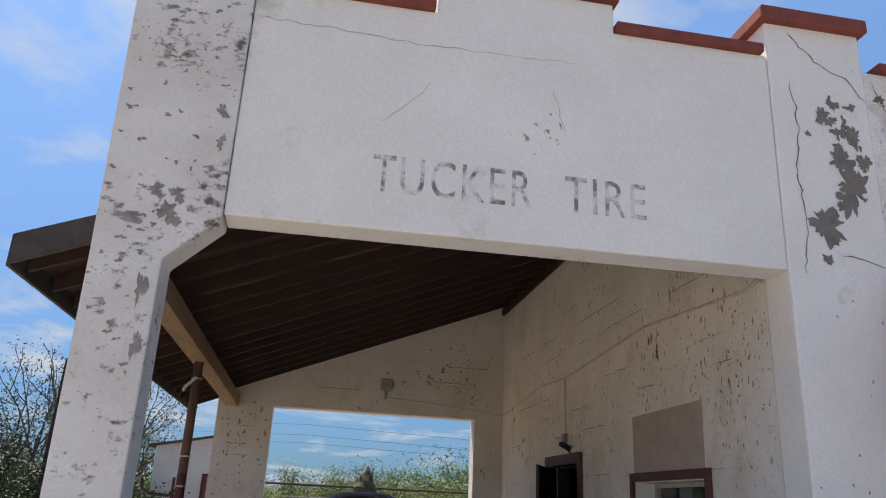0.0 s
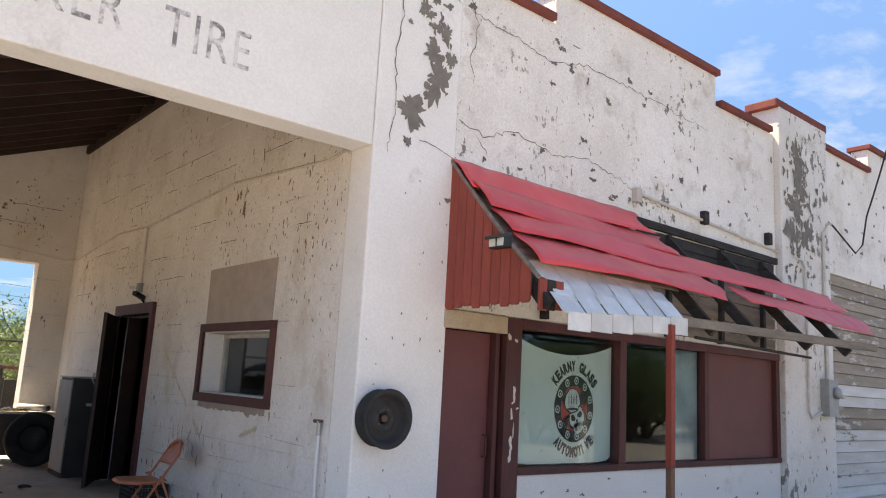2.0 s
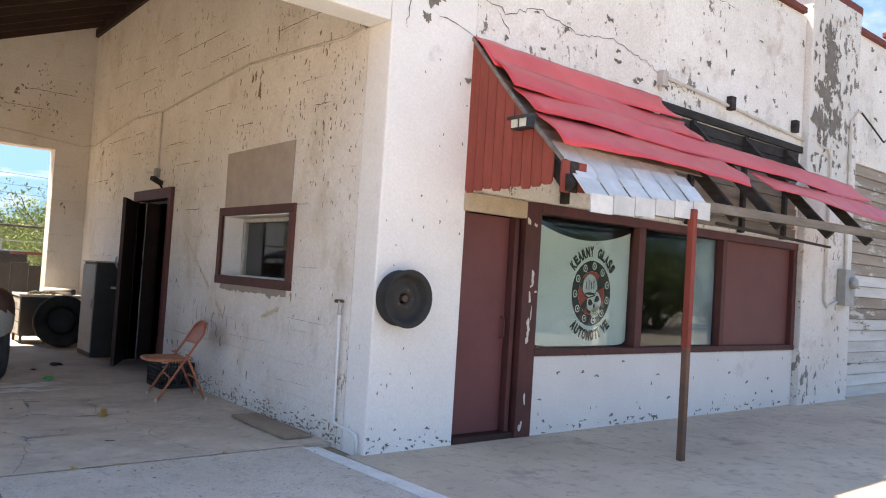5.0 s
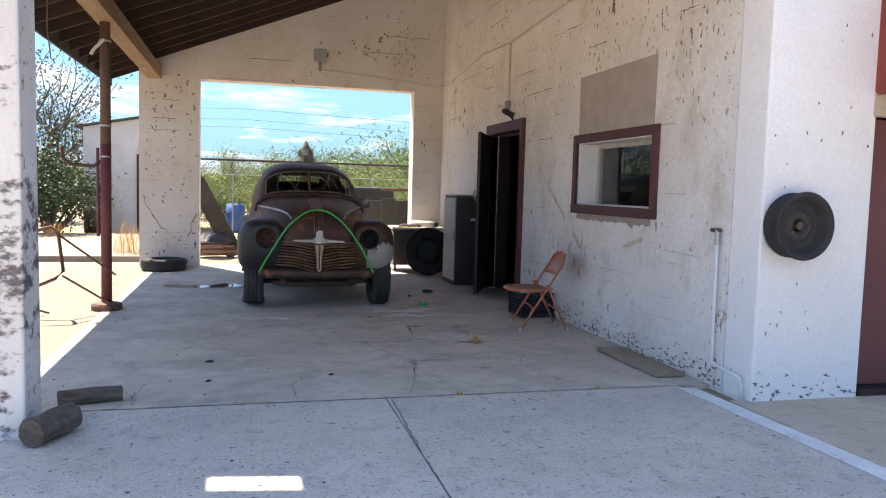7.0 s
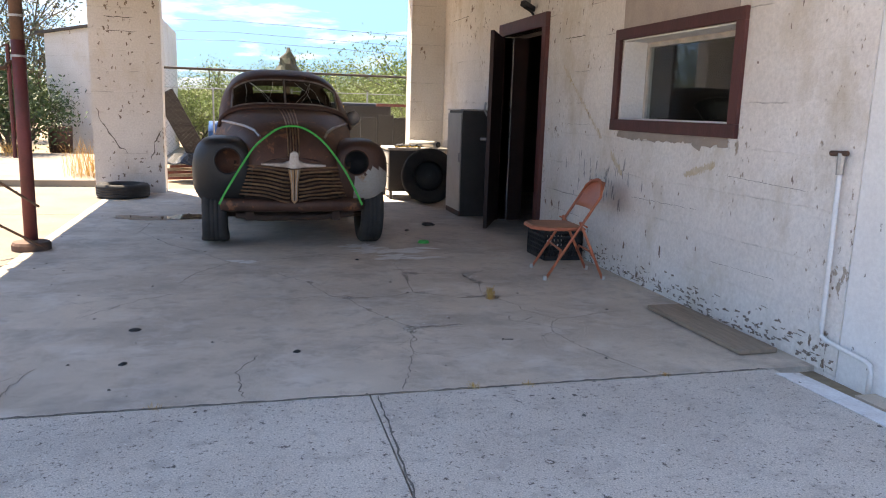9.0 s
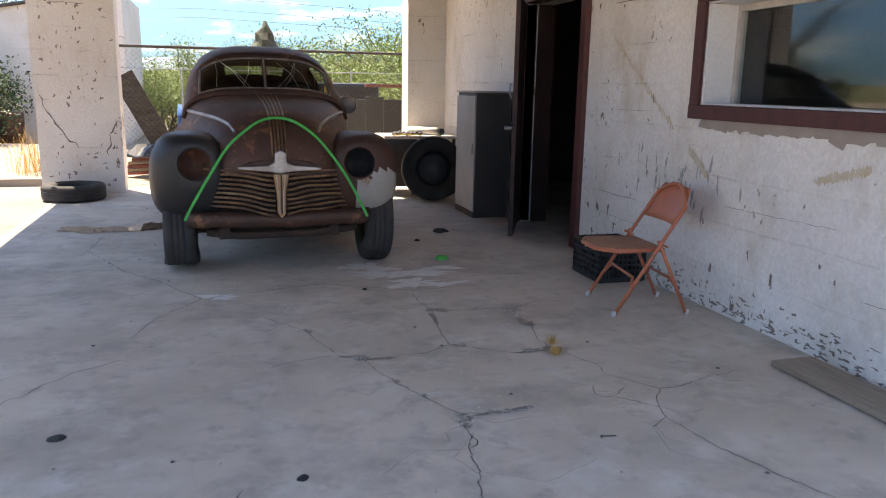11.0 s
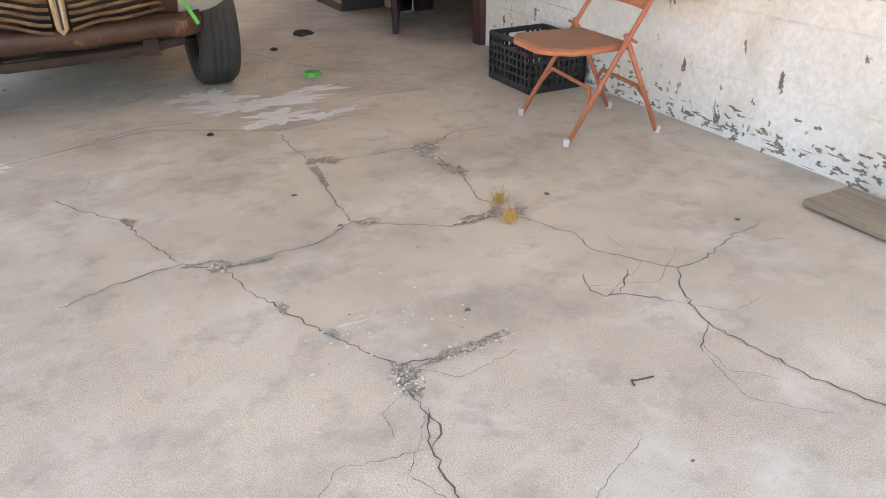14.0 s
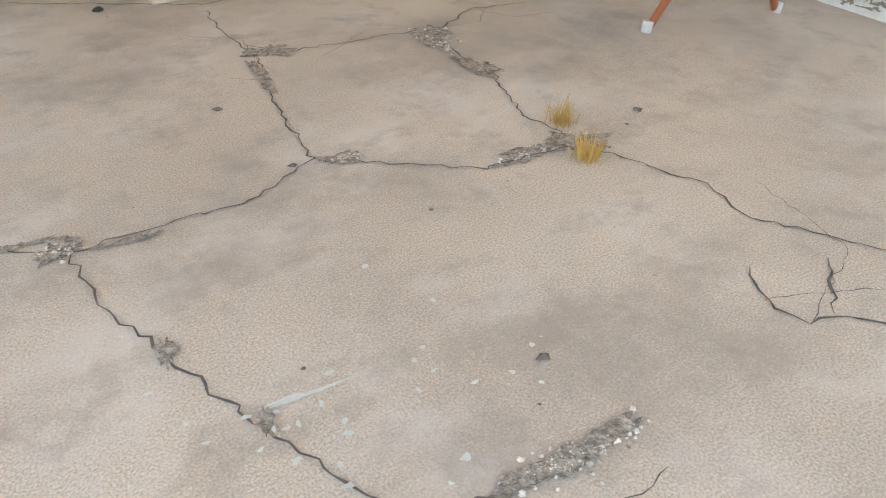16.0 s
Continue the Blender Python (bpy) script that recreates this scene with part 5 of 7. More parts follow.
    lamp = thing("security_lamp", "black solar security lamp on the awning side", "lamp", at=(AX0 - 0.06, 4.72, 2.86))
    hb = bmesh.new()
    beam(hb, (AX0 - 0.012, 4.62, 2.89), (AX0 - 0.15, 4.62, 2.85), 0.20, 0.03)
    part("hood", hb, M_BLACKPLASTIC, lamp, bevel=0.006)
    part("housing", boxes((AX0 - 0.10, AX0 - 0.008, 4.52, 4.72, 2.77, 2.865)), M_BLACKPLASTIC, lamp, bevel=0.006)
    for y0 in (4.535, 4.63):
        part("lens", boxes((AX0 - 0.112, AX0 - 0.102, y0, y0 + 0.07, 2.78, 2.85)), M_POSTER, lamp, "pale lens panel")


awning()


# ---- siding and chevron workshop door ----
sid = structure("wall_siding", boxes((12.855, 16.0, F + 0.06, F + 0.12, -0.05, 3.735)), M_GREYWOOD, "peeling horizontal board siding", category="wall")
for k in range(21):
    z0 = k * 0.178
    bm = bmesh.new()
    prism(bm, [(F + 0.058, z0), (F + 0.005, z0 + 0.004), (F + 0.03, z0 + 0.172), (F + 0.058, z0 + 0.172)], "x", 12.86 + 0.01 * (k % 2), 15.98 - 0.015 * (k % 3))
    part("board", bm, M_SIDING_WHITE if k < 7 or k in (9, 10) else M_SIDING, sid)
wd = tagged(new("door_3"), "double workshop door of red diagonal planks", "door", kind="structure")
for b in ((15.99, 16.10, F - 0.03, F + 0.15, 0, 3.735), (19.62, 19.745, F - 0.03, F + 0.15, 0, 3.735)):
    part("door_frame", boxes(b), M_GREYWOOD, wd, "weathered grey jamb", bevel=0.006)
part("lintel", boxes((16.0, 19.745, F - 0.05, F - 0.004, 3.56, 3.76)), M_GREYWOOD, wd, "weathered grey lintel board")
for x0, x1, sgn in ((16.11, 17.84, 1), (17.88, 19.61, -1)):
    leaf = part("door_leaf", boxes((x0, x1, F + 0.07, F + 0.10, 0.05, 3.55)), M_BURNT, wd)
    z = -1.6
    while z < 3.6:
        za, zb = (z, z + 1.75) if sgn < 0 else (z + 1.75, z)
        bm = bmesh.new()
        prism(bm, [(x0 + 0.01, za), (x1 - 0.01, zb), (x1 - 0.01, zb + 0.165), (x0 + 0.01, za + 0.165)], "y", F + 0.035, F + 0.068)
        for co, no in (((0, 0, 3.54), (0, 0, 1)), ((0, 0, 0.06), (0, 0, -1))):
            bmesh.ops.bisect_plane(bm, geom=bm.verts[:] + bm.edges[:] + bm.faces[:], plane_co=co, plane_no=no, clear_outer=True)
        if len(bm.faces) > 3:
            bmesh.ops.holes_fill(bm, edges=bm.edges, sides=8)
            part("plank", bm, M_CHEVRON, leaf)
        else:
            bm.free()
        z += 0.2


# ---- fittings on the walls ----
def fittings():
    wheel = thing("steel_wheel", "black steel car wheel hung on the pilaster", "wheel", at=(4.26, F - 0.1, 1.30))
    c = (4.222, F - 0.016, 1.305)
    rim = bmesh.new()
    lathe(rim, [(0.21, -0.01), (0.228, -0.012), (0.236, -0.03), (0.215, -0.045), (0.205, -0.09), (0.215, -0.14), (0.238, -0.155), (0.245, -0.17), (0.236, -0.175), (0.212, -0.165), (0.195, -0.15), (0.19, -0.10), (0.165, -0.085)], c, "y", 40)
    part("rim", rim, M_TYRE, wheel, smooth=True)
    disc = bmesh.new()
    lathe(disc, [(0.166, -0.085), (0.14, -0.075), (0.12, -0.09), (0.09, -0.11), (0.06, -0.105), (0.045, -0.09), (0.04, -0.05)], c, "y", 40)
    part("disc", disc, M_TYRE, wheel, smooth=True)
    for k in range(5):
        b = bmesh.new()
        a = 2 * math.pi * k / 5
        x, z = c[0] + 0.075 * math.cos(a), c[2] + 0.075 * math.sin(a)
        tube(b, [(x, c[1] - 0.10, z), (x, c[1] - 0.118, z)], 0.011, 6)
        part("lug_hole", b, M_RUSTPIPE, wheel)
    b = bmesh.new()
    tube(b, [(c[0], c[1] - 0.03, c[2]), (c[0], c[1] - 0.115, c[2])], 0.03, 10)
    part("hub", b, M_RUSTPIPE, wheel, "rusty hub stub")

    pipe = thing("water_pipe", "painted water pipe with a small tap elbow", "pipe", at=(W - 0.03, 5.8, 0))
    b = bmesh.new()
    tube(b, [(W - 0.035, 5.84, 1.18), (W - 0.035, 5.83, 0.25), (W - 0.035, 5.82, 0.20), (W - 0.035, 5.78, 0.185), (W - 0.035, 5.50, 0.16), (W - 0.035, 5.46, 0.15), (W - 0.035, 5.45, 0.11), (W - 0.035, 5.45, 0.0)], 0.014, 8)
    part("tube", b, M_FACADE, pipe, smooth=True)
    b = bmesh.new()
    tube(b, [(W - 0.035, 5.84, 1.12), (W - 0.035, 5.84, 1.24)], 0.02, 8)
    part("collar", b, M_STEEL, pipe)
    b = bmesh.new()
    tube(b, [(W - 0.035, 5.92, 1.235), (W - 0.035, 5.80, 1.24)], 0.015, 8)
    part("tap", b, M_RUSTPIPE, pipe, "rusty tap stub")

    con = thing("wall_conduit", "thin painted electric conduit running over the wall", "conduit", at=(W - 0.02, 11, 3.5))
    b = bmesh.new()
    tube(b, [(W - 0.02, 5.72, 3.62), (W - 0.02, 5.78, 3.66), (W - 0.02, 6.06, 3.62), (W - 0.02, 8.11, 3.75), (W - 0.02, 10.9, 3.58), (W - 0.02, 12.2, 3.63), (W - 0.02, 14.4, 3.42), (W - 0.02, B - 0.02, 3.45), (3.85, B - 0.02, 3.42), (2.8, B - 0.02, 3.53), (1.72, B - 0.02, 3.60)], 0.013, 6)
    part("tube", b, M_CONDUIT, con)
    b = bmesh.new()
    tube(b, [(W - 0.02, 10.93, 3.58), (W - 0.02, 10.93, 2.76)], 0.013, 6)
    part("drop", b, M_CONDUIT, con)
    part("junction_box", boxes((W - 0.06, W - 0.002, 10.87, 10.98, 2.64, 2.77)), M_BOXGREY, con, "small grey switch box", bevel=0.004)
    b = bmesh.new()
    tube(b, [(W - 0.03, 11.0, 2.70), (W - 0.10, 11.14, 2.72)], 0.018, 8)
    part("socket", b, M_CONDUIT, con)
    fl = thing("flood_lamp", "grey flood lamp on the rear lintel wall", "lamp", at=(1.66, B - 0.1, 3.8))
    part("housing", boxes((1.55, 1.77, B - 0.16, B - 0.03, 3.74, 3.95)), M_BOXGREY, fl, bevel=0.012)
    part("glass_front", boxes((1.57, 1.75, B - 0.168, B - 0.162, 3.76, 3.93)), M_STEEL, fl)
    b = bmesh.new()
    tube(b, [(1.66, B - 0.06, 3.74), (1.66, B - 0.05, 3.60), (1.66, B - 0.002, 3.60)], 0.03, 8)
    part("bracket", b, M_BOXGREY, fl)
    sc = thing("security_camera", "small dark camera over the workshop door", "camera", at=(W - 0.1, 10.75, 2.55))
    b = bmesh.new()
    beam(b, (W - 0.03, 10.72, 2.55), (W - 0.19, 10.62, 2.60), 0.07, 0.06)
    part("body", b, M_BLACKPLASTIC, sc, bevel=0.006)
    b = bmesh.new()
    tube(b, [(W - 0.002, 10.75, 2.49), (W - 0.06, 10.72, 2.54)], 0.014, 6)
    part("arm", b, M_BLACKPLASTIC, sc)

    mt = thing("meter_box", "grey electric meter box with conduit on the pilaster", "meter box", at=(12.45, F - 0.2, 1.5))
    YF = F - 0.102
    part("box", boxes((12.35, 12.68, YF - 0.13, YF, 1.45, 2.0)), M_BOXGREY, mt, bevel=0.008)
    b = bmesh.new()
    lathe(b, [(0.001, -0.09), (0.07, -0.08), (0.09, -0.05), (0.09, 0.0)], (12.55, YF - 0.13, 1.80), "y", 20)
    part("meter", b, M_STEEL, mt, smooth=True)
    b = bmesh.new()
    tube(b, [(12.3, YF - 0.03, 1.50), (11.98, YF - 0.03, 1.42), (11.9, YF - 0.03, 1.5), (11.9, YF - 0.03, 3.62), (11.8, YF - 0.03, 3.75), (11.24, F - 0.03, 3.8), (7.9, F - 0.03, 3.98), (7.75, F - 0.03, 4.0), (7.75, F - 0.03, 3.8)], 0.02, 8)
    part("conduit", b, M_CONDUIT, mt)
    b = bmesh.new()
    tube(b, [(12.55, YF - 0.03, 2.0), (12.55, YF - 0.03, 4.3), (12.58, YF - 0.10, 4.45), (12.58, YF - 0.16, 4.42)], 0.025, 8)
    part("service_mast", b, M_CONDUIT, mt)
    for x in (7.72, 9.2, 10.9):
        part("junction_box", boxes((x, x + 0.10, F - 0.08, F - 0.003, 3.86, 4.03)), M_CONDUIT if x < 8 else M_BURNT, mt)
    b = bmesh.new()
    pts = [(12.58, YF - 0.16, 4.42), (12.7, YF - 0.28, 4.2), (12.95, YF - 0.35, 4.0), (13.1, YF - 0.4, 4.15), (13.05, YF - 0.5, 4.6)]
    pts += [(13.05 + (10.95 - 13.05) * t, YF - 0.5 + (2.75 - YF + 0.5) * t, 4.6 + (8.8 - 4.6) * t - 1.2 * t * (1 - t)) for t in [k / 12 for k in range(1, 13)]]
    tube(b, pts, 0.014, 6)
    part("service_cable", b, M_TRIMDARK, mt, "black slack service cable")


fittings()


# ---- the old car ----
def loft(sections, n=28, a0=0.0, a1=2 * math.pi, closed=True):
    """Rings of a rounded-square section: rows of (y, cx, cz, half width, half height, power)."""
    bm = bmesh.new()
    rows = []
    for y, cx, cz, hw, hh, p in sections:
        ring = []
        for i in range(n + (0 if closed else 1)):
            a = a0 + (a1 - a0) * i / n
            c, s = math.cos(a), math.sin(a)
            ring.append((cx + hw * math.copysign(abs(c) ** p, c), y, cz + hh * math.copysign(abs(s) ** p, s)))
        if closed:
            ring.append(ring[0])
        rows.append(ring)
    fs = grid(bm, rows)
    bmesh.ops.remove_doubles(bm, verts=bm.verts, dist=0.0005)
    return bm


def tyre_mesh(c, r, w, flat=0.0, axis="x"):
    bm = bmesh.new()
    h = w / 2
    prof = [(r * 0.56, -h * 0.7), (r * 0.62, -h * 0.9), (r * 0.8, -h), (r * 0.93, -h * 0.93), (r * 0.99, -h * 0.7), (r, -h * 0.4), (r * 0.985, -h * 0.38), (r * 0.985, -h * 0.30), (r, -h * 0.28), (r, -h * 0.05), (r * 0.985, -h * 0.03), (r * 0.985, h * 0.03), (r, h * 0.05),
            (r, h * 0.28), (r * 0.985, h * 0.30), (r * 0.985, h * 0.38), (r, h * 0.4), (r * 0.99, h * 0.7), (r * 0.93, h * 0.93), (r * 0.8, h), (r * 0.62, h * 0.9), (r * 0.56, h * 0.7), (r * 0.50, 0), (r * 0.56, -h * 0.7)]
    lathe(bm, prof, c, axis, 40)
    if flat:
        for v in bm.verts:
            if v.co.z < flat:
                d = flat - v.co.z
                v.co.z = max(0.002, flat - d * 0.5) if flat - d * 0.5 > 0.002 else 0.002
                v.co.x = c[0] + (v.co.x - c[0]) * (1 + 1.6 * d)
    return bm


def old_car():
    cx = 1.235
    car = thing("old_car", "rusted brown vintage sedan without headlights, strapped bonnet", "car", at=(cx, 12.0, 0))
    # bonnet
    hood_rows = [(9.80, cx, 0.78, 0.30, 0.12, 0.7), (9.84, cx, 0.78, 0.40, 0.22, 0.75), (9.93, cx, 0.78, 0.47, 0.335, 0.8), (10.08, cx, 0.78, 0.52, 0.43, 0.82), (10.35, cx, 0.78, 0.58, 0.49, 0.72), (10.7, cx, 0.79, 0.66, 0.525, 0.62),
                 (11.0, cx, 0.80, 0.72, 0.54, 0.52), (11.34, cx, 0.80, 0.755, 0.565, 0.45)]
    hood = loft(hood_rows, 30, 0, math.pi, False)

    def on_bonnet(sgn, y, a):
        """a point on the bonnet's skin at that distance back and angle from the side"""
        for r0, r1 in zip(hood_rows, hood_rows[1:]):
            if r0[0] <= y <= r1[0]:
                u = (y - r0[0]) / (r1[0] - r0[0])
                _, _, z, w, h, p = (p0 + (p1 - p0) * u for p0, p1 in zip(r0, r1))
                return (cx + sgn * (w * math.cos(a) ** p + 0.004), y, z + h * math.sin(a) ** p + 0.004)
    part("bonnet", hood, M_RUST, car, smooth=True)
    cap = bmesh.new()
    prism(cap, [(cx + 0.31 * math.cos(math.pi * k / 14), 0.775 + 0.125 * math.sin(math.pi * k / 14) ** 0.7) for k in range(15)], "y", 9.79, 9.815)
    part("nose_panel", cap, M_RUST, car)
    # lower body sides and tail
    lower = loft([(10.2, cx, 0.66, 0.42, 0.24, 0.5), (10.9, cx, 0.70, 0.70, 0.33, 0.5), (11.3, cx, 0.80, 0.76, 0.46, 0.45), (12.0, cx, 0.82, 0.80, 0.46, 0.42), (13.0, cx, 0.82, 0.81, 0.46, 0.42), (13.7, cx, 0.80, 0.76, 0.46, 0.5), (14.1, cx, 0.78, 0.66, 0.42, 0.6), (14.35, cx, 0.72, 0.45, 0.30, 0.7)], 32)
    # keep the cabin open above the belt
    for f in [f for f in lower.faces if f.calc_center_median().z > 1.2 and 11.5 < f.calc_center_median().y < 13.4]:
        lower.faces.remove(f)
    part("body_shell", lower, M_RUST, car, smooth=True)
    # cabin shell with window openings
    bm = bmesh.new()
    n = 28
    ys = [(11.20, 0.715, 1.30, 0.06), (11.27, 0.715, 1.30, 0.10), (11.62, 0.70, 1.27, 0.42), (11.72, 0.705, 1.26, 0.475), (12.0, 0.72, 1.25, 0.545), (12.35, 0.735, 1.25, 0.57), (12.8, 0.735, 1.25, 0.56), (13.1, 0.72, 1.25, 0.51), (13.35, 0.70, 1.25, 0.42), (13.6, 0.66, 1.25, 0.30), (13.95, 0.52, 1.2, 0.13)]
    rows = []
    for y, hw, zb, h in ys:
        h, zb = zb + h - 1.14, 1.14
        hw += 0.02
        row = []
        for i in range(n + 1):
            a = math.pi * i / n
            c, s = math.cos(a), math.sin(a)
            taper = 1 - 0.13 * s
            row.append((cx + hw * taper * math.copysign(abs(c) ** 0.55, c), y, zb + h * s ** 0.55))
        rows.append(row)
    fs = grid(bm, rows)
    kill = []
    for k in range(len(ys) - 1):
        for i in range(n):
            mid = (i + 0.5) / n
            if k == 1 and 0.21 < mid < 0.79:
                kill.append(fs[k][i])
            if k in (4, 5, 6) and (0.03 < mid < 0.22 or 0.78 < mid < 0.97):
                kill.append(fs[k][i])
            if k == 8 and (0.40 < mid < 0.485 or 0.515 < mid < 0.60):
                kill.append(fs[k][i])
    for f in kill:
        bm.faces.remove(f)
    thick(part("cabin_roof", bm, M_RUST, car, smooth=True), 0.03)
    for sgn in (-1, 1):
        g = bmesh.new()
        cols = range(14, 23) if sgn < 0 else range(14, 5, -1)
        r0 = [tuple(Vector(rows[1][i]).lerp(Vector(rows[2][i]), 0.03)) for i in cols]
        r1 = [tuple(Vector(rows[1][i]).lerp(Vector(rows[2][i]), 0.97)) for i in cols]
        grid(g, [r0, r1])
        p = part("windscreen", g, M_DUSTGLASS, car, "dusty cracked split windscreen")
        p.visible_shadow = False
        tr = bmesh.new()
        tube(tr, [(x, y - 0.014, z + 0.008) for x, y, z in r0 + r1[::-1]], 0.011, 6, closed=True)
        part("windscreen_trim", tr, M_CHROME, car, "dull bright trim")
        ck = bmesh.new()
        for q in range(4):
            u0, u1 = rnd.uniform(0.2, 0.9), rnd.uniform(0.2, 0.9)
            tube(ck, [(cx + sgn * u0 * 0.55, 11.29, 1.42), (cx + sgn * (u0 + u1) * 0.27 + 0.03, 11.43, 1.55), (cx + sgn * u1 * 0.50, 11.56, 1.655)], 0.0012, 4)
        part("glass_crack", ck, M_PALEINK, p, "white cracks in glass")
    dv = bmesh.new()
    beam(dv, (cx, 11.255, 1.37), (cx, 11.60, 1.69), 0.035, 0.02)
    part("windscreen_divider", dv, M_RUST_DARK, car)
    # dark seats inside; the last row is a block added to shade the floor
    for nm, bx in (("seat_back", (cx - 0.62, cx + 0.62, 12.25, 12.42, 0.6, 1.30)), ("seat_cushion", (cx - 0.62, cx + 0.62, 11.75, 12.24, 0.45, 0.75)), ("rear_seat", (cx - 0.6, cx + 0.6, 13.1, 13.25, 0.6, 1.36)), ("engine", (cx - 0.38, cx + 0.38, 10.05, 11.1, 0.30, 0.72))):
        part(nm, boxes(bx), M_RUST_DARK, car, "dark block added to shade the floor under the bonnet" if nm == "engine" else "dark rotted seat", bevel=0.03)
    sw = bmesh.new()
    tube(sw, [(cx + 0.33 + 0.19 * math.cos(a), 11.62 + 0.05 * math.sin(a), 1.30 + 0.17 * math.sin(a)) for a in [2 * math.pi * k / 20 for k in range(20)]], 0.012, 6, closed=True)
    part("steering_wheel", sw, M_BLACKPLASTIC, car)
    # front wings with open headlight holes
    for sgn, mat in ((-1, M_PRIMER), (1, M_RUST)):
        fx = cx + sgn * 0.665
        hx = cx + sgn * 0.615
        w = loft([(9.835, hx, 0.865, 0.122, 0.122, 1.0), (9.83, hx + sgn * 0.01, 0.86, 0.15, 0.15, 0.98), (9.85, hx + sgn * 0.02, 0.83, 0.205, 0.205, 0.92), (9.90, fx - sgn * 0.01, 0.78, 0.255, 0.285, 0.8), (10.0, fx, 0.75, 0.285, 0.33, 0.72), (10.25, fx, 0.745, 0.29, 0.345, 0.7),
                  (10.6, fx, 0.74, 0.28, 0.33, 0.75), (11.0, fx - sgn * 0.03, 0.70, 0.23, 0.29, 0.8), (11.4, fx - sgn * 0.06, 0.62, 0.15, 0.22, 0.85), (11.6, fx - sgn * 0.08, 0.55, 0.06, 0.12, 1)], 36)
        for f in [f for f in w.faces if f.calc_center_median().z < 0.44 and f.calc_center_median().y > 9.95]:
            w.faces.remove(f)
        me_ob = part("front_wing", w, mat, car, "matt black primed wing" if sgn < 0 else "rusted wing with pale filler", smooth=True)
        if sgn > 0:
            me_ob.data.materials.append(M_FILLER)
            for poly in me_ob.data.polygons:
                c = poly.center
                if c.z < 0.80 and c.y < 10.25 and c.x > cx + 0.60 and not (c.z > 0.74 and c.x < cx + 0.70):
                    poly.material_index = 1
        b = bmesh.new()
        lathe(b, [(0.121, 0.0), (0.112, 0.05), (0.09, 0.12), (0.001, 0.16)], (hx, 9.836, 0.865), "y", 26)
        # Left bucket is rust; the right one's deep shade is put in as black.
        part("headlight_bucket", b, M_RUST if sgn < 0 else M_TRIMDARK, car, "empty headlight socket, rusty left, blackened for depth right", smooth=True)
        b = bmesh.new()
        tube(b, [(hx + 0.126 * math.cos(a), 9.832, 0.865 + 0.126 * math.sin(a)) for a in [2 * math.pi * k / 28 for k in range(28)]], 0.009, 6, closed=True)
        part("headlight_rim", b, mat, car)
        # rear wing
        rw_ = loft([(12.75, cx + sgn * 0.74, 0.62, 0.06, 0.15, 0.8), (13.0, cx + sgn * 0.76, 0.66, 0.14, 0.28, 0.8), (13.4, cx + sgn * 0.78, 0.68, 0.17, 0.33, 0.8), (13.9, cx + sgn * 0.74, 0.64, 0.15, 0.27, 0.8), (14.3, cx + sgn * 0.68, 0.56, 0.05, 0.14, 0.8)], 20)
        part("rear_wing", rw_, M_RUST, car, smooth=True)
        # side trim and running board
        b = bmesh.new()
        tube(b, [on_bonnet(sgn, 9.98 + 1.27 * t, radians(55 - 25 * t)) for t in [k / 10 for k in range(11)]], 0.014, 6)
        part("side_trim", b, M_CHROME, car, "dull bright bonnet trim")
        part("running_board", boxes((cx + sgn * 0.82 - 0.08, cx + sgn * 0.82 + 0.08, 11.3, 12.9, 0.30, 0.34)), M_RUST_DARK, car)
        for y, flat in ((10.25, 0.12 if sgn < 0 else 0.0), (13.45, 0.0)):
            r = 0.365
            z = r - (0.055 if flat else 0.0)
            wx = cx + (-0.755 if sgn < 0 else 0.80) if y < 11 else cx + sgn * 0.70
            wheel = part("tyre", tyre_mesh((wx, y, z), r, 0.235, flat), M_TYRE, car, "flat worn black tyre" if flat else "worn black tyre", smooth=True)
            b = bmesh.new()
            lathe(b, [(0.001, -0.07), (0.10, -0.06), (0.14, -0.03), (0.20, -0.05), (0.20, 0.05), (0.14, 0.03), (0.001, 0.06)], (wx, y, z), "x", 24)
            part("rim", b, M_RUST, wheel, smooth=True)
    # grille
    part("grille_back", boxes((cx - 0.56, cx + 0.575, 9.96, 9.99, 0.47, 0.86)), M_RUST_DARK, car)
    for sgn in (-1, 1):
        for k in range(9):
            z = 0.520 + k * 0.036
            b = bmesh.new()
            pts = []
            for t in (0, 0.1, 0.2, 0.3, 0.4, 0.5, 0.65, 0.85, 1.0):
                zz = z + (0.022 - 0.062 * math.exp(-(t / 0.32) ** 2) if sgn < 0 else 0.006 * math.sin(9 * t + k) - 0.03 * math.exp(-(t / 0.2) ** 2)) * (1 - 0.05 * k)
                pts.append((cx + sgn * (0.045 + 0.51 * t), 9.735 + 0.19 * t ** 1.7, zz))
            tube(b, pts, 0.0095, 6)
            part("grille_bar", b, M_BRASS if k % 2 else M_BAR, car)
    b = bmesh.new()
    prism(b, [(cx - 0.06, 0.80), (cx + 0.06, 0.80), (cx + 0.035, 0.66), (cx + 0.03, 0.50), (cx, 0.465), (cx - 0.03, 0.50), (cx - 0.035, 0.66)], "y", 9.70, 9.76)
    prow = part("grille_prow", b, M_BRASS, car, "tarnished brass grille prow", bevel=0.008)
    for k in (-1, 0, 1):
        b = bmesh.new()
        tube(b, [(cx + 0.034 * k, 9.697, 0.795), (cx + 0.018 * k, 9.697, 0.66), (cx + 0.012 * k, 9.697, 0.50)], 0.006, 6)
        part("prow_rib", b, M_CHROME if k else M_RUST_DARK, prow)
    b = bmesh.new()
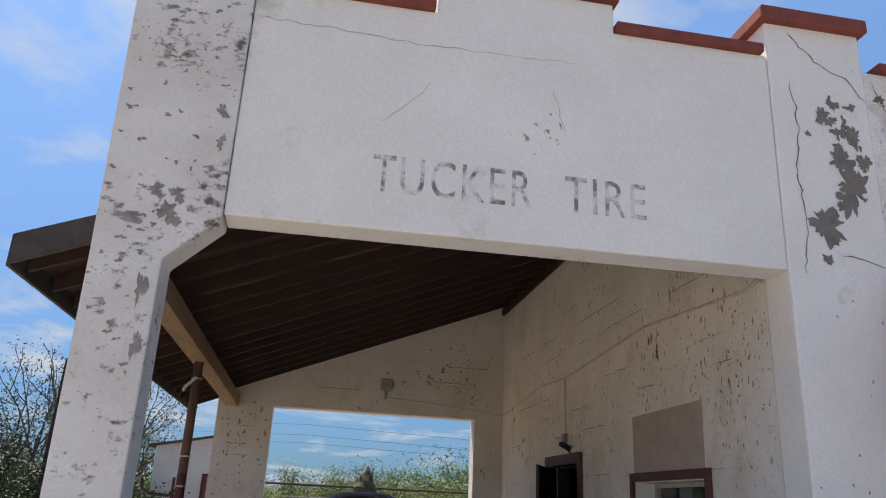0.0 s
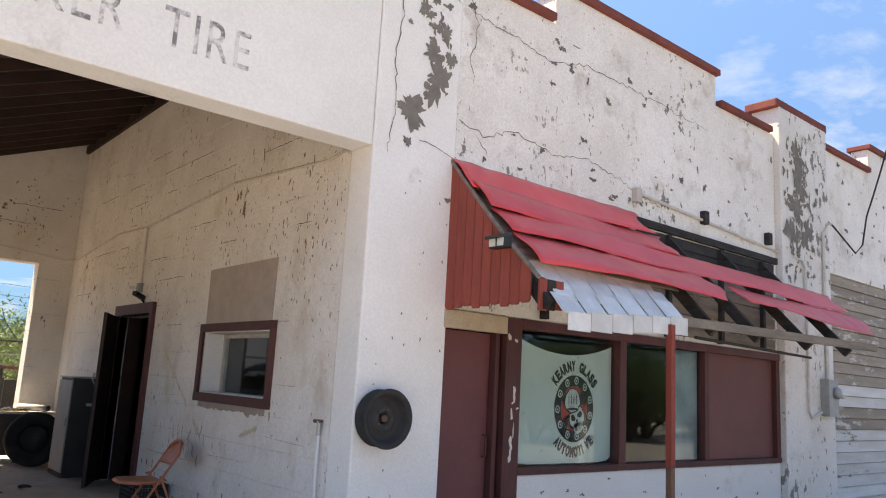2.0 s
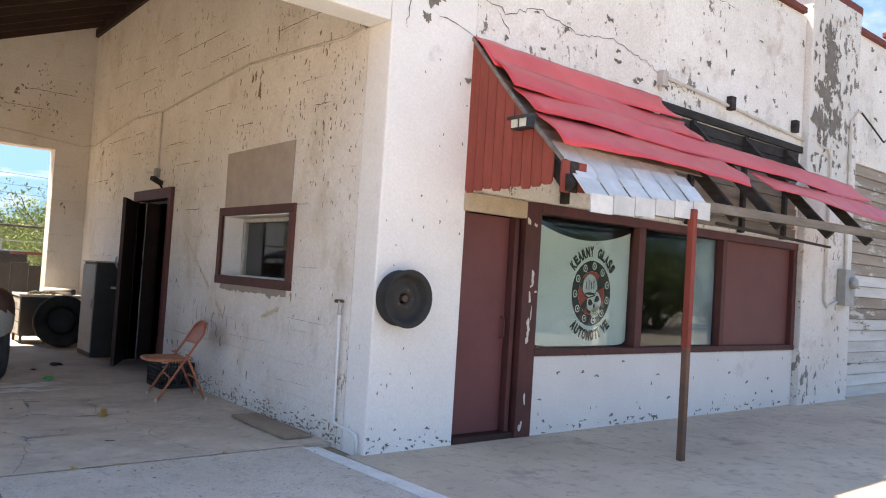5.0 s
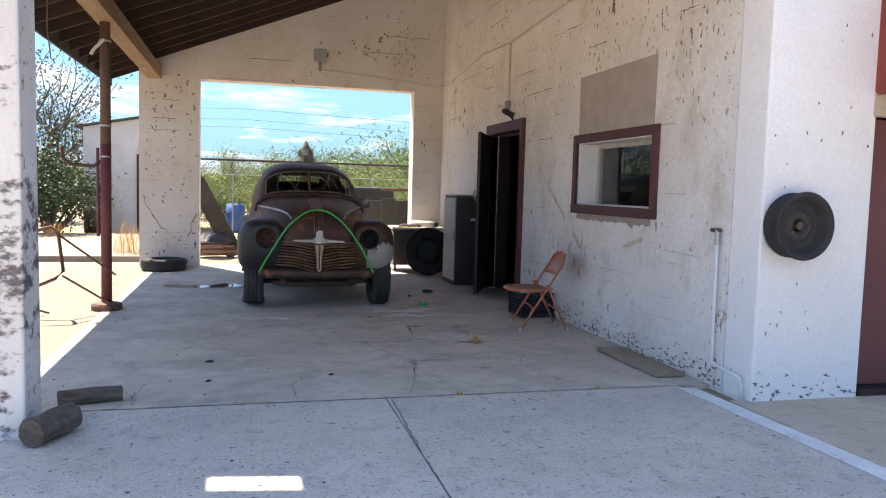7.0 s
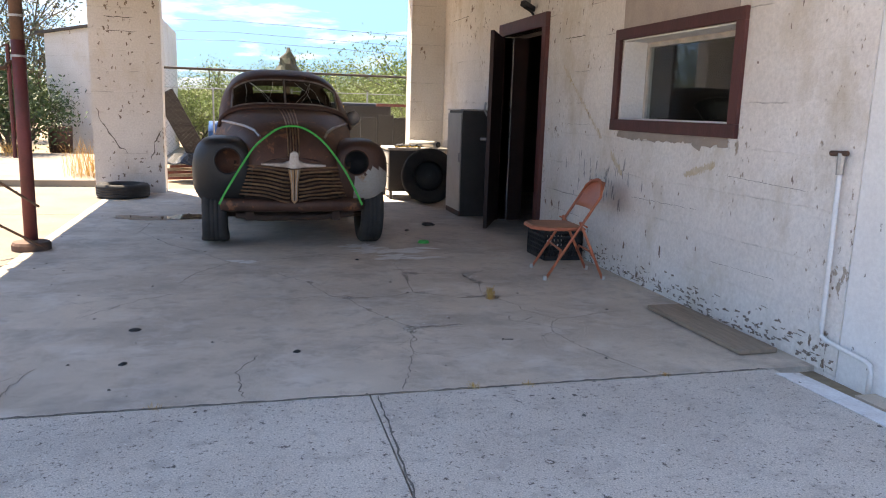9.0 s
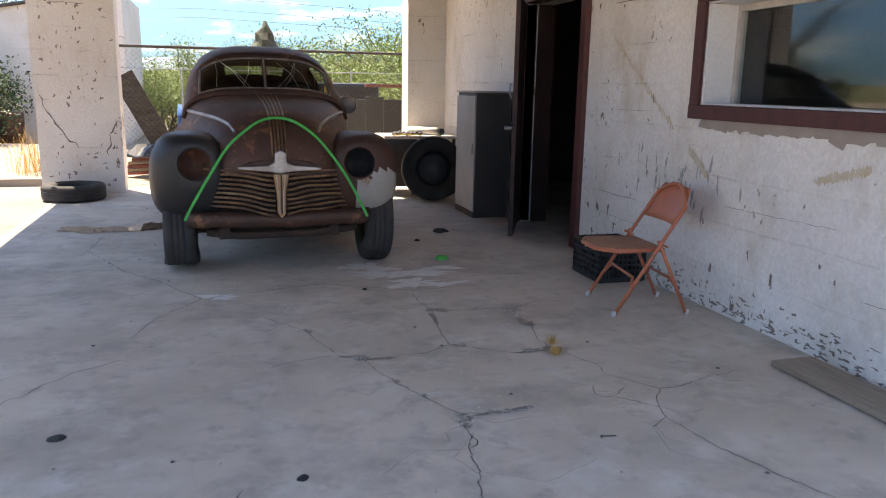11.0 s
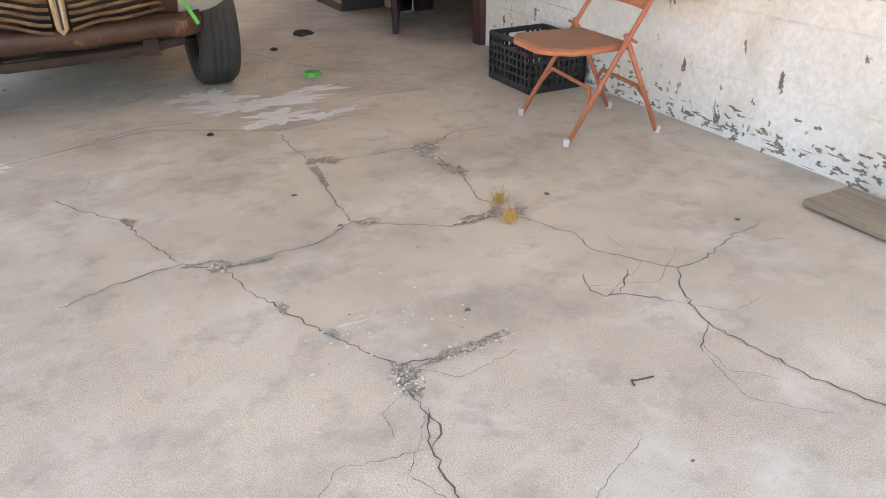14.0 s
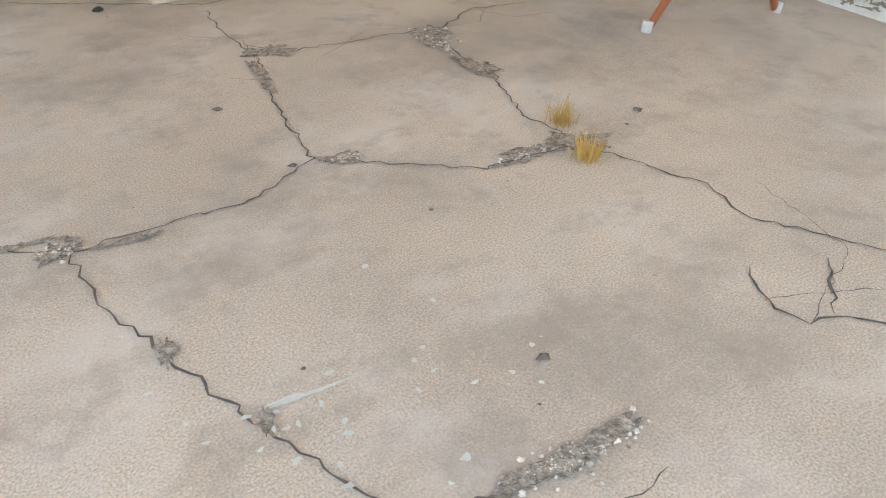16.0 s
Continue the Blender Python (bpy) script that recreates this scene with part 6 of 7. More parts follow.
    prism(b, [(cx - 0.31, 0.855), (cx - 0.10, 0.86), (cx - 0.045, 0.885), (cx - 0.04, 0.955), (cx, 0.975), (cx + 0.04, 0.955), (cx + 0.045, 0.885), (cx + 0.10, 0.86), (cx + 0.30, 0.845), (cx + 0.30, 0.825), (cx + 0.08, 0.815), (cx, 0.80), (cx - 0.08, 0.815), (cx - 0.31, 0.835)], "y", 9.705, 9.75)
    part("nose_emblem", b, M_CHROME, car, "pitted chrome nose emblem", bevel=0.006)
    for k in range(5):
        b = bmesh.new()
        dx = (k - 2) * 0.026
        tube(b, [(cx + dx * s, y, z) for s, y, z in ((1.0, 9.80, 0.92), (1.0, 9.832, 1.0), (1.0, 9.92, 1.115), (1.05, 10.07, 1.215), (1.15, 10.35, 1.270), (1.3, 10.7, 1.315), (1.5, 11.05, 1.340), (1.6, 11.2, 1.35))], 0.0075, 5)
        part("bonnet_strip", b, M_BRASS if k in (0, 4, 2) else M_BAR, car, "tarnished bonnet strip")
    # valance, frame, axle
    b = bmesh.new()
    rows = []
    for t in range(17):
        u = t / 16 * 2 - 1
        dent = 0.02 * noise.noise(Vector((u * 4, 1, 2)))
        rows.append([(cx + 0.70 * u, 9.80 + 0.10 * u * u + dent, 0.50), (cx + 0.70 * u, 9.76 + 0.10 * u * u + dent, 0.46), (cx + 0.69 * u, 9.77 + 0.1 * u * u + dent, 0.40 + dent), (cx + 0.68 * u, 9.84 + 0.1 * u * u, 0.375 + dent)])
    grid(b, rows)
    thick(part("valance", b, M_RUST, car, smooth=True), 0.012)
    b = bmesh.new()
    tube(b, [(cx - 0.72, 10.25, 0.31), (cx + 0.72, 10.25, 0.31)], 0.04, 8)
    part("front_axle", b, M_RUST_DARK, car)
    for sgn in (-1, 1):
        part("frame_rail", boxes((cx + sgn * 0.42 - 0.04, cx + sgn * 0.42 + 0.04, 9.9, 14.0, 0.28, 0.38)), M_RUST_DARK, car)
    b = bmesh.new()
    tube(b, [(cx - 0.55, 9.95, 0.33), (cx - 0.3, 9.92, 0.30), (cx + 0.3, 9.92, 0.31), (cx + 0.6, 9.95, 0.34)], 0.03, 8)
    part("cross_member", b, M_RUST_DARK, car)
    part("floor_pan", boxes((cx - 0.7, cx + 0.7, 11.0, 14.0, 0.38, 0.40)), M_RUST_DARK, car)
    b = bmesh.new()
    lathe(b, [(0.001, -0.06), (0.06, -0.045), (0.085, 0.0), (0.075, 0.03), (0.001, 0.05)], (cx + 0.79, 11.45, 1.27), "y", 18)
    part("side_lamp", b, M_STEEL, car, "dull round spot lamp", smooth=True)
    b = bmesh.new()
    tube(b, [(cx + 0.70, 11.42, 1.22), (cx + 0.78, 11.45, 1.26)], 0.014, 6)
    part("lamp_arm", b, M_STEEL, car)
    strap = thing("ratchet_strap", "bright green webbing strap over the car bonnet", "strap")
    strap.location = (cx, 9.9, 1.2)
    b = bmesh.new()
    path = [(0.535, 9.745, 0.46), (0.60, 9.76, 0.585), (0.75, 9.80, 0.83), (0.86, 9.855, 0.99), (0.97, 9.90, 1.09), (1.10, 9.97, 1.175), (1.235, 10.03, 1.20), (1.36, 9.97, 1.175), (1.49, 9.90, 1.09), (1.60, 9.85, 0.97), (1.75, 9.80, 0.75), (1.90, 9.765, 0.45)]
    knots, path = path, []
    for k in range(len(knots) - 1):
        p0, p1, p2, p3 = (Vector(knots[min(max(q, 0), len(knots) - 1)]) for q in (k - 1, k, k + 1, k + 2))
        for q in range(4):
            t = q / 4
            path.append(tuple(0.5 * (2 * p1 + (p2 - p0) * t + (2 * p0 - 5 * p1 + 4 * p2 - p3) * t * t + (3 * p1 - p0 - 3 * p2 + p3) * t ** 3)))
    path.append(knots[-1])
    rows = []
    for k, p in enumerate(path):
        a, c = Vector(path[max(0, k - 1)]), Vector(path[min(len(path) - 1, k + 1)])
        d = (c - a).normalized()
        side = d.cross(Vector((0, -1, 0.35))).normalized() * 0.010
        rows.append([tuple(Vector(p) - side), tuple(Vector(p) + side)])
    grid(b, rows)
    thick(part("webbing", b, M_STRAP, strap), 0.003)


old_car()


# ---- things in the bay ----
def folding_chair():
    ch = thing("folding_chair", "salmon orange metal folding chair against the white wall", "chair", at=(3.5, 8.45, 0))
    A, Bf, C, D = Vector((3.245, 8.225, 0)), Vector((3.32, 8.74, 0)), Vector((3.76, 8.17, 0)), Vector((3.80, 8.60, 0))
    tl, trr = Vector((3.70, 8.19, 0.72)), Vector((3.735, 8.63, 0.72))
    arc = [tl.lerp(trr, t) + Vector((0.055 * math.sin(math.pi * t), 0, 0.125 * math.sin(math.pi * t) ** 0.6)) for t in [k / 10 for k in range(1, 10)]]
    b = bmesh.new()
    tube(b, [A, A.lerp(tl, 0.62), tl] + arc + [trr, Bf.lerp(trr, 0.62), Bf], 0.0125, 8)
    part("front_frame", b, M_ORANGE, ch, smooth=True)
    for f, top in ((C, Vector((3.53, 8.205, 0.50))), (D, Vector((3.56, 8.64, 0.50)))):
        b = bmesh.new()
        tube(b, [f, top], 0.0125, 8)
        part("rear_leg", b, M_ORANGE, ch, smooth=True)
    b = bmesh.new()
    q0, q1 = C.lerp(Vector((3.53, 8.205, 0.5)), 0.35), D.lerp(Vector((3.56, 8.64, 0.5)), 0.35)
    up = Vector((-0.02, 0, 0.06))
    tube(b, [q0, q0 + up + Vector((0, 0.06, 0)), q1 + up - Vector((0, 0.06, 0)), q1], 0.010, 8)
    part("rear_stretcher", b, M_ORANGE, ch, smooth=True)
    b = bmesh.new()
    q0, q1 = A.lerp(tl, 0.24), Bf.lerp(trr, 0.24)
    up = Vector((0.04, 0, 0.075))
    tube(b, [q0, q0 + up + Vector((0, 0.05, 0)), q1 + up - Vector((0, 0.05, 0)), q1], 0.010, 8)
    part("front_stretcher", b, M_ORANGE, ch, smooth=True)
    b = bmesh.new()
    out = [(3.20, 8.32), (3.16, 8.38), (3.185, 8.60), (3.235, 8.68), (3.42, 8.66), (3.60, 8.62), (3.585, 8.235), (3.40, 8.24), (3.27, 8.25)]
    prism(b, out, "z", 0.425, 0.455)
    part("seat", b, M_SEAT, ch, bevel=0.010)
    b = bmesh.new()
    rim = [Vector((x, y, 0.432)) for x, y in out]
    tube(b, rim, 0.014, 8, closed=True)
    part("seat_rim", b, M_ORANGE, ch, smooth=True)
    b = bmesh.new()
    rows = []
    for i in range(7):
        z = 0.60 + 0.235 * i / 6
        row = []
        for j in range(11):
            t = j / 10
            inset = 0.02 + (0.0 if i < 4 else 0.10 * ((i - 3) / 3) ** 2)
            tt = inset + (1 - 2 * inset) * t
            p0, p1 = A.lerp(tl, min(1.0, z / 0.72)), Bf.lerp(trr, min(1.0, z / 0.72))
            p = p0.lerp(p1, tt)
            row.append((p.x + (0.045 if z > 0.72 else 0.0) * (z - 0.72) / 0.12 + 0.03 * math.sin(math.pi * tt), p.y, z + (0.0 if i < 6 else 0.0)))
        rows.append(row)
    grid(b, rows)
    thick(part("backrest", b, M_ORANGE, ch, smooth=True), 0.006)
    for f in (A, Bf, C, D):
        b = bmesh.new()
        tube(b, [f, f + Vector((0.004, 0, 0.035))], 0.017, 10)
        part("foot_cap", b, M_RUBBERTIP, ch, "dirty white rubber foot")
    for y in (8.205, 8.645):
        b = bmesh.new()
        tube(b, [(3.53, y, 0.49), (3.60, y, 0.455)], 0.008, 6)
        part("hinge_link", b, M_ORANGE, ch)


folding_chair()


def milk_crate():
    c = thing("milk_crate", "black plastic lattice crate behind the chair", "crate", at=(3.75, 9.25, 0))
    x0, x1, y0, y1, h = 3.56, 3.94, 9.02, 9.46, 0.29
    part("base", boxes((x0, x1, y0, y1, 0.0, 0.015)), M_BLACKPLASTIC, c)
    for name, a, b_ in (("side", (x0, y0), (x1, y0)), ("side", (x0, y1), (x1, y1)), ("side", (x0, y0), (x0, y1)), ("side", (x1, y0), (x1, y1))):
        bm = bmesh.new()
        A, Bq = Vector((*a, 0)), Vector((*b_, 0))
        for z, hh in ((0.025, 0.04), (0.09, 0.014), (0.135, 0.014), (0.18, 0.014), (0.225, 0.02), (0.28, 0.03)):
            beam(bm, A + Vector((0, 0, z)), Bq + Vector((0, 0, z)), 0.014, hh)
        for k in range(11):
            p = A.lerp(Bq, k / 10)
            beam(bm, p + Vector((0, 0, 0.01)), p + Vector((0, 0, 0.29 if k not in (4, 5, 6) else 0.225)), 0.013, 0.018, (1, 0.3, 0))
        part(name, bm, M_BLACKPLASTIC, c)


milk_crate()


def metal_cabinet():
    c = thing("metal_cabinet", "scratched grey metal cabinet, daylit front and shaded sides coloured in", "cabinet", at=(3.75, 12.35, 0))
    x0, x1, y0, y1, h = 3.535, 3.965, 12.02, 12.70, 1.40
    # Daylit door and shaded body are told apart by enamel colour.
    part("body", boxes((x0 + 0.02, x1, y0, y1, 0.0, h)), M_DARKMETAL, c, "cabinet body coloured dark as its shaded side", bevel=0.006)
    d = part("door", boxes((x0, x0 + 0.017, y0 + 0.005, y1 - 0.005, 0.07, h - 0.035)), M_GREYMETAL, c, "light grey scratched door", bevel=0.004)
    part("plinth", boxes((x0 + 0.004, x0 + 0.019, y0, y1, 0.0, 0.065)), M_RUSTPIPE, c, "rusty plinth")
    part("top", boxes((x0 - 0.005, x1, y0 - 0.006, y1 + 0.006, h + 0.001, h + 0.02)), M_GREYMETAL, c)
    part("handle", boxes((x0 - 0.015, x0 - 0.001, y0 + 0.05, y0 + 0.07, 0.72, 0.84)), M_STEEL, d, "steel handle")


metal_cabinet()

bt = thing("large_tyre", "big worn black tyre leaning on the desk", "tyre", at=(3.45, 13.5, 0))
m = tyre_mesh((0, 0, 0), 0.415, 0.26, 0, "y")
bmesh.ops.transform(m, matrix=pose(3.46, 13.45, 0.413, -6, 0, -12), verts=m.verts)
part("casing", m, M_TYRE, bt, smooth=True)
m = bmesh.new()
lathe(m, [(0.001, -0.05), (0.12, -0.045), (0.16, -0.02), (0.24, -0.03), (0.24, 0.03)], (0, 0, 0), "y", 24)
bmesh.ops.transform(m, matrix=pose(3.46, 13.45, 0.413, -6, 0, -12), verts=m.verts)
part("wheel_disc", m, M_PRIMER, bt, "dark dusty wheel disc", smooth=True)

ty = thing("loose_tyre", "old tyre lying flat beside the rear pillar", "tyre", at=(-0.97, 14.3, 0), bm=None)
m = tyre_mesh((-0.96, 14.22, 0.10), 0.37, 0.20, 0, "z")
part("casing", m, M_TYRE, ty, smooth=True)


def old_desk():
    d = thing("old_desk", "battered grey desk used as a workbench", "desk", at=(3.4, 14.25, 0))
    x0, x1, y0, y1, h = 2.95, 3.95, 13.95, 14.62, 0.76
    part("desktop", boxes((x0 - 0.03, x1, y0 - 0.03, y1, h, h + 0.04)), M_CONDUIT, d, "worn pale desktop", bevel=0.006)
    part("pedestal", boxes((x0, x0 + 0.42, y0, y1 - 0.02, 0.12, h)), M_DARKMETAL, d, bevel=0.004)
    for k in range(3):
        dr = part("drawer", boxes((x0 - 0.015, x0 - 0.001, y0 + 0.03, y1 - 0.06, 0.15 + k * 0.20, 0.33 + k * 0.20)), M_GREYMETAL, d, bevel=0.003)
        part("pull", boxes((x0 - 0.03, x0 - 0.016, y0 + 0.25, y0 + 0.40, 0.23 + k * 0.2, 0.25 + k * 0.2)), M_STEEL, dr)
    for x, y in ((x0 + 0.03, y0 + 0.03), (x0 + 0.38, y0 + 0.03), (x0 + 0.03, y1 - 0.07), (x1 - 0.05, y0 + 0.03), (x1 - 0.05, y1 - 0.07)):
        part("leg", boxes((x - 0.02, x + 0.02, y - 0.02, y + 0.02, 0.0, 0.12 if x < x0 + 0.5 else h)), M_DARKMETAL, d)
    r = thing("rolled_tube", "grey rolled sheet lying on the desk", "tube", at=(3.5, 14.3, h + 0.04))
    b = bmesh.new()
    tube(b, [(3.38, 14.42, h + 0.095), (3.72, 14.0, h + 0.095)], 0.053, 14)
    part("roll", b, M_CONDUIT, r, smooth=True)
    b = bmesh.new()
    tube(b, [(3.725, 13.994, h + 0.095), (3.735, 13.98, h + 0.095)], 0.045, 14)
    part("end", b, M_TRIMDARK, r)
    t = thing("tool_pile", "pile of dark tools and yellow cord on the desk", "tools", at=(3.25, 14.1, h + 0.04))
    b = bmesh.new()
    for k in range(7):
        x = 3.05 + 0.06 * k
        beam(b, (x, 14.0 + 0.03 * (k % 3), h + 0.06), (x + 0.12, 14.35, h + 0.065 + 0.01 * (k % 2)), 0.03, 0.03)
    part("tools", b, M_BLACKPLASTIC, t)
    b = bmesh.new()
    tube(b, [(3.05 + 0.4 * k / 20, 13.98 + 0.03 * math.sin(k * 1.3), h + 0.052 + 0.01 * (k % 2)) for k in range(21)], 0.008, 6)
    part("cord", b, M_YELLOW, t, "yellow cord")


old_desk()


def steel_post():
    p = thing("eave_post", "rusty red steel post carrying the eave beam", "post", at=(-1.19, 10.05, 0))
    X, Y = -1.17, 10.05
    zt = roof_z(-1.16) - 0.37
    b = bmesh.new()
    lathe(b, [(0.001, 0.0), (0.17, 0.0), (0.17, 0.05), (0.155, 0.075), (0.10, 0.085), (0.055, 0.09), (0.001, 0.09)], (X, Y, 0), "z", 16)
    part("base_plate", b, M_RUSTPIPE, p, "rusty round base")
    b = bmesh.new()
    tube(b, [(X, Y, 0.08), (X, Y, 1.9)], 0.058, 14)
    part("lower_tube", b, M_REDPIPE, p, smooth=True)
    b = bmesh.new()
    tube(b, [(X, Y, 1.9), (X, Y, zt)], 0.056, 14)
    part("upper_tube", b, M_RUSTPIPE, p, "brown rusty upper tube", smooth=True)
    for z in (1.75, 2.1, zt - 0.22):
        b = bmesh.new()
        tube(b, [(X, Y, z), (X, Y, z + 0.02)], 0.066, 14)
        part("clamp", b, M_STEEL, p)
    b = bmesh.new()
    tube(b, [(X - 0.085, Y, 0.85), (X - 0.085, Y, 1.86)], 0.018, 8)
    part("side_pipe", b, M_REDPIPE, p)
    b = bmesh.new()
    tube(b, [(X - 0.06, Y, 1.72), (X - 0.12, Y - 0.02, 1.65), (X - 0.34, Y - 0.1, 1.66), (X - 0.42, Y - 0.12, 1.72), (X - 0.44, Y - 0.12, 1.86)], 0.02, 8)
    part("hook", b, M_RUSTPIPE, p, "bent hook arm", smooth=True)
    b = bmesh.new()
    tube(b, [(X, Y - 0.06, zt - 0.2), (X - 0.1, Y - 0.1, zt - 0.32), (X - 0.13, Y - 0.1, zt - 0.38)], 0.02, 6)
    part("rope_knot", b, M_CONDUIT, p, "knotted rope end")
    w = thing("hanging_wire", "thin wire hanging from the eave", "wire", at=(-1.6, 8.5, 2.7))
    b = bmesh.new()
    tube(b, [(-1.42, 8.6, roof_z(-1.42)), (-1.43, 8.6, 2.9), (-1.40, 8.6, 2.62), (-1.37, 8.6, 2.60)], 0.006, 5)
    part("strand", b, M_RUSTPIPE, w)


steel_post()

fr_ = thing("tube_frame", "bent rusty tubular steel frame on the yard slab", "metal frame", at=(-1.9, 9.6, 0))
b = bmesh.new()
tube(b, [(-2.6, 9.3, 0.72), (-2.1, 9.4, 0.85), (-1.62, 9.5, 0.98), (-1.56, 9.52, 0.92), (-1.52, 9.55, 0.50), (-1.60, 9.56, 0.42), (-2.1, 9.45, 0.20), (-2.7, 9.3, 0.02)], 0.018, 8)
part("hoop", b, M_RUSTPIPE, fr_, smooth=True)
for pts in ([(-1.6, 9.52, 0.93), (-1.05, 9.9, 0.42)], [(-1.53, 9.55, 0.45), (-1.02, 9.95, 0.02)], [(-2.3, 9.35, 0.30), (-1.7, 9.7, 0.02)]):
    b = bmesh.new()
    tube(b, pts, 0.012, 6)
    part("stay", b, M_RUSTPIPE, fr_)

pl = bmesh.new()
beam(pl, (3.785, 6.12, 0.02), (3.775, 7.2, 0.022), 0.27, 0.028)
plank = thing("loose_plank", "weathered wooden plank on the floor by the wall", "plank", pl, M_PLANK, bevel=0.004)
for a, b_, r, lab in (((-0.76, 5.20, 0.08), (-0.62, 5.50, 0.085), 0.085, "split grey log beside the column foot"), ((-0.80, 6.02, 0.05), (-0.42, 6.12, 0.05), 0.055, "thin grey log on the slab edge")):
    b = bmesh.new()
    A, Bq = Vector(a), Vector(b_)
    tube(b, [A, A.lerp(Bq, 0.3), A.lerp(Bq, 0.6), Bq], r, 9)
    for v in b.verts:
        v.co += Vector(noise.noise_vector(v.co * 14)) * 0.014
    thing("log", lab, "log", b, M_LOG)

tw = bmesh.new()
tube(tw, [(2.32, 6.635, 0.004), (2.325, 6.655, 0.006), (2.34, 6.65, 0.004), (2.39, 6.64, 0.005)], 0.0028, 5)
thing("twig", "small dry twig on the concrete", "twig", tw, M_BARK)
for x, y, s in ((0.10, 7.2, 0.030), (0.12, 6.55, 0.025), (1.05, 6.62, 0.022), (2.95, 11.3, 0.07), (2.6, 10.9, 0.03), (1.78, 9.25, 0.02)):
    b = bmesh.new()
    lathe(b, [(0.001, s * 0.5), (s * 0.5, s * 0.42), (s, s * 0.15), (s * 1.1, 0.0)], (x, y, 0.0), "z", 9)
    for v in b.verts:
        v.co += Vector(((noise.noise(v.co * 23) * s), noise.noise(v.co * 19 + Vector((3, 0, 0))) * s, 0)) * 0.7
    thing("rag", "dark scrap lying on the concrete floor", "scrap", b, M_TYRE)
b = bmesh.new()
lathe(b, [(0.001, 0.03), (0.05, 0.025), (0.065, 0.0)], (2.61, 10.09, 0.0), "z", 8)
thing("green_lid", "small green plastic lid on the floor", "lid", b, M_STRAP)


def tuft(x, y, h, n, seed, r=0.04):
    q = random.Random(seed)
    bm = bmesh.new()
    for k in range(n):
        a, lean = q.uniform(0, 6.3), q.uniform(0.1, 0.9)
        bx, by = x + q.gauss(0, r), y + q.gauss(0, r)
        hh = h * q.uniform(0.5, 1.1)
        tx, ty_ = bx + lean * hh * math.cos(a), by + lean * hh * math.sin(a)
        w = 0.0010 + 0.004 * h
        s = (-math.sin(a) * w, math.cos(a) * w)
        v = [bm.verts.new(p) for p in ((bx - s[0], by - s[1], 0), (bx + s[0], by + s[1], 0), ((bx + tx) / 2 + s[0], (by + ty_) / 2 + s[1], hh * 0.6), (tx, ty_, hh), ((bx + tx) / 2 - s[0], (by + ty_) / 2 - s[1], hh * 0.6))]
        bm.faces.new(v)
    return bm


for x, y, h, n, s in ((2.62, 7.82, 0.06, 90, 1), (2.57, 7.65, 0.06, 90, 2), (0.35, 5.88, 0.03, 20, 3), (1.9, 5.88, 0.035, 40, 4), (2.2, 5.88, 0.025, 20, 6), (3.0, 5.88, 0.025, 24, 5)):
    tagged(thing("dry_grass_tuft", "straw-coloured grass tuft growing from a crack", "grass", tuft(x, y, h, n, s, 0.014), M_STRAW), group="weeds in floor cracks")


# ---- yard and distance ----
def leaf_mesh(name, points, size, mat, seed, spread):
    """Many small leaves scattered round the given twig points."""
    g = np.random.default_rng(seed)
    pts = np.asarray(points)
    n = len(pts)
    c = pts + g.normal(0, 1, (n, 3)) * spread
    u = g.normal(0, 1, (n, 3))
    u /= np.linalg.norm(u, axis=1)[:, None]
    v = np.cross(u, g.normal(0, 1, (n, 3)))
    v /= np.linalg.norm(v, axis=1)[:, None] + 1e-9
    s = size * g.uniform(0.5, 1.2, (n, 1))
    quad = np.stack([c - u * s, c + v * s * 0.45, c + u * s, c - v * s * 0.45], 1).reshape(-1, 3)
    faces = np.arange(4 * n).reshape(-1, 4)
    me = bpy.data.meshes.new(name)
    me.from_pydata(quad.tolist(), [], faces.tolist())
    me.materials.append(mat)
    return me


def tree(name, label, h, width, leaves, leaf, mat, seed, size=0.07, limbs=9, trunk=0.09, low=0.15, spread=0.22):
    """A many-limbed desert tree at the origin: tapered trunk, branching limbs, loose crown."""
    q = random.Random(seed)
    t = thing(name, label, "tree")
    bm = bmesh.new()
    twigs = []

    def grow(p, d, length, r, depth):
        pts = [p]
        for k in range(4):
            d = (d + Vector((q.gauss(0, 0.22), q.gauss(0, 0.22), q.gauss(0.03, 0.12)))).normalized()
            p = p + d * length / 4
            pts.append(p)
        tube(bm, pts, r, 5 if depth else 7, r * 0.55)
        if depth < 2:
            for k in range(3 if depth == 0 else 3):
                nd = (d + Vector((q.gauss(0, 0.6), q.gauss(0, 0.6), q.gauss(0.1, 0.35)))).normalized()
                grow(pts[q.randint(2, 4)], nd, length * q.uniform(0.5, 0.8), r * 0.5, depth + 1)
        if depth:
            twigs.extend(pts[1:])
    for k in range(limbs):
        a = 2 * math.pi * k / limbs + q.uniform(-0.3, 0.3)
        out = q.uniform(0.15, 1.0) * width / h
        grow(Vector((q.uniform(-0.1, 0.1), q.uniform(-0.1, 0.1), 0)), Vector((math.cos(a) * out, math.sin(a) * out, 1)).normalized(), h * q.uniform(0.4, 0.58), trunk * q.uniform(0.5, 1), 0)
    part("trunk", bm, M_BARK, t)
    pts = []
    for k in range(leaves):
        p = twigs[q.randrange(len(twigs))]
        if p.z < low * h * q.random():
            continue
        pts.append(tuple(p))
    ob = new("crown", leaf_mesh("crown", pts, size, mat, seed, spread))
    ob.parent = t
    ob["kind"] = "stuff"
    return t


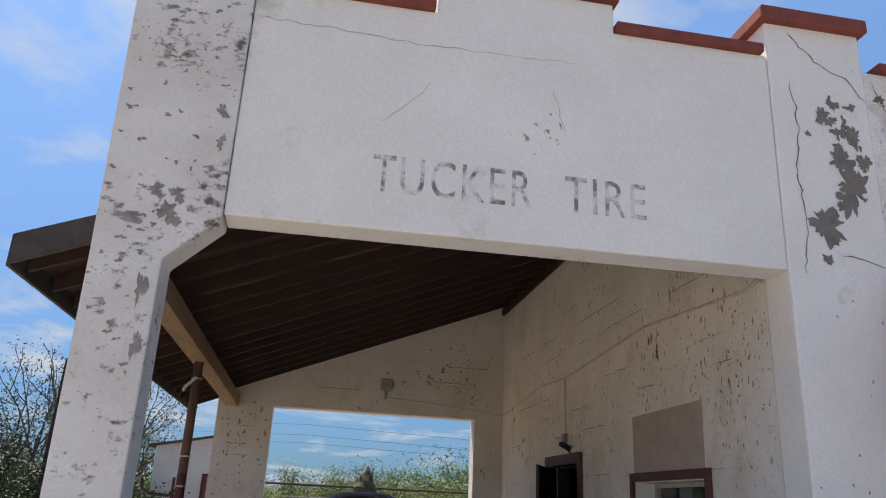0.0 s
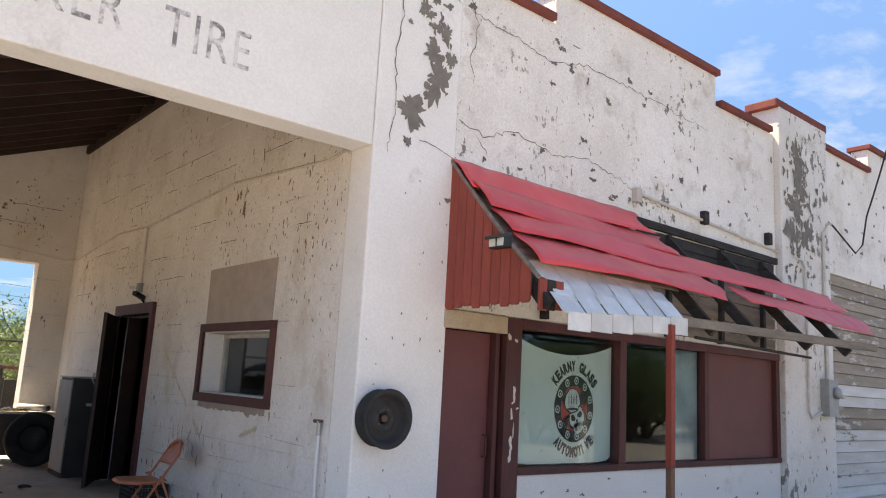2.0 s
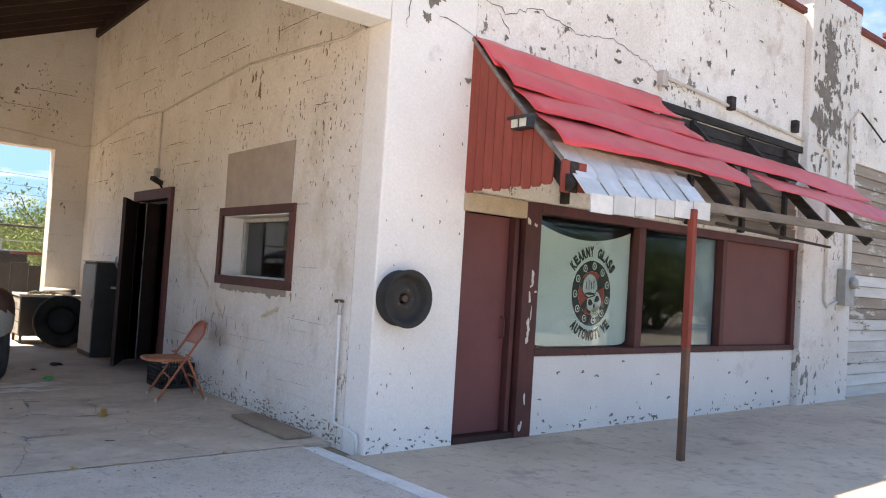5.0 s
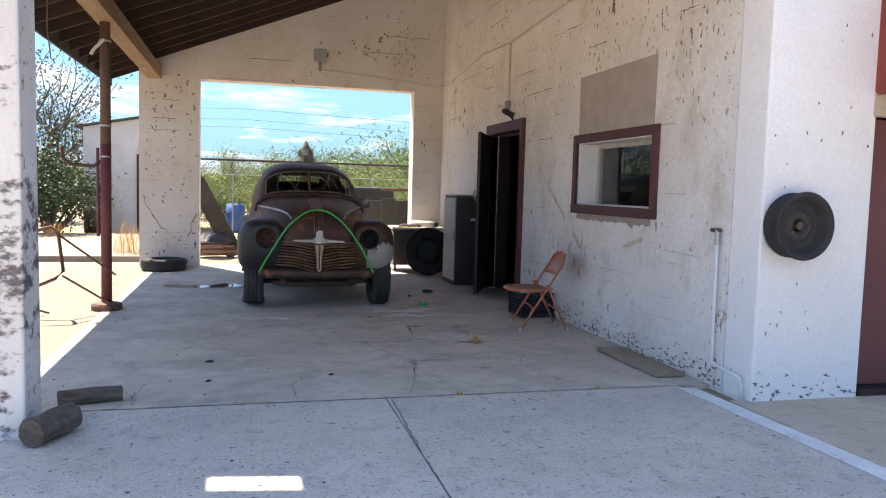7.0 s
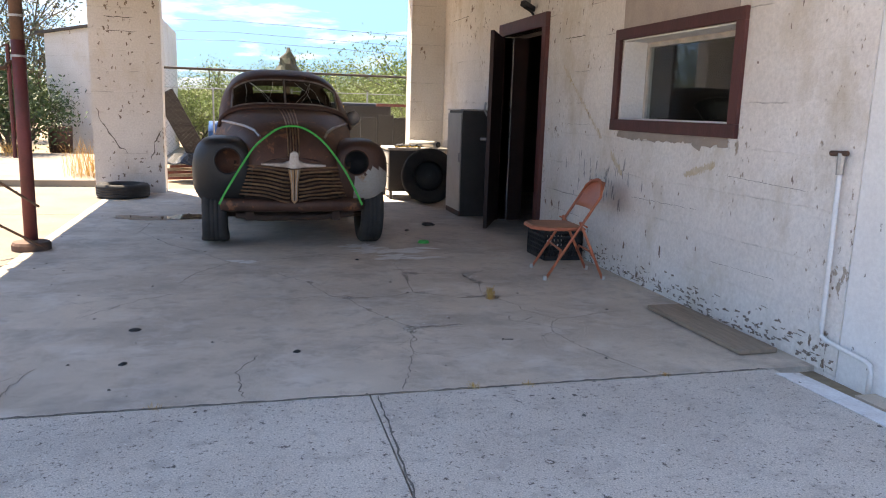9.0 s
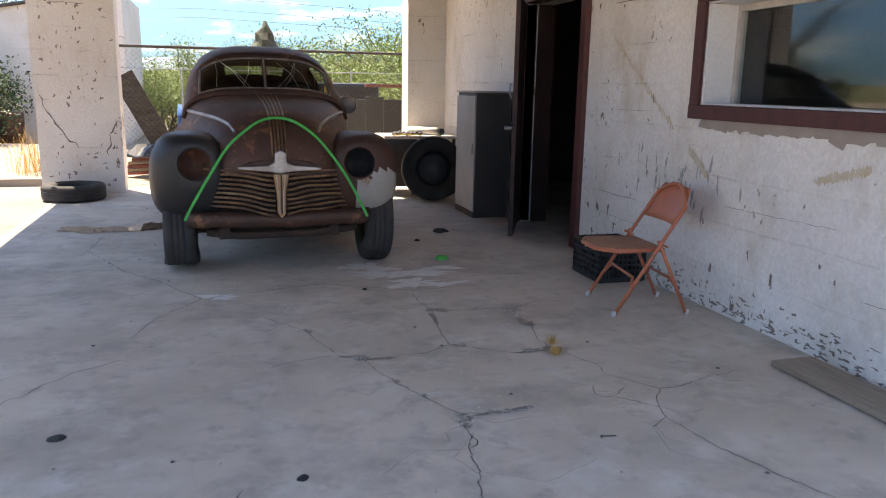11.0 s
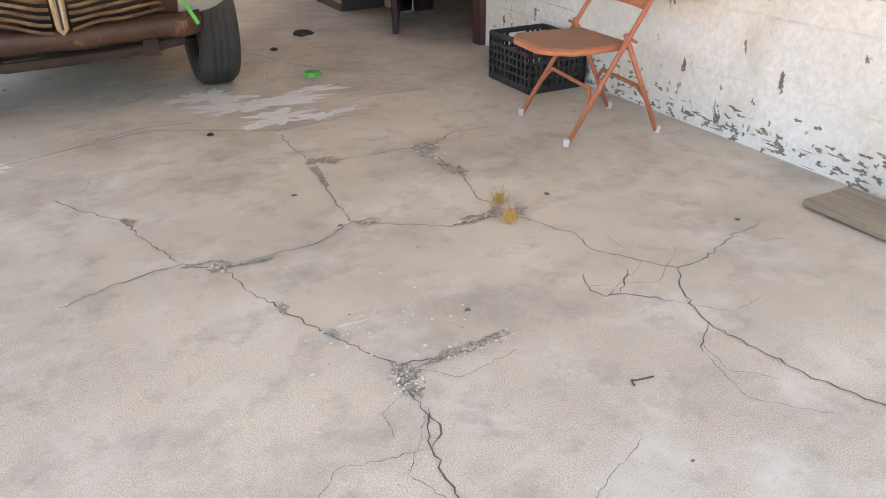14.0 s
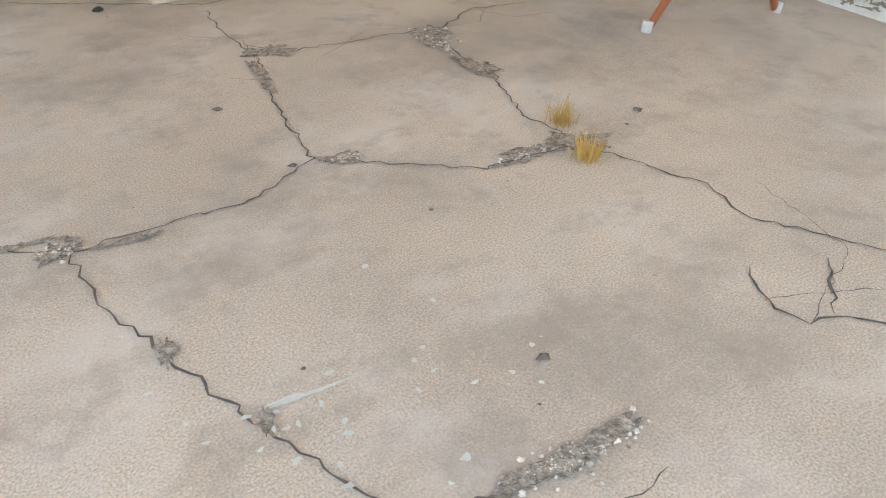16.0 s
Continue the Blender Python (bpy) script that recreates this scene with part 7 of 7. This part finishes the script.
kinds = [tree("mesquite_tree", "bright green mesquite with a loose feathery crown", 3.6, 3.6, 17000, 0, M_LEAF, 1, 0.052, spread=0.30),
         tree("mesquite_tree", "bright green mesquite with a loose feathery crown", 3.2, 4.2, 17000, 0, M_LEAF, 2, 0.052, spread=0.32),
         tree("mesquite_tree", "bright green mesquite with a loose feathery crown", 4.4, 3.8, 18000, 0, M_LEAF, 3, 0.052, spread=0.30)]
spots_ = [(0, 9.6, 27, 1.25), (1, 3.4, 32, 1.0), (2, 6.6, 26.5, 1.0), (0, 0.8, 36, 0.95), (1, -2.0, 34, 0.85), (2, 9.2, 31, 1.1), (1, 12.4, 29, 1.2), (0, 5.5, 36, 1.0), (1, 8.0, 23.8, 0.75), (2, 2.0, 44, 1.0), (0, -5.5, 46, 1.0), (1, 6.9, 44, 1.1),
          (0, -10, 52, 1.0), (2, -16, 44, 1.1), (1, 15, 40, 1.3), (1, -0.6, 27.5, 0.62), (0, 1.8, 25.5, 0.62), (1, 4.6, 24.5, 0.66), (2, 6.2, 22.0, 0.62)]
first = {}
for k, x, y, s in spots_:
    m = pose(x, y, -0.1, 0, 0, (x * 77 + y * 31) % 360)
    if k not in first:
        first[k] = 1
        kinds[k].matrix_basis = m @ Matrix.Diagonal((s, s, s, 1))
    else:
        o = copy_thing(kinds[k], m)
        o.scale = (s, s, s)
    tagged(kinds[k], group="mesquites behind the fence")
sp = tree("bare_tree", "tall half-bare grey-green tree behind the outbuilding", 7.6, 6.0, 7500, 0, M_LEAF_SPARSE, 11, 0.075, 11, 0.13, 0.4, 0.30)
sp.matrix_basis = pose(-6.6, 31, -0.1, 0, 0, 200) @ Matrix.Diagonal((0.85, 0.85, 0.85, 1))
o = copy_thing(sp, pose(-8.8, 27, -0.1, 0, 0, 130))
o.scale = (0.8, 0.8, 0.8)
sh = tree("green_shrub", "dense dark green shrub beside the white outbuilding", 2.4, 2.6, 9000, 0, M_LEAF_DARK, 21, 0.055, 12, 0.05, 0.0, 0.26)
sh.matrix_basis = pose(-4.55, 22.3, -0.05)
for x, y, s in ((-6.4, 22.8, 1.0), (-8.6, 24.5, 1.15), (-7.2, 20.5, 0.7), (-11, 26, 1.2)):
    o = copy_thing(sh, pose(x, y, -0.05, 0, 0, x * 50))
    o.scale = (s, s, s)
for x, y, q in ((15.5, -6.5, 1.25), (18, -5.6, 1.4), (20.5, -6.4, 1.5), (23, -5.7, 1.35), (25.5, -6.8, 1.6), (28.5, -6.0, 1.5), (31.5, -7.0, 1.7), (35, -6.4, 1.7), (39, -7.2, 1.8)):
    o = copy_thing(sh, pose(x, y, -0.1, 0, 0, x * 47))
    o.scale = (q, q, q)
    tagged(o, "dense dark green shrub across the street", "shrub", "shrubs across the street")
for x, y, h, n, s in ((-1.6, 16.1, 0.75, 90, 31), (-1.9, 16.5, 0.55, 80, 32), (-4.2, 20.9, 0.4, 120, 33), (-5.2, 20.6, 0.35, 120, 34), (-6.0, 20.8, 0.4, 120, 35)):
    bm = tuft(x, y, h, n, s, 0.16)
    for v in bm.verts:
        v.co.z += 0.09
    tagged(thing("dry_weed", "tall dry yellow weed clump in the yard", "weed", bm, M_STRAW), group="dry yard weeds")


def outbuilding():
    h = tagged(new("outbuilding"), "small white block outbuilding with a maroon door", "building")
    h.location = (-2, 24.5, 0)
    bm = bmesh.new()
    prism(bm, [(-4.0, -0.1), (-2.62, -0.1), (-2.62, 2.25), (-1.8, 2.25), (-1.8, -0.1), (-1.24, -0.1), (-1.24, 3.5), (-4.0, 2.95)], "y", 23.6, 23.85)
    box(bm, -4.0, -3.75, 23.852, 28, -0.1, 2.9)
    box(bm, -1.49, -1.24, 23.852, 28, -0.1, 3.48)
    part("wall", bm, M_WALL, h)
    bm = bmesh.new()
    prism(bm, [(-4.2, 2.915), (-1.50, 3.455), (-1.50, 3.51), (-4.2, 2.98)], "y", 23.5, 28.2)
    part("roof", bm, M_FASCIA, h, "dark flat roof edge")
    d = part("door", boxes((-2.56, -1.86, 23.68, 23.73, 0.0, 2.20)), M_DOOR, h, "maroon plank door")
    for b in ((-2.62, -2.56, 23.57, 23.8, 0, 2.25), (-1.86, -1.8, 23.57, 23.8, 0, 2.25), (-2.56, -1.86, 23.57, 23.8, 2.20, 2.25)):
        part("door_frame", boxes(b), M_FRAME, h)
    part("hasp", boxes((-2.55, -2.42, 23.66, 23.678, 1.2, 1.26)), M_STEEL, d)


outbuilding()
b = bmesh.new()
lathe(b, [(0.001, 0.0), (0.26, 0.0), (0.27, 0.3), (0.28, 0.62), (0.26, 0.64), (0.24, 0.6), (0.001, 0.58)], (-3.55, 22.6, 0.09), "z", 20)
thing("rusty_drum", "short rusty drum before the outbuilding", "drum", b, M_RUST, smooth=True)


def chain_fence():
    f = thing("chain_link_fence", "galvanised chain-link fence with dark top rail", "fence", at=(3, 16.5, 0))
    Y, H, X0, X1 = 16.5, 1.97, -1.6, 9.5
    b = bmesh.new()
    tube(b, [(X0, Y, H), (X1, Y, H)], 0.022, 8)
    part("top_rail", b, M_FASCIA, f, "dark top rail")
    for x in (X0, 1.9, 3.95, 6.4, X1):
        b = bmesh.new()
        tube(b, [(x, Y + 0.03, -0.1), (x, Y + 0.03, H + 0.06)], 0.026, 8)
        part("post", b, M_BOXGREY, f)
    verts, faces = [], []

    def wire(x0, z0, x1, z1):
        k = len(verts)
        w = 0.0018
        for x, z in ((x0, z0), (x1, z1)):
            verts.extend(((x - w, Y, z), (x + w, Y - 0.003, z), (x, Y, z + w)))
        faces.extend(((k, k + 1, k + 4, k + 3), (k + 1, k + 2, k + 5, k + 4), (k + 2, k, k + 3, k + 5)))
    x = X0 - H
    while x < X1:
        a0, a1 = max(x, X0), min(x + H, X1)
        if a1 > a0:
            wire(a0, a0 - x, a1, a1 - x)
            wire(a0, H - (a0 - x), a1, H - (a1 - x))
        x += 0.08
    me = bpy.data.meshes.new("mesh_wire")
    me.from_pydata(verts, [], faces)
    me.materials.append(M_WIRE)
    ob = new("mesh_wire", me)
    ob.parent, ob.matrix_parent_inverse = f, f.matrix_basis.inverted()
    ob["kind"] = "stuff"
    far = thing("far_fence", "far chain-link fence line with thin rail", "fence", at=(0, 23, 0))
    b = bmesh.new()
    tube(b, [(-2, 23.4, 1.75), (10, 22.6, 1.75)], 0.012, 6)
    part("top_rail", b, M_BOXGREY, far)
    for x in (-2, 0, 2, 4, 6, 8, 10):
        b = bmesh.new()
        tube(b, [(x, 23.4 - (x + 2) / 15, -0.1), (x, 23.4 - (x + 2) / 15, 1.8)], 0.025, 6)
        part("post", b, M_STEEL, far)


chain_fence()


def junk():
    t = thing("canvas_bundle", "green canvas bundle tied over a tall post", "canvas", at=(1.55, 16.1, 0))
    b = bmesh.new()
    lathe(b, [(0.02, 0.42), (0.05, 0.36), (0.12, 0.24), (0.17, 0.12), (0.24, 0.02), (0.23, -0.1), (0.001, -0.1)], (1.52, 16.15, 1.95), "z", 14)
    for v in b.verts:
        v.co += Vector(noise.noise_vector(v.co * 6)) * 0.05
    part("canvas", b, M_CANVAS, t)
    part("post", boxes((1.48, 1.56, 16.11, 16.19, -0.05, 1.9)), M_GREYWOOD, t)
    lb = thing("leaning_panel", "dark corrugated panel leaning behind the fence", "panel", at=(-0.1, 17, 0))
    b = bmesh.new()
    beam(b, (-0.62, 17.0, 1.55), (0.18, 16.95, 0.0), 0.05, 0.34, (1, 0, 0.5))
    part("sheet", b, M_BURNT, lb)
    rk = thing("steel_rack", "dark steel panel stack behind the fence", "rack", at=(3.2, 18, 0))
    for k in range(5):
        part("panel", boxes((2.75 + 0.345 * k, 3.085 + 0.345 * k, 18.0 + 0.02 * k, 18.06 + 0.02 * k, 0.05, 1.25 - 0.05 * (k % 2))), M_TRIMDARK, rk, bevel=0.006)
    for x in (2.66, 4.5):
        part("upright", boxes((x, x + 0.07, 17.9, 17.97, -0.05, 1.42)), M_YELLOW if x < 3 else M_RUST, rk, "yellow upright" if x < 3 else "rusty upright")
    part("shelf", boxes((2.74, 4.49, 17.9, 18.3, 0.0, 0.045)), M_RUST, rk)
    part("top_bar", boxes((3.4, 4.57, 17.9, 17.97, 1.425, 1.48)), M_CHEVRON, rk, "red top bar")
    bl = thing("blue_drum", "blue plastic drum in the yard", "drum", at=(0.05, 25.5, 0))
    b = bmesh.new()
    lathe(b, [(0.001, 0.0), (0.27, 0.0), (0.29, 0.1), (0.29, 0.3), (0.30, 0.32), (0.29, 0.34), (0.29, 0.6), (0.30, 0.62), (0.29, 0.64), (0.27, 0.9), (0.001, 0.9)], (0.05, 25.5, -0.04), "z", 22)
    part("barrel", b, M_BLUE, bl, smooth=True)
    b = bmesh.new()
    lathe(b, [(0.001, 0.03), (0.05, 0.03), (0.05, 0.0)], (0.17, 25.5, 0.86), "z", 12)
    part("cap", b, M_TRIMDARK, bl)
    lum = thing("scrap_pile", "pile of planks and black sheeting by the fence", "scrap pile", at=(-0.2, 16.9, 0))
    for k in range(6):
        b = bmesh.new()
        beam(b, (-0.75 + 0.05 * k, 16.75 + 0.05 * k, 0.03 + 0.05 * k), (0.45 - 0.1 * k, 16.85 + 0.03 * k, 0.05 + 0.05 * k), 0.14, 0.04)
        part("board", b, M_PLANK if k % 2 else M_COPING, lum)
    b = bmesh.new()
    lathe(b, [(0.001, 0.18), (0.2, 0.15), (0.34, 0.05), (0.38, 0.0)], (-0.25, 16.95, 0.30), "z", 14)
    for v in b.verts:
        v.co += Vector(noise.noise_vector(v.co * 7)) * 0.07
    part("sheeting", b, M_TRIMDARK, lum)
    wc = thing("white_van", "distant white van parked beyond the fence", "car", at=(3.2, 21, 0))
    part("body", boxes((2.2, 4.4, 20.4, 21.6, 0.35, 1.1)), M_WHITEPAINT, wc, bevel=0.08)
    part("glasshouse", boxes((2.5, 4.2, 20.5, 21.5, 1.1, 1.5)), M_TRIMDARK, wc, bevel=0.08)
    for x in (2.6, 4.0):
        part("wheel", tyre_mesh((x, 20.42, 0.28), 0.30, 0.2, 0, "y"), M_TYRE, wc, smooth=True)


junk()


# ---- street side: pole, bollard, carport, pickup ----
def pole():
    p = thing("utility_pole", "dark creosoted timber utility pole", "pole", at=(10.85, 2.72, 0))
    b = bmesh.new()
    tube(b, [(10.88, 2.72, -0.2), (10.86, 2.72, 3), (10.84, 2.72, 9.6)], 0.175, 18, 0.13)
    part("shaft", b, M_POLE, p, smooth=True)
    b = bmesh.new()
    tube(b, [(10.72, 2.56, 0), (10.72, 2.56, 0.75)], 0.022, 8)
    part("ground_pipe", b, M_CONDUIT, p)
    for z in (2.1, 3.0, 4.4):
        b = bmesh.new()
        beam(b, (10.86, 2.52, z), (10.86, 2.56, z), 0.05, 0.06)
        part("tag", b, M_STEEL, p)
    part("cross_arm", boxes((9.9, 11.8, 2.52, 2.60, 8.7, 8.82)), M_POLE, p)
    bo = thing("bollard", "white painted pipe bollard by the pole", "bollard", at=(10.42, 2.62, 0))
    b = bmesh.new()
    tube(b, [(10.42, 2.62, 0), (10.42, 2.62, 0.88)], 0.055, 14)
    part("pipe", b, M_LINE, bo, smooth=True)
    b = bmesh.new()
    tube(b, [(10.42, 2.62, 0.88), (10.42, 2.62, 0.96)], 0.07, 14)
    part("cap", b, M_CONDUIT, bo)
    for k, (y0, z0, x1, y1, z1) in enumerate(((2.55, 8.8, -60, 4, 9.2), (2.58, 8.7, -60, 6, 8.7), (2.56, 8.75, 70, 1, 9.4), (2.6, 8.8, 70, 3, 9.4))):
        w = thing("overhead_wire", "thin black overhead wire", "wire", at=(10.8, y0, z0))
        b = bmesh.new()
        tube(b, [(10.8 + (x1 - 10.8) * t, y0 + (y1 - y0) * t, z0 + (z1 - z0) * t - 5 * t * (1 - t)) for t in [i / 14 for i in range(15)]], 0.012, 5)
        part("strand", b, M_TRIMDARK, w)
    for x, h, m_ in ((-6.4, 5.0, M_POLE), (-60, 7.5, M_POLE), (72, 7.5, M_POLE)):
        y = 22 if x == -6.4 else 62
        q = thing("far_pole", "distant dark timber utility pole", "pole", at=(x, y, 0))
        b = bmesh.new()
        tube(b, [(x, y, -0.2), (x + 0.05, y, h)], 0.11, 8, 0.08)
        part("shaft", b, m_, q)
    for z in (6.4, 5.6, 5.0):
        w = thing("overhead_wire", "thin far power line against the sky", "wire", at=(0, 60, z))
        b = bmesh.new()
        tube(b, [(-60 + 12 * k, 62, z + 0.4 + 0.5 * math.cos(k * math.pi / 2.5)) for k in range(12)], 0.012, 4)
        part("strand", b, M_TRIMDARK, w)
    an = thing("roof_antenna", "thin whip antenna on the parapet", "antenna", at=(17.5, F + 0.1, 6.3))
    b = bmesh.new()
    tube(b, [(17.5, F + 0.1, 6.37), (17.5, F + 0.1, 6.9)], 0.03, 8)
    part("base", b, M_CONDUIT, an)
    b = bmesh.new()
    tube(b, [(17.5, F + 0.1, 6.9), (17.5, F + 0.1, 9.6)], 0.010, 6)
    part("whip", b, M_STEEL, an)


pole()


def carport():
    c = thing("carport", "white mobile home with a dark shaded carport", "carport", at=(33, 6, 0))
    part("home_wall", boxes((34, 42, 8.5, 17, -0.1, 2.7)), M_FACADE, c, "white clad wall", bevel=0.02)
    part("home_roof", boxes((33.8, 42.3, 8.2, 17.3, 2.71, 2.85)), M_WHITEPAINT, c)
    part("canopy", boxes((27.5, 34, 2.0, 12, 2.3, 2.42)), M_WHITEPAINT, c, "white canopy edge")
    # Black strip added along the front for the canopy's dark underside.
    part("canopy_beam", boxes((27.4, 27.495, 2.0, 12, 1.98, 2.30)), M_TRIMDARK, c, "dark band for the shade under the canopy")
    for x, y in ((27.6, 2.1), (27.6, 11.5), (33.6, 2.1)):
        part("post", boxes((x, x + 0.1, y, y + 0.1, -0.05, 2.3)), M_TRIMDARK, c)
    for y in (9.4, 11.5):
        part("window", boxes((33.97, 33.995, y, y + 1.2, 1.0, 2.0)), M_TRIMDARK, c)
    # Steel grey on body and cab stands in for shade on a white truck.
    t = thing("pickup_truck", "white pickup truck under the carport, greyed for its shade", "car", at=(30, 4.6, 0))
    b = bmesh.new()
    prism(b, [(4.0, 0.45), (8.6, 0.45), (8.65, 0.95), (8.5, 1.02), (7.2, 1.06), (4.0, 1.06)], "x", 29.0, 30.8)
    part("body", b, M_STEEL, t, bevel=0.05)
    b = bmesh.new()
    prism(b, [(5.1, 1.065), (7.25, 1.065), (6.75, 1.62), (5.25, 1.66)], "x", 29.1, 30.7)
    part("cab", b, M_STEEL, t, bevel=0.05)
    for y0, y1 in ((5.32, 5.95), (6.05, 6.75)):
        part("side_window", boxes((29.085, 29.098, y0, y1, 1.12, 1.55)), M_TRIMDARK, t)
    for y in (4.8, 7.7):
        w = part("tyre", tyre_mesh((29.15, y, 0.36), 0.37, 0.24), M_TYRE, t, smooth=True)
        b = bmesh.new()
        lathe(b, [(0.001, -0.12), (0.1, -0.12), (0.2, -0.1), (0.2, 0)], (29.15, y, 0.36), "x", 18)
        part("rim", b, M_CHROME, w)
    for k in range(3):
        g = thing("pipe_gate", "low galvanised tube gate by the drive", "gate", at=(24.5, 3, 0), group="tube gates")
        y0 = 2.0 + k * 1.45
        b = bmesh.new()
        tube(b, [(24.5, y0, 0.1), (24.5, y0, 1.05), (24.5, y0 + 1.3, 1.05), (24.5, y0 + 1.3, 0.1)], 0.025, 6, closed=True)
        part("gate_frame", b, M_STEEL, g)
        for q in range(1, 4):
            b = bmesh.new()
            tube(b, [(24.5, y0 + 0.32 * q, 0.1), (24.5, y0 + 0.32 * q, 1.05)], 0.012, 6)
            part("bar", b, M_STEEL, g)
        for yy in (y0, y0 + 1.3):
            b = bmesh.new()
            tube(b, [(24.5, yy, -0.05), (24.5, yy, 0.12)], 0.025, 6)
            part("foot", b, M_STEEL, g)
    st_ = tree("street_tree", "small green tree beyond the carport", 4.2, 3.4, 3000, 0, M_LEAF_DARK, 41, 0.09, 8, 0.1, 0.2, 0.3)
    st_.matrix_basis = pose(46, 11, 0)
    bm = bmesh.new()
    for k in range(70):
        a, r = rnd.uniform(0, 6.3), rnd.uniform(0, 0.35)
        x, y, z = 11.6 + r * math.cos(a), 2.35 + 0.6 * r * math.sin(a), rnd.uniform(0.02, 0.3)
        beam(bm, (x, y, z), (x + rnd.gauss(0, 0.08), y + rnd.gauss(0, 0.08), z + rnd.uniform(-0.02, 0.1)), 0.025, 0.004, (rnd.random(), rnd.random(), 1))
    for k in range(14):
        a = rnd.uniform(0, 6.3)
        tube(bm, [(11.6, 2.35, -0.02), (11.6 + 0.25 * math.cos(a), 2.35 + 0.15 * math.sin(a), rnd.uniform(0.12, 0.3))], 0.005, 4)
    wd_ = thing("roadside_weed", "leafy green weed at the pavement edge", "weed", bm, M_LEAF)


carport()

# distant hills with haze in their colour, and scrub
def ridge(name, y, x0, x1, h, seed, mat, label, axis="y", base=0.35):
    bm = bmesh.new()
    n = 120
    top, bot, back = [], [], []
    for k in range(n + 1):
        x = x0 + (x1 - x0) * k / n
        z = h * (base + 0.5 * (0.5 + 0.5 * noise.noise(Vector((x * 2.2 / abs(x1 - x0) * 4, seed, 0)))) + 0.15 * noise.noise(Vector((x * 30 / abs(x1 - x0), seed, 3))))
        bot.append((x, y, -2) if axis == "y" else (y, x, -2))
        top.append((x, y + h * 2, z) if axis == "y" else (y + h * 2, x, z))
        back.append((x, y + h * 6, -2) if axis == "y" else (y + h * 6, x, -2))
    grid(bm, [bot, top, back])
    ob = structure(name, bm, mat, label, True, category="hills")
    return ob


ridge("backdrop_hills", 900, -900, 1100, 48, 2.3, M_HILL, "mountain line on the horizon, tinted for blue haze")
ridge("backdrop_scrub", 110, -260, 260, 3.6, 5.1, M_SCRUB, "far line of green desert scrub", base=0.55)
ridge("backdrop_hills_east", 420, -500, 500, 42, 7.7, M_HILL, "hills beyond the street, tinted for brown-blue haze", "x")
ridge("backdrop_scrub_west", -200, -200, 250, -5.0, 3.1, M_SCRUB, "far scrub line", "x", base=-0.6)
